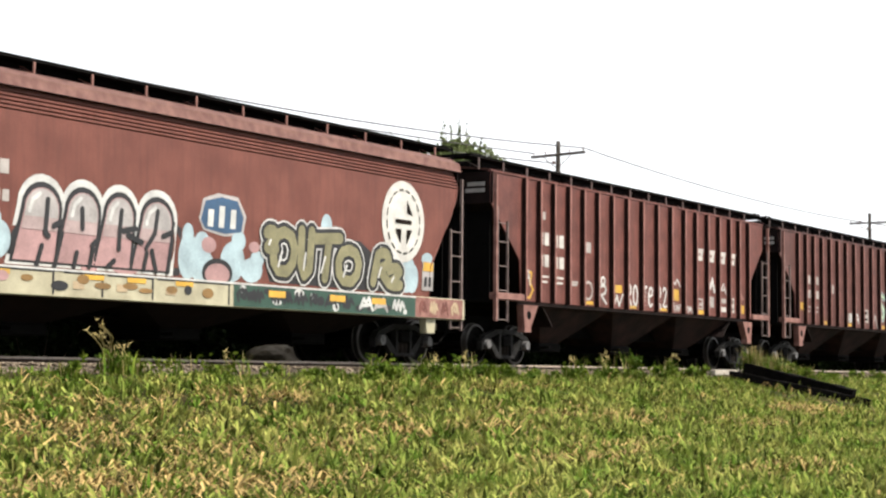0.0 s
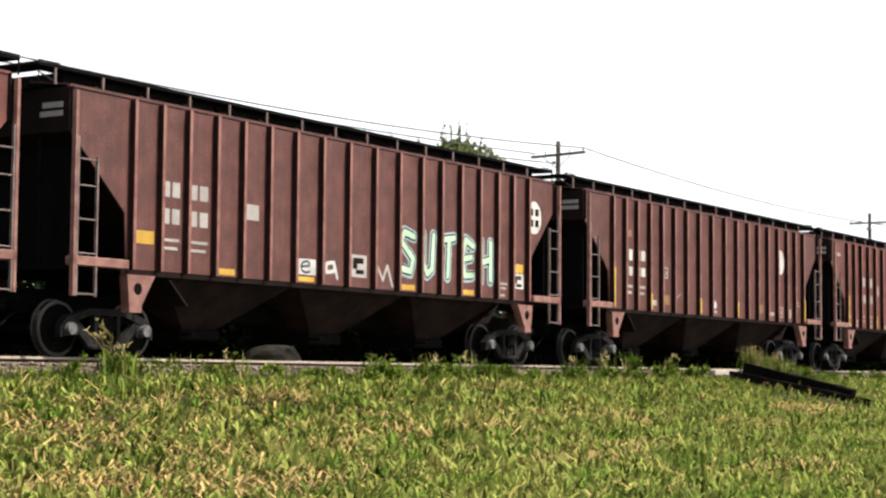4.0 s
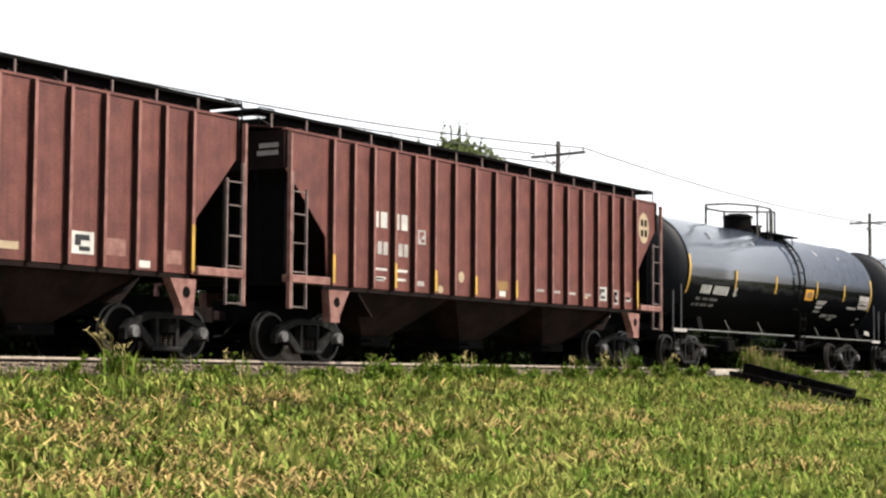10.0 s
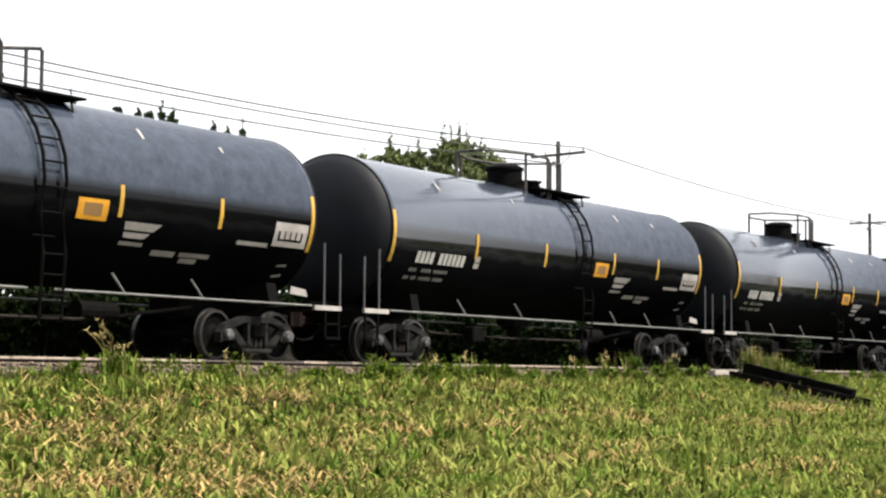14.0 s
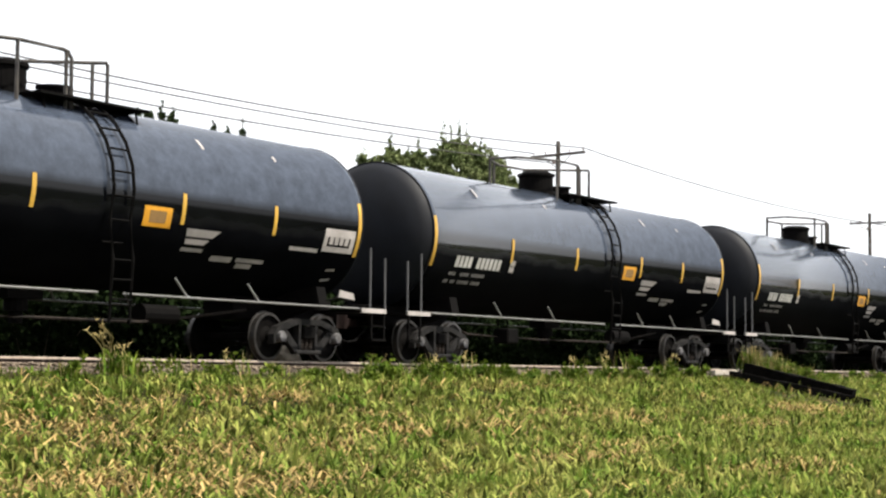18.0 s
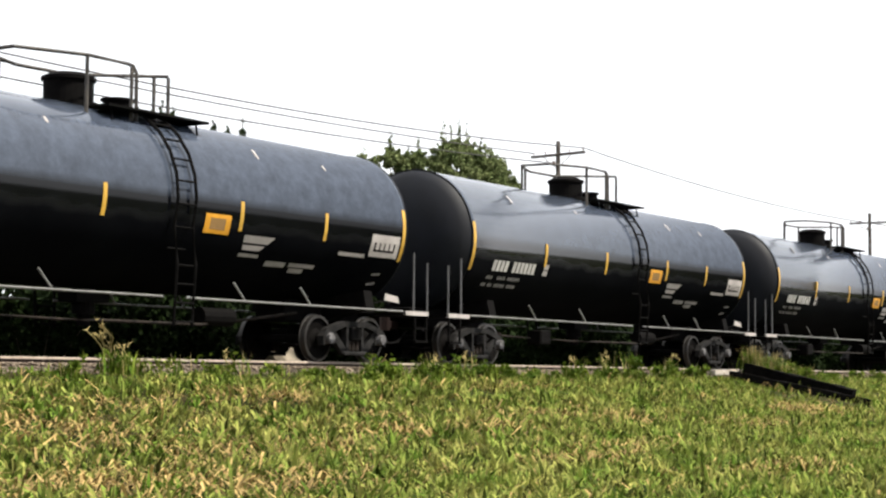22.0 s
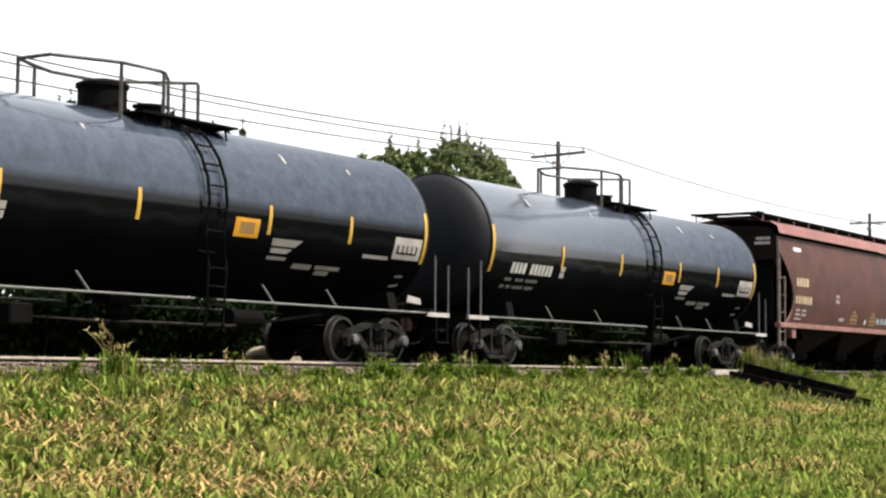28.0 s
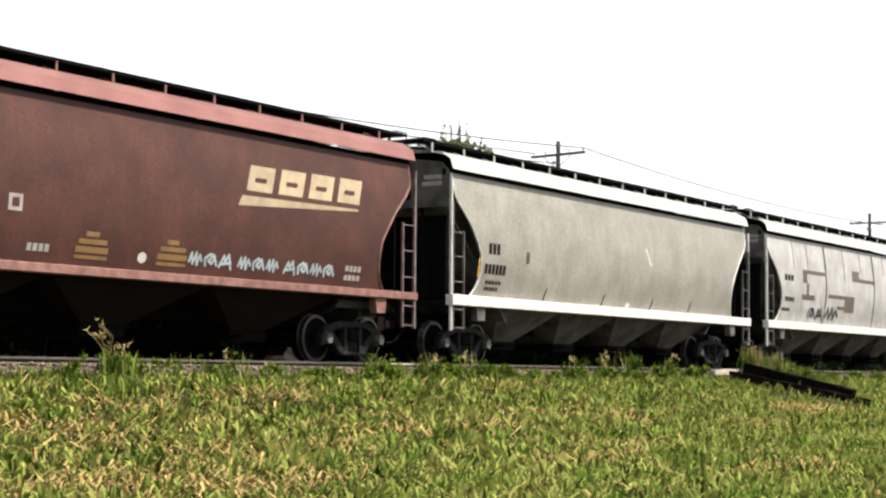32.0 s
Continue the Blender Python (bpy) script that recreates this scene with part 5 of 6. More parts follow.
def pole(x, y, crest, tilt=0.0):
    e = new("utility_pole")
    z = ground_z(x, y)
    e.location = (x, y, z)
    top = crest - z
    bm = B()
    rod(bm, (0, 0, -0.5), (0, 0, top), 0.16, 12, 0.10)
    part("pole", bm, POLE_WOOD, e)
    bm = B()
    box(bm, -0.14, -0.03, -1.42, 1.34, top - 0.68, top - 0.56, 0.01)
    arm = part("crossarm", bm, POLE_WOOD, e)
    arm.matrix_basis = Matrix.Translation((0, 0, top - 0.62)) @ pose(0, 0, 0, tilt, 0, 0) @ Matrix.Translation((0, 0, 0.62 - top))
    bm = B()
    rod(bm, (-0.15, -0.75, top - 0.66), (-0.12, 0, top - 1.25), 0.02)
    part("brace", bm, POLE_WOOD, e)
    bm = B()
    rod(bm, (-0.15, 0.75, top - 0.66), (-0.12, 0, top - 1.25), 0.02)
    part("brace", bm, POLE_WOOD, e)
    ins = None
    for yy in (-1.32, -0.62, 0.62, 1.2):
        if ins is None:
            bm = B()
            rod(bm, (0, 0, 0), (0, 0, 0.07), 0.015, 6)
            rod(bm, (0, 0, 0.06), (0, 0, 0.14), 0.045, 10, 0.03)
            ins = part("insulator", bm, GLASS_BROWN, arm)
            ins.matrix_basis = pose(-0.085, yy, top - 0.56)
        else:
            again(ins, arm, pose(-0.085, yy, top - 0.56))
    bm = B()
    rod(bm, (-0.1, 0, top - 1.05), (-0.42, 0, top - 1.0), 0.03)
    rod(bm, (-0.42, 0, top - 1.08), (-0.42, 0, top - 0.94), 0.07, 10)
    part("side_insulator", bm, GLASS_BROWN, e)
    return tagged(e, "wooden utility pole with one crossarm and insulators", "utility pole", "poles of the line")


for p in POLES:
    pole(*p, -1.7 if p is POLES[1] else 0.0)


def wire(dy, heights, sags):
    """One wire over all the poles, at the given height at each, sagging between."""
    pts = []
    for k, sag in enumerate(sags):
        (x0, y0, _), (x1, y1, _) = POLES[k], POLES[k + 1]
        a, b = heights[k], heights[k + 1]
        for i in range(17 if k == len(sags) - 1 else 16):
            t = i / 16
            pts.append((x0 + (x1 - x0) * t - 0.085, y0 + (y1 - y0) * t + dy, a + (b - a) * t - 4 * sag * t * (1 - t)))
    bm = B()
    pipe(bm, pts, 0.027, 5)
    tagged(part("wire", bm, WIRE), "thin sagging overhead wire between poles", "wire", "wires of the line")


wire(-1.32, (8.98, 9.97, 9.43, 9.5), (0.50, 0.46, 0.4))
wire(1.2, (9.30, 9.86), (0.31,))
wire(0.15, (8.56, 9.35), (0.35,))


# ---------------------------------------------------------------- markings
MINT = plain("mint_spray_paint", (0.40, 0.56, 0.40), 0.55)
PALE_BLUE = plain("pale_blue_spray_paint", (0.29, 0.375, 0.415), 0.55)
BLUE = plain("blue_spray_paint", (0.025, 0.065, 0.13), 0.55)
ROSE = plain("rose_spray_paint", (0.31, 0.185, 0.185), 0.55)
MAUVE = plain("mauve_spray_paint", (0.31, 0.235, 0.232), 0.55)
SILVER = plain("silver_spray_paint", (0.31, 0.29, 0.285), 0.5)
OLIVE = plain("olive_spray_paint", (0.172, 0.160, 0.088), 0.55)
INK = plain("black_spray_paint", (0.012, 0.012, 0.014), 0.5)
GREEN = plain("dark_green_paint", (0.018, 0.052, 0.036), 0.55)
WHITE_SPRAY = plain("white_spray_paint", (0.44, 0.44, 0.43), 0.6)
PALE_PINK = plain("chalky_pink_stencil", (0.30, 0.20, 0.18), 0.7)
GOLD = plain("dull_gold_stencil", (0.18, 0.10, 0.03), 0.65)
FLAT_Y = 1.462
APART = ("car_mark", "small_print", "stencil", "owner_panel", "painted_shape")


def flat_side(z):
    return FLAT_Y


def stain(name, polys, material, car, side, up=0.003, label=""):
    """Painted outlines, lists of (x, z), laid on the near side of a car; side gives its half width at z."""
    if name in APART and len(polys) > 1:
        return [stain(name, [p], material, car, side, up, label) for p in polys][0]
    bm = B()
    for k, pts in enumerate(polys):
        e = up if name in ("seam", "rust_streak") else up + 0.00025 * (k % 12)
        a = [bm.verts.new((x, -(side(z) + e), z)) for x, z in pts]
        bm.faces.new(a)
    return part(name, bm, material, car, label)


def rect(x0, x1, z0, z1, slant=0.0):
    return [(x0, z0), (x1, z0), (x1 + slant, z1), (x0 + slant, z1)]


def tall(x0, x1, z0, z1, n=10):
    """A high strip cut into short steps, so that it can follow a bowed side."""
    h = (z1 - z0) / n
    return [rect(x0, x1, z0 + i * h, z0 + (i + 1) * h) for i in range(n)]


def disc(cx, cz, rx, rz, n=28):
    return [(cx + rx * math.cos(6.28319 * i / n), cz + rz * math.sin(6.28319 * i / n)) for i in range(n)]


def ribbon(pts, w):
    """Rectangles and round joints along a line."""
    out = []
    for (x0, z0), (x1, z1) in zip(pts, pts[1:]):
        d = math.hypot(x1 - x0, z1 - z0) or 1e-6
        nx, nz = -(z1 - z0) / d * w / 2, (x1 - x0) / d * w / 2
        out.append([(x0 + nx, z0 + nz), (x0 - nx, z0 - nz), (x1 - nx, z1 - nz), (x1 + nx, z1 + nz)])
    for x, z in pts:
        out.append(disc(x, z, w / 2, w / 2, 10))
    return out


GLYPH = {
    "S": [[(0.9, 0.9), (0.3, 1.0), (0.1, 0.75), (0.85, 0.35), (0.7, 0.02), (0.1, 0.08)]],
    "U": [[(0.1, 1.0), (0.1, 0.25), (0.4, 0.0), (0.75, 0.15), (0.85, 1.0)]],
    "T": [[(0.05, 0.92), (0.95, 1.0)], [(0.55, 0.95), (0.45, 0.0)]],
    "C": [[(0.9, 0.85), (0.35, 1.0), (0.1, 0.5), (0.3, 0.05), (0.85, 0.08)], [(0.3, 0.5), (0.75, 0.55)]],
    "H": [[(0.12, 1.0), (0.12, 0.0)], [(0.85, 1.0), (0.85, 0.0)], [(0.12, 0.45), (0.85, 0.55)]],
    "e": [[(0.0, 0.0), (0.18, 0.6), (0.32, 0.92), (0.58, 1.0), (0.82, 0.85), (0.86, 0.58)], [(0.22, 0.45), (0.62, 0.42), (0.56, 0.16), (0.72, 0.12)]],
    "r": [[(0.0, 0.0), (0.16, 0.6), (0.30, 0.92), (0.58, 1.0), (0.84, 0.82), (0.80, 0.52), (0.42, 0.40), (0.72, 0.0)]],
    "g": [[(0.86, 0.60), (0.82, 0.88), (0.56, 1.0), (0.28, 0.90), (0.10, 0.50), (0.12, 0.10), (0.60, 0.08), (0.95, 0.26)]],
    "f": [[(0.88, 0.58), (0.84, 0.86), (0.58, 1.0), (0.28, 0.90), (0.12, 0.55), (0.0, 0.32)], [(0.55, 0.0), (0.66, 0.40), (0.30, 0.36)], [(0.55, 0.0), (0.85, 0.05), (0.9, 0.3)]],
    "E": [[(0.15, 0.5), (0.8, 0.6), (0.85, 0.85), (0.6, 1.0), (0.3, 0.9), (0.12, 0.55), (0.18, 0.2), (0.45, 0.0), (0.88, 0.12)]],
    "R": [[(0.05, 0.0), (0.14, 0.5), (0.25, 0.9), (0.45, 1.0), (0.7, 0.97), (0.82, 0.78), (0.72, 0.58), (0.35, 0.45), (0.55, 0.25), (0.85, 0.0)]],
    "G": [[(0.85, 0.6), (0.75, 0.98), (0.35, 1.0), (0.15, 0.5), (0.2, 0.1), (0.75, 0.1), (0.8, 0.4), (0.5, 0.4)]],
    "B": [[(0.1, 0.0), (0.15, 1.0), (0.7, 0.95), (0.55, 0.55), (0.85, 0.3), (0.5, 0.0), (0.1, 0.0)]],
    "O": [[(0.5, 1.0), (0.22, 0.9), (0.08, 0.6), (0.12, 0.25), (0.32, 0.03), (0.65, 0.02), (0.86, 0.25), (0.92, 0.6), (0.78, 0.9), (0.5, 1.0)]],
    "Z": [[(0.12, 0.85), (0.3, 0.98), (0.65, 0.98), (0.82, 0.8), (0.6, 0.5), (0.2, 0.12), (0.5, 0.05), (0.9, 0.1)]],
    "~": [[(0.0, 0.3), (0.15, 0.9), (0.3, 0.15), (0.5, 0.95), (0.65, 0.1), (0.8, 0.8), (1.0, 0.4)]],
    "@": [[(0.1, 0.1), (0.0, 0.6), (0.4, 0.95), (0.8, 0.7), (0.6, 0.25), (0.3, 0.45), (0.7, 0.9), (1.0, 0.2)]],
    "^": [[(0.0, 0.1), (0.3, 0.9), (0.45, 0.5), (0.7, 1.0), (1.0, 0.0)], [(0.2, 0.3), (0.9, 0.45)]],
    "w": [[(0.0, 0.8), (0.2, 0.1), (0.45, 0.8), (0.65, 0.1), (1.0, 0.9)]],
    "m": [[(0.0, 0.0), (0.15, 0.9), (0.45, 0.3), (0.7, 1.0), (1.0, 0.05)]],
    "q": [[(0.7, 0.9), (0.2, 0.8), (0.2, 0.3), (0.75, 0.4), (0.7, 0.9), (0.95, 0.0)]],
}


def strokes(g, x0, x1, z0, z1, w):
    out = []
    for line in GLYPH[g]:
        out += ribbon([(x0 + (x1 - x0) * a, z0 + (z1 - z0) * b) for a, b in line], w)
    return out


# ---- ribbed hoppers: stencils sit on the panels between the posts
def panel(i, f0=0.0, f1=1.0):
    a, b = RIB_POSTS[i] + 0.055, RIB_POSTS[i + 1] - 0.055
    return a + (b - a) * f0, a + (b - a) * f1


def tile(car, i, z0, z1, material, f0=0.08, f1=0.92, name="stencil", up=0.003, label=""):
    x0, x1 = panel(i, f0, f1)
    return stain(name, [rect(x0, x1, z0, z1)], material, car, flat_side, up, label)


def bars(car, i, z0, z1, material, n=2, f0=0.1, f1=0.9, name="stencil"):
    """Unreadable letters as bars."""
    x0, x1 = panel(i, f0, f1)
    w = (x1 - x0) / n
    ps = [rect(x0 + k * w, x0 + (k + 0.76) * w, z0, z1) for k in range(n)]
    return stain(name, ps, material, car, flat_side)


def lines(car, i, zs, material, f0=0.12, f1=0.88, h=0.05):
    x0, x1 = panel(i, f0, f1)
    return stain("stencil", [rect(x0 + 0.02 * (k % 2), x1 - 0.05 * (k % 3), z, z + h) for k, z in enumerate(zs)], material, car, flat_side)


def strip(car, x, z0, z1):
    x = min(RIB_POSTS, key=lambda q: abs(q - x))
    bm = B()
    box(bm, x - 0.03, x + 0.045, -1.594, -1.5865, z0, z1)
    return part("reflective_strip", bm, YELLOW, car, "yellow reflective strip")


def emblem(car, x, z, rx, rz, material, marks=True):
    e = stain("emblem", [disc(x, z, rx, rz, 36)], material, car, flat_side, 0.004, "round white painted emblem")
    if marks:
        stain("emblem_mark", [rect(x - 0.62 * rx, x - 0.12 * rx, z + 0.12 * rz, z + 0.55 * rz), rect(x + 0.12 * rx, x + 0.62 * rx, z + 0.12 * rz, z + 0.55 * rz),
                              rect(x - 0.62 * rx, x - 0.12 * rx, z - 0.55 * rz, z - 0.12 * rz), rect(x + 0.12 * rx, x + 0.62 * rx, z - 0.55 * rz, z - 0.12 * rz)], DARK_BROWN, e, flat_side, 0.009)
    return e


def boxed(car, i, z0, z1, f0=0.1, f1=0.9, back=WHITE, mark=INK):
    t = tile(car, i, z0, z1, back, f0, f1)
    x0, x1 = panel(i, f0, f1)
    w, h = x1 - x0, z1 - z0
    stain("label_mark", [rect(x0 + 0.2 * w, x1 - 0.2 * w, z0 + 0.62 * h, z1 - 0.14 * h), rect(x0 + 0.2 * w, x0 + 0.45 * w, z0 + 0.38 * h, z0 + 0.62 * h), rect(x0 + 0.38 * w, x1 - 0.18 * w, z0 + 0.15 * h, z0 + 0.34 * h)], mark, t, flat_side, 0.009)


def scrawl(car, glyphs, i, z0, z1, material, w=0.07, f0=0.05, f1=0.95):
    x0, x1 = panel(i, f0, f1)
    n = len(glyphs)
    ps = []
    for k, g in enumerate(glyphs):
        ps += strokes(g, x0 + (x1 - x0) * k / n + 0.03, x0 + (x1 - x0) * (k + 1) / n - 0.03, z0, z1, w)
    return stain("scrawl", ps, material, car, flat_side, 0.004, "spray-painted scrawl")


def foot_marks(car, seed, dense):
    """Small worn stencils along the foot of the panels."""
    r = random.Random(seed)
    for i in range(17):
        if r.random() < dense:
            z = r.uniform(1.53, 1.66)
            tile(car, i, z, z + r.uniform(0.06, 0.16), r.choice([TAN, DULL_WHITE, PINK, TAN]), r.uniform(0.1, 0.3), r.uniform(0.55, 0.9))


cB, cC, cD, cE, cF = ribs
# first ribbed car
bars(cB, 1, 3.40, 3.58, DULL_WHITE, 1, 0.3, 0.7)
for i, z0, z1 in ((1, 2.80, 3.10), (2, 2.78, 3.08), (1, 2.30, 2.58), (2, 2.28, 2.56)):
    bars(cB, i, z0, z1, WHITE, 2, 0.06, 1.0)
for i in (1, 2):
    lines(cB, i, (2.04, 1.92), WHITE)
lines(cB, 3, (1.98, 1.92), DULL_WHITE)
tile(cB, 4, 2.76, 3.02, DULL_WHITE, 0.3, 0.72)
scrawl(cB, "B", 0, 1.55, 2.15, YELLOW, 0.06)
scrawl(cB, "q", 0, 1.85, 2.2, WHITE_SPRAY, 0.045, 0.0, 0.6)
scrawl(cB, "O", 4, 1.62, 2.05, DULL_WHITE, 0.06)
tile(cB, 4, 1.50, 1.58, YELLOW, 0.1, 0.9)
scrawl(cB, "R", 5, 1.56, 2.0, WHITE_SPRAY)
scrawl(cB, "O", 5, 2.02, 2.2, WHITE_SPRAY, 0.06, 0.3, 0.75)
tile(cB, 6, 1.85, 2.05, YELLOW, 0.2, 0.85)
scrawl(cB, "w", 6, 1.5, 1.85, WHITE_SPRAY)
scrawl(cB, "RO", 7, 1.58, 2.08, WHITE_SPRAY)
tile(cB, 7, 1.49, 1.56, YELLOW, 0.1, 0.8)
scrawl(cB, "TE", 8, 1.58, 2.08, WHITE_SPRAY)
scrawl(cB, "RZ", 9, 1.56, 2.10, WHITE_SPRAY)
tile(cB, 9, 1.49, 1.56, YELLOW, 0.2, 0.9)
scrawl(cB, "m", 10, 2.18, 2.36, WHITE_SPRAY, 0.05)
tile(cB, 10, 1.80, 2.10, YELLOW, 0.3, 0.8)
scrawl(cB, "mw", 10, 1.50, 1.72, WHITE_SPRAY, 0.045)
scrawl(cB, "wm", 11, 1.50, 1.68, WHITE_SPRAY, 0.04)
for i in (12, 13, 14, 15):
    x0, x1 = panel(i, 0.02, 0.80)
    stain("emblem_letter", [rect(x0, x1, 2.97, 3.06), rect(x0 + 0.08, x1 - 0.02, 3.06, 3.30, 0.10)], WHITE, cB, flat_side, 0.004, "slanted white block")
    stain("emblem_mark", [rect(x0 + 0.26, x0 + 0.36, 3.10, 3.18, 0.03)], RUST, cB, flat_side, 0.010)
scrawl(cB, "m", 13, 2.14, 2.5, WHITE_SPRAY, 0.11, 0.12, 0.88)
scrawl(cB, "^", 14, 2.12, 2.40, WHITE_SPRAY, 0.05, 0.0, 0.95)
boxed(cB, 12, 1.62, 1.92, 0.15, 0.85, DULL_WHITE, RUST)
tile(cB, 12, 1.49, 1.60, YELLOW, 0.2, 0.9)
tile(cB, 13, 1.70, 2.0, DULL_WHITE, 0.2, 0.8)
tile(cB, 14, 1.85, 1.98, DULL_WHITE)
tile(cB, 14, 1.60, 1.74, WHITE)
boxed(cB, 15, 1.60, 2.02, 0.1, 0.75)
tile(cB, 16, 1.60, 1.84, YELLOW, 0.1, 0.8)
stain("scrawl", [[(RIB_POSTS[16] + 0.1, 1.92), (RIB_POSTS[16] + 0.62, 2.02), (RIB_POSTS[16] + 0.3, 2.2)]], PINK, cB, flat_side)
# second: mint letters
for k, (i, z0, z1) in enumerate(((1, 2.74, 3.0), (2, 2.74, 3.0), (1, 2.28, 2.54), (2, 2.28, 2.54))):
    bars(cC, i, z0, z1, DULL_WHITE, 2, 0.08, 0.98)
for i in (1, 2):
    lines(cC, i, (1.98, 1.84), DULL_WHITE)
tile(cC, 0, 1.90, 2.12, YELLOW, 0.1, 0.95)
tile(cC, 3, 1.49, 1.60, YELLOW, 0.1, 0.9)
tile(cC, 4, 2.52, 2.80, DULL_WHITE, 0.2, 0.75)
tile(cC, 6, 1.62, 1.92, WHITE_SPRAY, 0.05, 0.95)
scrawl(cC, "E", 6, 1.66, 1.88, INK, 0.04, 0.2, 0.8)
tile(cC, 6, 1.49, 1.58, YELLOW, 0.1, 0.9)
scrawl(cC, "q", 7, 1.60, 1.94, WHITE_SPRAY, 0.07, 0.1, 0.8)
boxed(cC, 8, 1.66, 2.10, 0.1, 0.85, DULL_WHITE, DARK_BROWN)
scrawl(cC, "m", 9, 1.52, 1.95, DULL_WHITE, 0.07)
for g, i in zip("SUTCH", (10, 11, 12, 13, 14)):
    x0, x1 = panel(i, 0.10, 0.90)
    stain("painted_letter_halo", strokes(g, x0, x1, 1.84, 2.68, 0.27), PALE_BLUE, cC, flat_side, 0.003, "pale blue spray halo")
    stain("painted_letter_edge", strokes(g, x0, x1, 1.86, 2.68, 0.20), INK, cC, flat_side, 0.008, "black spray outline")
    stain("painted_letter", strokes(g, x0, x1, 1.86, 2.68, 0.125), MINT, cC, flat_side, 0.013, "mint green spray-painted letter")
for i in (10, 13):
    tile(cC, i, 1.49, 1.60, YELLOW, 0.1, 0.9)
lines(cC, 15, (1.78, 1.68, 1.52), DULL_WHITE)
tile(cC, 16, 2.08, 2.28, YELLOW, 0.1, 0.9)
boxed(cC, 16, 1.72, 2.06, 0.08, 0.92)
emblem(cC, 15.22, 3.40, 0.34, 0.38, WHITE)
# third: oval
for i, z0, z1 in ((1, 2.72, 3.0), (2, 2.74, 3.0), (1, 2.33, 2.56), (2, 2.33, 2.56)):
    bars(cD, i, z0, z1, WHITE, 2, 0.05, 0.98)
for i in (1, 2):
    lines(cD, i, (2.02, 1.86), DULL_WHITE, h=0.07)
tile(cD, 1, 3.32, 3.50, PINK, 0.2, 0.8)
boxed(cD, 4, 2.36, 2.66, 0.25, 0.7, DULL_WHITE, INK)
tile(cD, 4, 1.66, 1.92, GOLD, 0.2, 0.85)
tile(cD, 3, 1.62, 1.76, DULL_WHITE, 0.2, 0.8)
stain("scrawl", ribbon([(RIB_POSTS[5] + 0.12, 1.58), (RIB_POSTS[5] + 0.25, 1.85), (RIB_POSTS[5] + 0.6, 2.0)], 0.03), DULL_WHITE, cD, flat_side)
stain("stencil", [disc(RIB_POSTS[8] + 0.36, 1.78, 0.11, 0.11)], WHITE, cD, flat_side)
tile(cD, 8, 1.56, 1.62, DULL_WHITE, 0.3, 0.6)
tile(cD, 12, 1.66, 1.92, GOLD, 0.2, 0.8)
tile(cD, 13, 1.62, 1.72, DULL_WHITE)
boxed(cD, 14, 1.58, 1.90, 0.15, 0.85, PALE_PINK, RUST)
lines(cD, 16, (1.96, 2.06), PALE_PINK)
boxed(cD, 15, 1.60, 1.84, 0.1, 0.8)
emblem(cD, 13.08, 3.27, 0.28, 0.38, WHITE, False)
for x, z0, z1 in ((1.53, 1.50, 2.48), (3.68, 1.50, 1.92), (6.84, 1.50, 1.92), (9.52, 1.50, 1.92), (14.9, 1.50, 2.2)):
    strip(cD, x, z0, z1)
# fourth
stain("stencil", [rect(0.62, 0.98, 3.80, 3.90)], DULL_WHITE, cE, flat_side)
for i in (2, 3):
    bars(cE, i, 2.88, 3.20, DULL_WHITE, 2, 0.02, 0.98)
    bars(cE, i, 2.32, 2.60, DULL_WHITE, 3, 0.02, 0.98)
    lines(cE, i, (1.84, 1.68), TAN)
tile(cE, 4, 2.62, 2.95, DULL_WHITE, 0.3, 0.75)
for i in (0, 1, 3, 5, 6):
    tile(cE, i, 1.50, 1.60, TAN, 0.35, 0.75)
tile(cE, 0, 1.78, 1.86, DULL_WHITE, 0.2, 0.8)
for i in (7, 8, 10, 11):
    tile(cE, i, 1.62, 1.74, TAN, 0.1, 0.8)
stain("stencil", [disc(RIB_POSTS[9] + 0.38, 1.76, 0.2, 0.18)], TAN, cE, flat_side)
boxed(cE, 13, 1.64, 2.0, 0.1, 0.9)
tile(cE, 14, 1.66, 1.94, PINK, 0.1, 0.85)
tile(cE, 16, 1.60, 1.84, PINK, 0.1, 0.85)
tile(cE, 15, 1.50, 1.62, WHITE, 0.2, 0.7)
for x, z0, z1 in ((1.53, 1.52, 2.50), (4.41, 1.50, 1.92), (6.84, 1.50, 1.90), (9.52, 1.50, 1.90), (14.9, 1.50, 2.3)):
    strip(cE, x, z0, z1)
foot_marks(cE, 3, 0.25)
# fifth
for i in (2, 3):
    bars(cF, i, 2.70, 3.02, WHITE, 2, 0.02, 0.98)
    bars(cF, i, 2.16, 2.42, DULL_WHITE, 3, 0.02, 0.98)
    lines(cF, i, (1.84, 1.66), WHITE)
boxed(cF, 4, 2.46, 2.76, 0.3, 0.75, DULL_WHITE, RUST)
stain("stencil", [disc(RIB_POSTS[6] + 0.42, 1.86, 0.12, 0.12), disc(RIB_POSTS[5] + 0.38, 1.56, 0.11, 0.08)], TAN, cF, flat_side)
tile(cF, 8, 1.66, 1.86, GOLD, 0.15, 0.85)
tile(cF, 8, 1.52, 1.64, WHITE, 0.35, 0.7)
for i in (10, 11, 12, 13):
    tile(cF, i, 1.70, 1.76, DULL_WHITE, 0.15, 0.8)
boxed(cF, 14, 1.62, 1.96, 0.1, 0.9)
boxed(cF, 15, 1.55, 1.92, 0.15, 0.85, DULL_WHITE, DARK_BROWN)
tile(cF, 16, 1.70, 1.90, PINK, 0.2, 0.8)
emblem(cF, 15.45, 3.60, 0.30, 0.40, TAN)
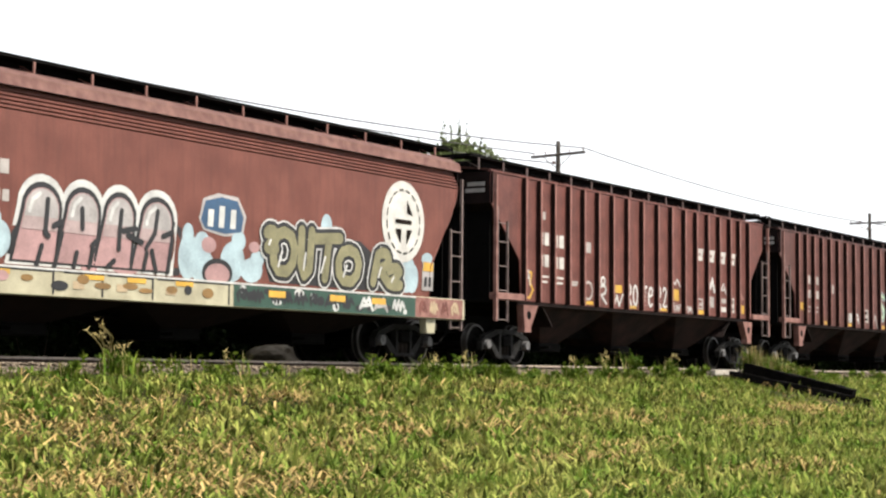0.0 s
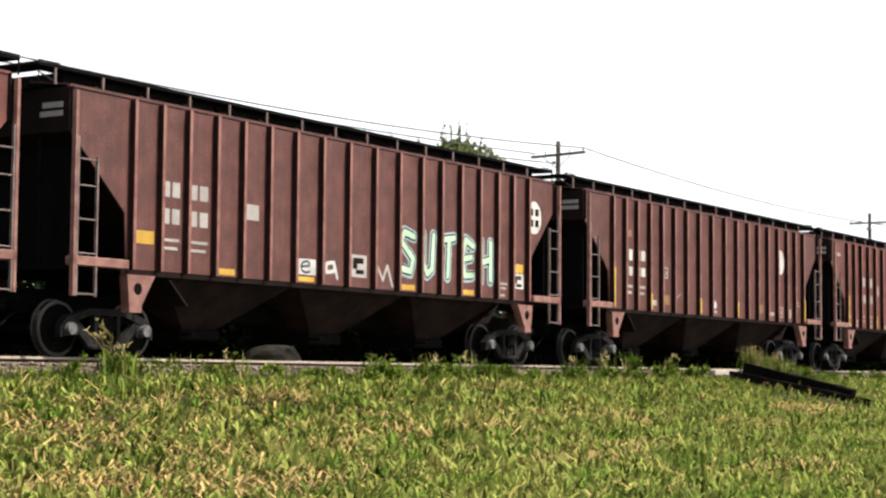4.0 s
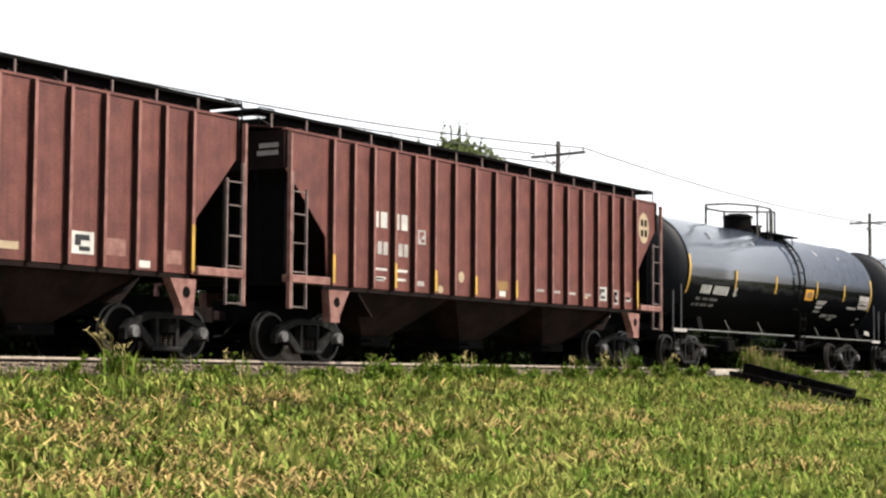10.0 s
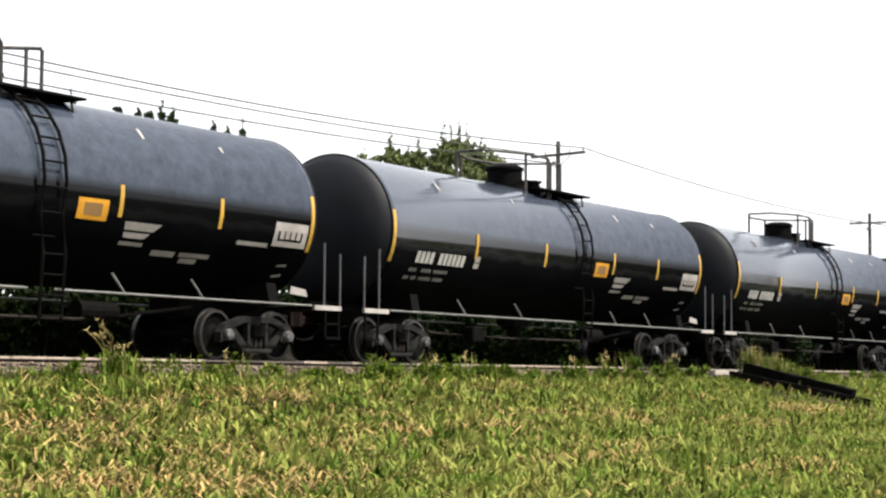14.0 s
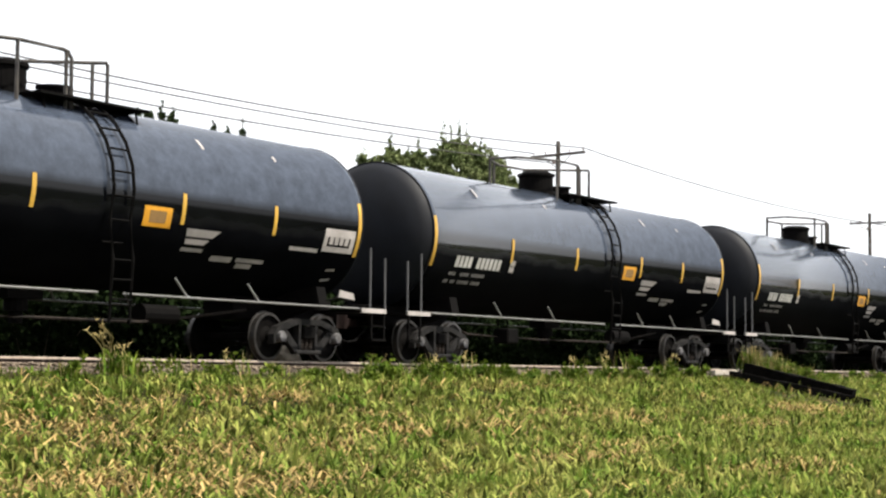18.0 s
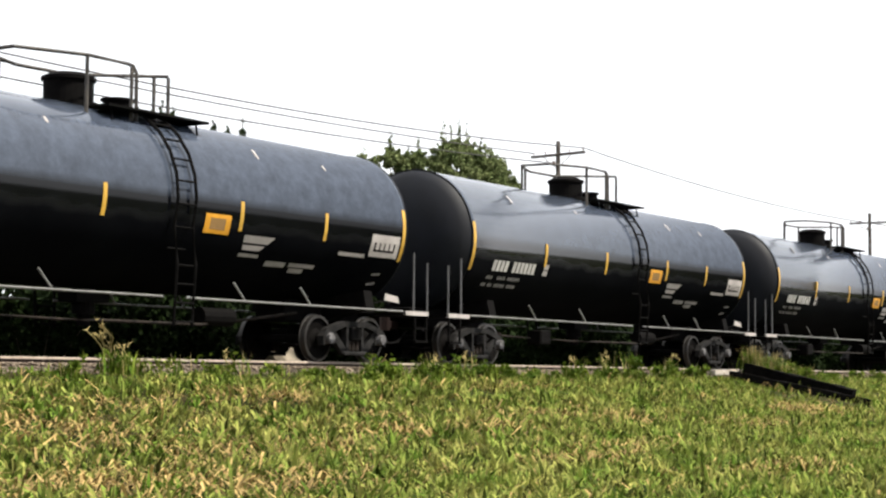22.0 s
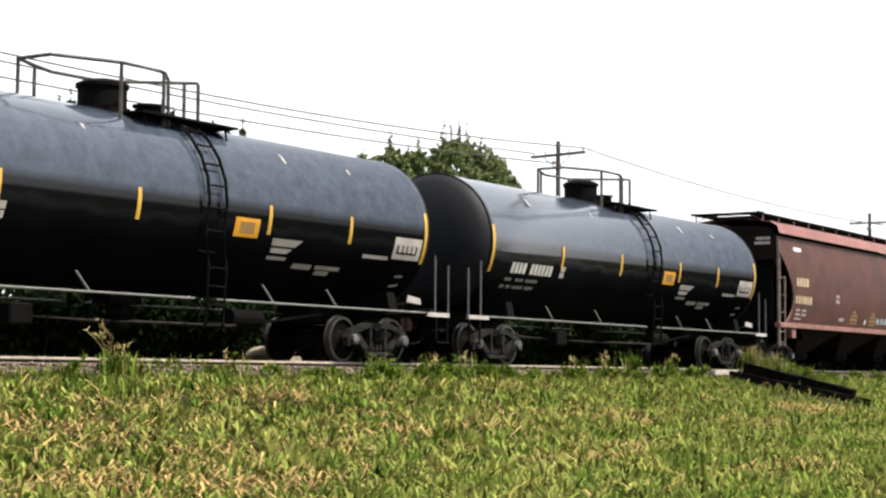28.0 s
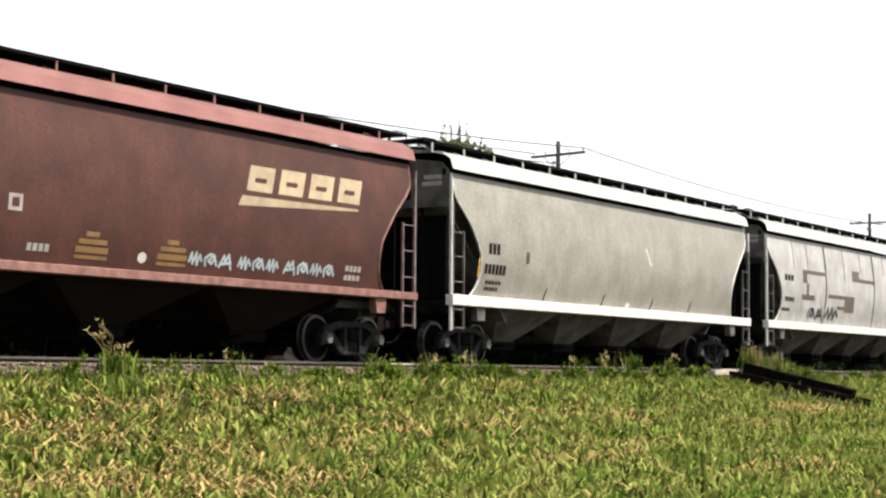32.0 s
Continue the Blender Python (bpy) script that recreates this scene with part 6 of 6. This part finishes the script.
for x, z0, z1 in ((1.53, 1.50, 2.05), (3.68, 1.50, 2.0), (5.18, 1.50, 1.95), (6.84, 1.50, 1.9), (8.64, 1.50, 1.9), (14.9, 1.50, 2.2)):
    strip(cF, x, z0, z1)
foot_marks(cF, 8, 0.2)


# ---- tank cars
def tank_side(z):
    d = z - TANK_Z
    return math.sqrt(max(TANK_R * TANK_R - d * d, 0.01))


def tmark(name, polys, material, up=0.006, label=""):
    """One marking of the tank, shared by all the cars."""
    if name in APART and len(polys) > 1:
        for p in polys:
            tmark(name, [p], material, up, label)
        return
    first = None
    for t in tanks:
        if first is None:
            first = stain(name, polys, material, t, tank_side, up, label)
        else:
            again(first, t)


def glyph_bars(x0, x1, z0, z1, n, gap=()):
    """A row of plain bars, one for each character."""
    w = (x1 - x0) / n
    return [rect(x0 + k * w, x0 + (k + 0.76) * w, z0, z1) for k in range(n) if k not in gap]


O = C0
tmark("car_mark", glyph_bars(-8.37 + O, -6.42 + O, 2.08, 2.32, 11, (4,)), WHITE)
tmark("small_print", glyph_bars(-8.46 + O, -6.96 + O, 1.90, 1.97, 16, (3, 4, 9)) + glyph_bars(-8.52 + O, -7.0 + O, 1.74, 1.81, 16, (2, 5, 11)), DULL_WHITE)
tmark("inspection_box", [rect(-6.05 + O, -5.84 + O, 2.08, 2.34)], DULL_WHITE)
tmark("owner_panel", [[(0.86 + O, 1.98), (1.36 + O, 1.98), (1.72 + O, 2.24), (0.80 + O, 2.24)], rect(0.82 + O, 1.40 + O, 1.86, 1.92)], DULL_WHITE)
tmark("small_print", [rect(1.70 + O, 2.30 + O, 1.74, 1.83), rect(2.42 + O, 3.22 + O, 1.76, 1.83), rect(2.5 + O, 2.95 + O, 1.66, 1.74)], DULL_WHITE)
tmark("data_panel", [rect(4.78 + O, 5.78 + O, 2.38, 2.54), rect(4.78 + O, 4.90 + O, 2.14, 2.38), rect(5.64 + O, 5.78 + O, 2.14, 2.38)] + glyph_bars(4.96 + O, 5.62 + O, 2.24, 2.40, 4) + [rect(4.78 + O, 5.78 + O, 2.10, 2.20)], DULL_WHITE, 0.007)
tmark("small_print", [rect(3.78 + O, 4.66 + O, 2.06, 2.13)], DULL_WHITE)
tmark("stencil", [[(5.30 + O, 1.55), (5.55 + O, 1.58), (5.50 + O, 1.80), (5.22 + O, 1.78)]], DULL_WHITE)
tmark("hazard_mark", [rect(1.50, 1.92, 2.27, 2.47)], GOLD, 0.010)
# short pale streaks high on the shell
def shell_streaks():
    for k, x in enumerate((-5.4, -2.2, 3.2, 5.3)):
        first = None
        for t in tanks:
            if first is None:
                first = on_tank(x - 0.03, x + 0.03, 3.70, 3.88 if k % 2 == 0 else 3.80, "paint_streak", DULL_WHITE, t, "pale paint streak", 0.005)
            else:
                again(first, t)


shell_streaks()


# ---- smooth-sided cars
BOW = np.polyfit([1.40, 1.7, 2.1, 2.6, 3.1, 3.6, 3.96], [1.42, 1.50, 1.57, 1.61, 1.60, 1.56, 1.505], 3)


def bowed(z):
    return float(np.polyval(BOW, z))


UPRIGHT = np.polyfit([1.36, 1.8, 2.6, 3.3, 3.72], [1.56, 1.585, 1.60, 1.60, 1.59], 3)


def upright(z):
    return float(np.polyval(UPRIGHT, z))


def big_emblem():
    """Four slanted blocks on a long wedge."""
    car = big_brown
    for k in range(4):
        x = 10.84 + k * 0.93
        stain("emblem_letter", [rect(x, x + 0.74, 3.03 + 0.01 * k, 3.50 + 0.015 * k, 0.16)], TAN, car, bowed, 0.006, "tan slanted block of the emblem")
        stain("emblem_slot", [rect(x + 0.24, x + 0.58, 3.20 + 0.012 * k, 3.28 + 0.012 * k, 0.03)], BROWN, car, bowed, 0.010)
    stain("emblem_wedge", [[(10.60, 2.74), (12.4, 2.83), (14.35, 2.93), (14.32, 2.97), (12.5, 2.95), (10.72, 2.93)]], TAN, car, bowed, 0.006, "tan wedge under the emblem")
    stain("car_mark", glyph_bars(1.46, 2.55, 2.60, 2.86, 4) + glyph_bars(1.43, 2.91, 2.06, 2.30, 6), TAN, car, bowed, 0.006)
    stain("small_print", glyph_bars(1.57, 2.49, 1.82, 1.89, 7, (3,)) + glyph_bars(1.57, 2.49, 1.69, 1.76, 7, (3,)) + [rect(1.5, 2.1, 1.57, 1.61)], DULL_WHITE, car, bowed, 0.006)
    stain("stencil", [rect(1.36, 2.02, 3.68, 3.80)], WHITE, car, bowed, 0.006)
    lb = stain("inspection_box", [rect(5.11, 5.40, 2.20, 2.46)], DULL_WHITE, car, bowed, 0.006)
    stain("label_mark", [rect(5.18, 5.33, 2.26, 2.40)], BROWN, lb, bowed, 0.010)
    for x in (6.65, 8.60):
        stain("data_panel", [rect(x, x + 0.75, 1.66, 1.76), rect(x + 0.05, x + 0.70, 1.80, 1.88), rect(x + 0.2, x + 0.5, 1.92, 2.0), rect(x, x + 0.75, 1.56, 1.62)], GOLD, car, bowed, 0.006)
    stain("stencil", [disc(8.23, 1.66, 0.11, 0.09)], WHITE, car, bowed, 0.006)
    stain("stencil", glyph_bars(5.6, 6.1, 1.62, 1.74, 4), DULL_WHITE, car, bowed, 0.006)
    x = 9.42
    for k, g in enumerate("~@^~@~^@~@"):
        stain("scrawl", strokes(g, x, x + 0.33, 1.60, 1.84, 0.055), PALE_BLUE, car, bowed, 0.006, "pale blue spray-painted scrawl")
        stain("scrawl_core", strokes(g, x, x + 0.33, 1.61, 1.83, 0.014), WHITE_SPRAY, car, bowed, 0.011)
        x += 0.41 + (0.12 if k in (2, 5) else 0)
    stain("data_panel", glyph_bars(14.05, 14.6, 1.75, 1.86, 4) + glyph_bars(14.05, 14.6, 1.58, 1.68, 4), DULL_WHITE, car, bowed, 0.006)


big_emblem()

# cream car: worn stencils and short stains
stain("car_mark", glyph_bars(1.52, 2.05, 2.42, 2.66, 3) + glyph_bars(1.40, 2.35, 1.98, 2.20, 6), DARK_BROWN, cream_car, bowed, 0.006)
stain("small_print", glyph_bars(1.5, 2.2, 1.76, 1.84, 5) + glyph_bars(1.5, 2.1, 1.62, 1.70, 5), DARK_BROWN, cream_car, bowed, 0.006)
stain("stencil", [rect(3.2, 3.36, 2.30, 2.56)], GREY_HOPPER, cream_car, bowed, 0.006)
stain("reflective_strip", [rect(1.12, 1.19, 1.9, 2.3)], YELLOW, cream_car, bowed, 0.007)
for x in (4.2, 7.2, 10.0, 12.4):
    stain("rust_streak", [[(x, 1.48), (x + 0.07, 1.48), (x + 0.16, 1.78), (x + 0.12, 1.80)]], DARK_BROWN, cream_car, bowed, 0.006, "dark rusty streak")
stain("scratch", [[(9.75, 2.62), (9.9, 2.60), (9.55, 3.05), (9.5, 3.04)]], CREAM_SILL, cream_car, bowed, 0.006)
stain("stencil", [disc(8.7, 1.55, 0.12, 0.07)], WHITE, cream_car, bowed, 0.006)

# white car: brown angular shapes
DRAB = plain("drab_brown_paint", (0.078, 0.056, 0.040), 0.65)
for poly in (rect(2.95, 5.0, 3.02, 3.14), rect(2.95, 3.35, 2.72, 3.02), rect(3.30, 3.52, 2.34, 2.72), rect(2.90, 4.05, 2.20, 2.36),
             rect(5.30, 7.85, 2.34, 2.46), rect(6.9, 7.85, 1.94, 2.34), rect(6.2, 6.9, 2.0, 2.1), rect(7.62, 8.35, 2.98, 3.34), rect(8.35, 9.95, 2.98, 3.10)):
    stain("painted_shape", [poly], DRAB, white_car, bowed, 0.006, "brown angular painted stroke")
for x in (5.04, 9.86, 13.2):
    stain("seam", tall(x, x + 0.07, 1.45, 4.0), DARK_BROWN, white_car, bowed, 0.009, "dark vertical weld seam")
stain("scrawl", strokes("@", 3.6, 4.2, 1.60, 1.98, 0.07) + strokes("^", 4.3, 4.9, 1.60, 1.98, 0.08) + strokes("~", 5.2, 6.3, 1.60, 2.05, 0.10), INK, white_car, bowed, 0.013)
stain("car_mark", glyph_bars(1.4, 2.2, 2.74, 2.92, 3) + glyph_bars(1.5, 2.3, 2.1, 2.24, 4) + glyph_bars(1.3, 2.0, 1.8, 1.9, 5), DARK_BROWN, white_car, bowed, 0.006)
for k in range(9):
    x = 2.2 + 1.5 * k + 0.3 * math.sin(k * 5.1)
    stain("rust_streak", tall(x, x + 0.06, 3.1 + 0.3 * math.sin(k * 3.3), 4.0), GREY_HOPPER, white_car, bowed, 0.004, "grey run-off streak")


# ---- the painted car
def painted_letter(g, x0, x1, z0, z1, w, layers, car=graf_car):
    for name, dw, material, up, lab in layers:
        stain(name, strokes(g, x0, x1, z0, z1, w + dw), material, car, upright, up, lab)


def arch(x0, x1, z0, z1, slant, grow=0.0):
    """A tall round-topped outline leaning to one side at its foot."""
    c, r = (x0 + x1) / 2, (x1 - x0) / 2 + grow
    hz = 0.34 + grow
    pts = [(c - r - slant, z0 - grow * 0.5), (c - r, z1 - 0.34)]
    pts += [(c - r * math.cos(3.14159 * i / 10), z1 - 0.34 + hz * math.sin(3.14159 * i / 10)) for i in range(1, 10)]
    return pts + [(c + r, z1 - 0.34), (c + r - slant * 0.3, z0 - grow * 0.5)]


def painted_car():
    car = graf_car
    spans = ((3.28, 4.02), (4.20, 4.90), (5.07, 5.73), (5.95, 6.68))
    stain("letter_ground", [[(2.95, 1.40), (6.95, 1.40), (6.95, 2.2), (6.5, 2.45), (3.4, 2.40), (3.0, 1.8)]], INK, car, upright, 0.003, "black spray ground behind the letters")
    for k, (a, b) in enumerate(spans):
        stain("letter_halo", [arch(a, b, 1.46, 2.66, 0.20, 0.15)], WHITE_SPRAY, car, upright, 0.005 + 0.0006 * k, "silver spray halo")
        stain("letter_edge", [arch(a, b, 1.46, 2.62, 0.20, 0.07)], INK, car, upright, 0.009 + 0.0006 * k, "black spray outline")
        stain("painted_letter", [arch(a, b, 1.46, 2.60, 0.20)], ROSE, car, upright, 0.013 + 0.0006 * k, "rose and silver spray-painted letter")
        m = (a + b) / 2
        stain("letter_fade", [arch(a + 0.01, b - 0.01, 1.94, 2.59, 0.07)], MAUVE, car, upright, 0.0150, "mauve fade across the letter")
        stain("letter_shine", [arch(a + 0.02, b - 0.02, 2.14, 2.58, 0.03)], SILVER, car, upright, 0.0165, "silver upper half of the letter")
        stain("letter_glint", ribbon([(a + 0.10, 2.22), (a + 0.16, 2.40), (m - 0.06, 2.50)], 0.07), WHITE_SPRAY, car, upright, 0.0185)
        gaps = ([[(3.76, 2.42), (3.73, 1.90), (3.80, 1.86)], [(4.07, 2.10), (3.90, 2.02)], [(3.58, 1.40), (3.67, 1.70)], [(4.09, 1.92), (3.97, 1.40)]],
                [[(4.52, 2.34), (4.54, 2.03)], [(4.93, 1.90), (4.78, 1.78)], [(4.39, 1.41), (4.44, 1.64)], [(4.74, 1.43), (4.80, 1.72)]],
                [[(5.43, 2.38), (5.40, 2.02), (5.40, 1.76)], [(5.78, 2.12), (5.48, 2.06)], [(5.60, 2.00), (5.95, 1.90)], [(5.16, 1.46), (5.30, 1.56)]],
                [[(6.31, 2.44), (6.26, 2.08), (6.06, 1.82)], [(6.70, 2.12), (6.46, 2.04)], [(6.20, 1.78), (6.33, 1.44)], [(6.70, 2.0), (6.62, 1.45)], [(6.02, 1.46), (6.08, 1.74)]])[k]
        for g in gaps:
            stain("letter_line", ribbon(g, 0.095), INK, car, upright, 0.023, "black spray line inside the letter")
    # blue clouds
    for cx, cz, rx, rz in ((2.75, 1.75, 0.28, 0.30), (2.6, 2.05, 0.22, 0.2), (7.15, 1.75, 0.26, 0.40), (7.5, 1.62, 0.34, 0.28), (8.35, 1.72, 0.34, 0.36), (8.9, 1.60, 0.32, 0.22), (7.12, 2.12, 0.15, 0.2), (7.5, 2.02, 0.2, 0.18), (8.5, 2.1, 0.2, 0.18), (9.05, 1.8, 0.2, 0.16),
                           (11.15, 2.56, 0.18, 0.24), (11.45, 2.46, 0.22, 0.12), (14.0, 1.80, 0.30, 0.38), (14.2, 1.72, 0.22, 0.30), (14.74, 2.14, 0.22, 0.14)):
        stain("paint_cloud", [disc(cx, cz, rx, rz, 22)], PALE_BLUE, car, upright, 0.0035 + 0.0004 * (int(cx * 7) % 9), "pale blue spray cloud")
    stain("letter_edge", [disc(7.95, 1.50, 0.42, 0.26, 20)], INK, car, upright, 0.0078, "black spray outline")
    for cx, cz, rx, rz in ((7.68, 1.98, 0.2, 0.14), (7.95, 1.48, 0.34, 0.19), (4.75, 1.44, 0.2, 0.1), (5.6, 1.44, 0.32, 0.08), (8.95, 2.02, 0.16, 0.1)):
        stain("paint_cloud", [disc(cx, cz, rx, rz, 18)], ROSE, car, upright, 0.0088, "rose spray spot")
    stain("letter_halo", [[(7.40, 2.42), (7.50, 2.78), (7.9, 2.90), (8.46, 2.87), (8.70, 2.55), (8.62, 2.22), (8.1, 2.15), (7.52, 2.23)]], SILVER, car, upright, 0.0046, "silver spray halo")
    stain("letter_block", [[(7.44, 2.40), (7.56, 2.74), (8.0, 2.84), (8.44, 2.80), (8.62, 2.52), (8.56, 2.26), (8.1, 2.2), (7.56, 2.26)]], BLUE, car, upright, 0.008, "blue painted block")
    for a, h in ((7.62, 2.60), (7.92, 2.68), (8.24, 2.64)):
        stain("block_bar", [rect(a, a + 0.15, 2.30, h, 0.02)], WHITE_SPRAY, car, upright, 0.012)
    # olive letters, tangled, on a black ground
    stain("letter_ground", [[(9.45, 1.42), (13.9, 1.40), (13.95, 1.75), (13.7, 2.25), (12.7, 2.15), (12.3, 2.35), (10.4, 2.40), (9.2, 2.3), (9.15, 2.0)]], INK, car, upright, 0.003, "black spray ground behind the letters")
    for k, (g, a, b, lo, hi, sl) in enumerate((("O", 9.42, 10.20, 1.62, 2.36, 0.0), ("Z", 9.25, 9.60, 2.0, 2.36, 0.0), ("U", 10.30, 10.72, 1.60, 2.42, 0.0), ("T", 10.72, 11.62, 1.58, 2.36, 0.1), ("O", 11.48, 12.30, 1.54, 2.16, 0.1), ("R", 12.72, 13.40, 1.58, 2.18, 0.0), ("Z", 13.25, 13.78, 1.52, 1.90, 0.0))):
        painted_letter(g, a, b, lo, hi, 0.215, (("letter_halo", 0.22, WHITE_SPRAY, 0.0165 + 0.0003 * k, "white spray edge"), ("letter_edge", 0.15, INK, 0.0195 + 0.0003 * k, "black spray outline"), ("painted_letter", 0.0, OLIVE, 0.0235 + 0.0003 * k, "olive spray-painted letter")))
        stain("letter_line", ribbon([(a + 0.30 * (b - a), lo + 0.1), (a + 0.42 * (b - a), (lo + hi) / 2)], 0.05), WHITE_SPRAY, car, upright, 0.029)
    stain("notice_plate", [rect(14.56, 14.98, 1.50, 2.10)], SILVER, car, upright, 0.012, "small pale notice plate")
    stain("notice_plate", [rect(14.58, 14.96, 1.90, 2.08)], YELLOW, car, upright, 0.016, "yellow notice plate")
    stain("notice_mark", [rect(14.64, 14.74, 1.58, 1.78), rect(14.80, 14.90, 1.58, 1.78)], INK, car, upright, 0.016)
    em = stain("emblem", [disc(13.80, 2.86, 0.78, 0.83, 40)], WHITE, car, upright, 0.014, "large round white emblem")
    for k in range(16):
        a, b = 6.28319 * k / 16, 6.28319 * (k + 0.66) / 16
        q = [(13.80 + rr * math.cos(t) * 0.94, 2.86 + rr * math.sin(t)) for t, rr in ((a, 0.67), (b, 0.67), (b, 0.63), (a, 0.63))]
        stain("emblem_mark", [q], GREY_HOPPER, em, upright, 0.021)
    stain("emblem_mark", [rect(13.50, 14.10, 2.82, 2.90), [(13.50, 2.70), (13.72, 2.70), (13.70, 2.40)], [(14.12, 2.70), (13.92, 2.70), (13.92, 2.40)], [(13.93, 3.30), (14.14, 3.00), (13.93, 3.04)]], DARK_BROWN, em, upright, 0.021)
    stain("car_mark", glyph_bars(2.0, 3.0, 2.74, 2.96, 4), DULL_WHITE, car, upright, 0.006)
    stain("car_mark", glyph_bars(1.9, 3.0, 2.32, 2.50, 6), DULL_WHITE, car, upright, 0.006)

    def sill_y(z):
        return 1.664
    r = random.Random(77)
    for a, b in ((2.0, 3.9), (4.05, 5.0), (5.05, 6.2), (6.25, 8.2)):
        for name, p, m in (("sill_outline", rect(a + 0.04, b - 0.04, 1.30, 1.34), INK), ("sill_outline", rect(b - 0.05, b - 0.01, 0.96, 1.34), INK)):
            stain(name, [p], m, car, sill_y, 0.003)
        stain("sill_patch", [rect(a + 0.5, a + 0.95, 1.22, 1.30)], YELLOW, car, sill_y, 0.004)
        stain("sill_patch", [rect(a + 0.25, a + 0.5, 1.06, 1.18)], TAN, car, sill_y, 0.004)
    stain("sill_paint", [rect(8.3, 14.2, 0.94, 1.345)], GREEN, car, sill_y, 0.002, "dark green overpainted sill")
    x = 8.4
    while x < 14.0:
        g = r.choice("~@^")
        w = r.uniform(0.25, 0.5)
        stain("sill_scrawl", strokes(g, x, x + w, 1.02, 1.26, 0.07), r.choice([WHITE_SPRAY, INK, SILVER, INK, INK]), car, sill_y, 0.005, "spray-painted scrawl on the sill")
        x += w + r.uniform(0.06, 0.25)
    for k in range(16):
        a = 8.5 + k * 0.36 + r.uniform(-0.1, 0.1)
        stain("sill_patch", [disc(a, r.uniform(1.02, 1.25), r.uniform(0.06, 0.16), r.uniform(0.05, 0.10), 12)], r.choice([WHITE_SPRAY, INK, PALE_BLUE, INK]), car, sill_y, 0.0035, "spray blot on the sill")
    for a in (9.3, 11.2, 12.6):
        stain("sill_patch", [rect(a, a + 0.5, 1.14, 1.26)], YELLOW, car, sill_y, 0.0095, "yellow reflective patch")
    stain("sill_edge", [rect(2.0, 14.2, 1.325, 1.358)], WHITE_SPRAY, car, sill_y, 0.0085)
    for k in range(11):
        a = 2.3 + k * 0.54 + r.uniform(-0.12, 0.12)
        stain("sill_patch", [disc(a, r.uniform(1.04, 1.22), r.uniform(0.08, 0.20), r.uniform(0.04, 0.09), 14)], r.choice([GOLD, OLIVE, INK, ROSE, GOLD]), car, sill_y, 0.005, "spray blot on the sill")
    stain("sill_paint", [rect(14.2, 16.05, 0.94, 1.345)], PINK, car, sill_y, 0.002)
    for k, g in enumerate("@~^@"):
        stain("sill_scrawl", strokes(g, 14.35 + 0.42 * k, 14.62 + 0.42 * k, 1.0, 1.28, 0.06), TAN if k % 2 else RUST, car, sill_y, 0.005)


painted_car()


# ---------------------------------------------------------------- what moves
def rolled(t):
    """Metres rolled at t seconds, smooth between the rows."""
    ts, ss = [r[0] for r in ROLL], [r[1] for r in ROLL]
    return float(np.interp(t, ts, ss))


def motions():
    for car, u in CARS:
        walk(car, [(t, pose(u + s, 0, 0)) for t, s in ROLL])
    spins = [(f / FPS, math.degrees(rolled(f / FPS) / 0.457)) for f in range(0, 961, 2)]
    for car, u in CARS:
        for tr in car.children:
            if tr.name.split(".")[0] != "truck":
                continue
            for w in tr.children:
                if w.name.split(".")[0] == "wheelset":
                    p = w.matrix_basis.translation.copy()
                    walk(w, [(t, pose(p.x, p.y, p.z, 0, a, 0)) for t, a in spins])


motions()
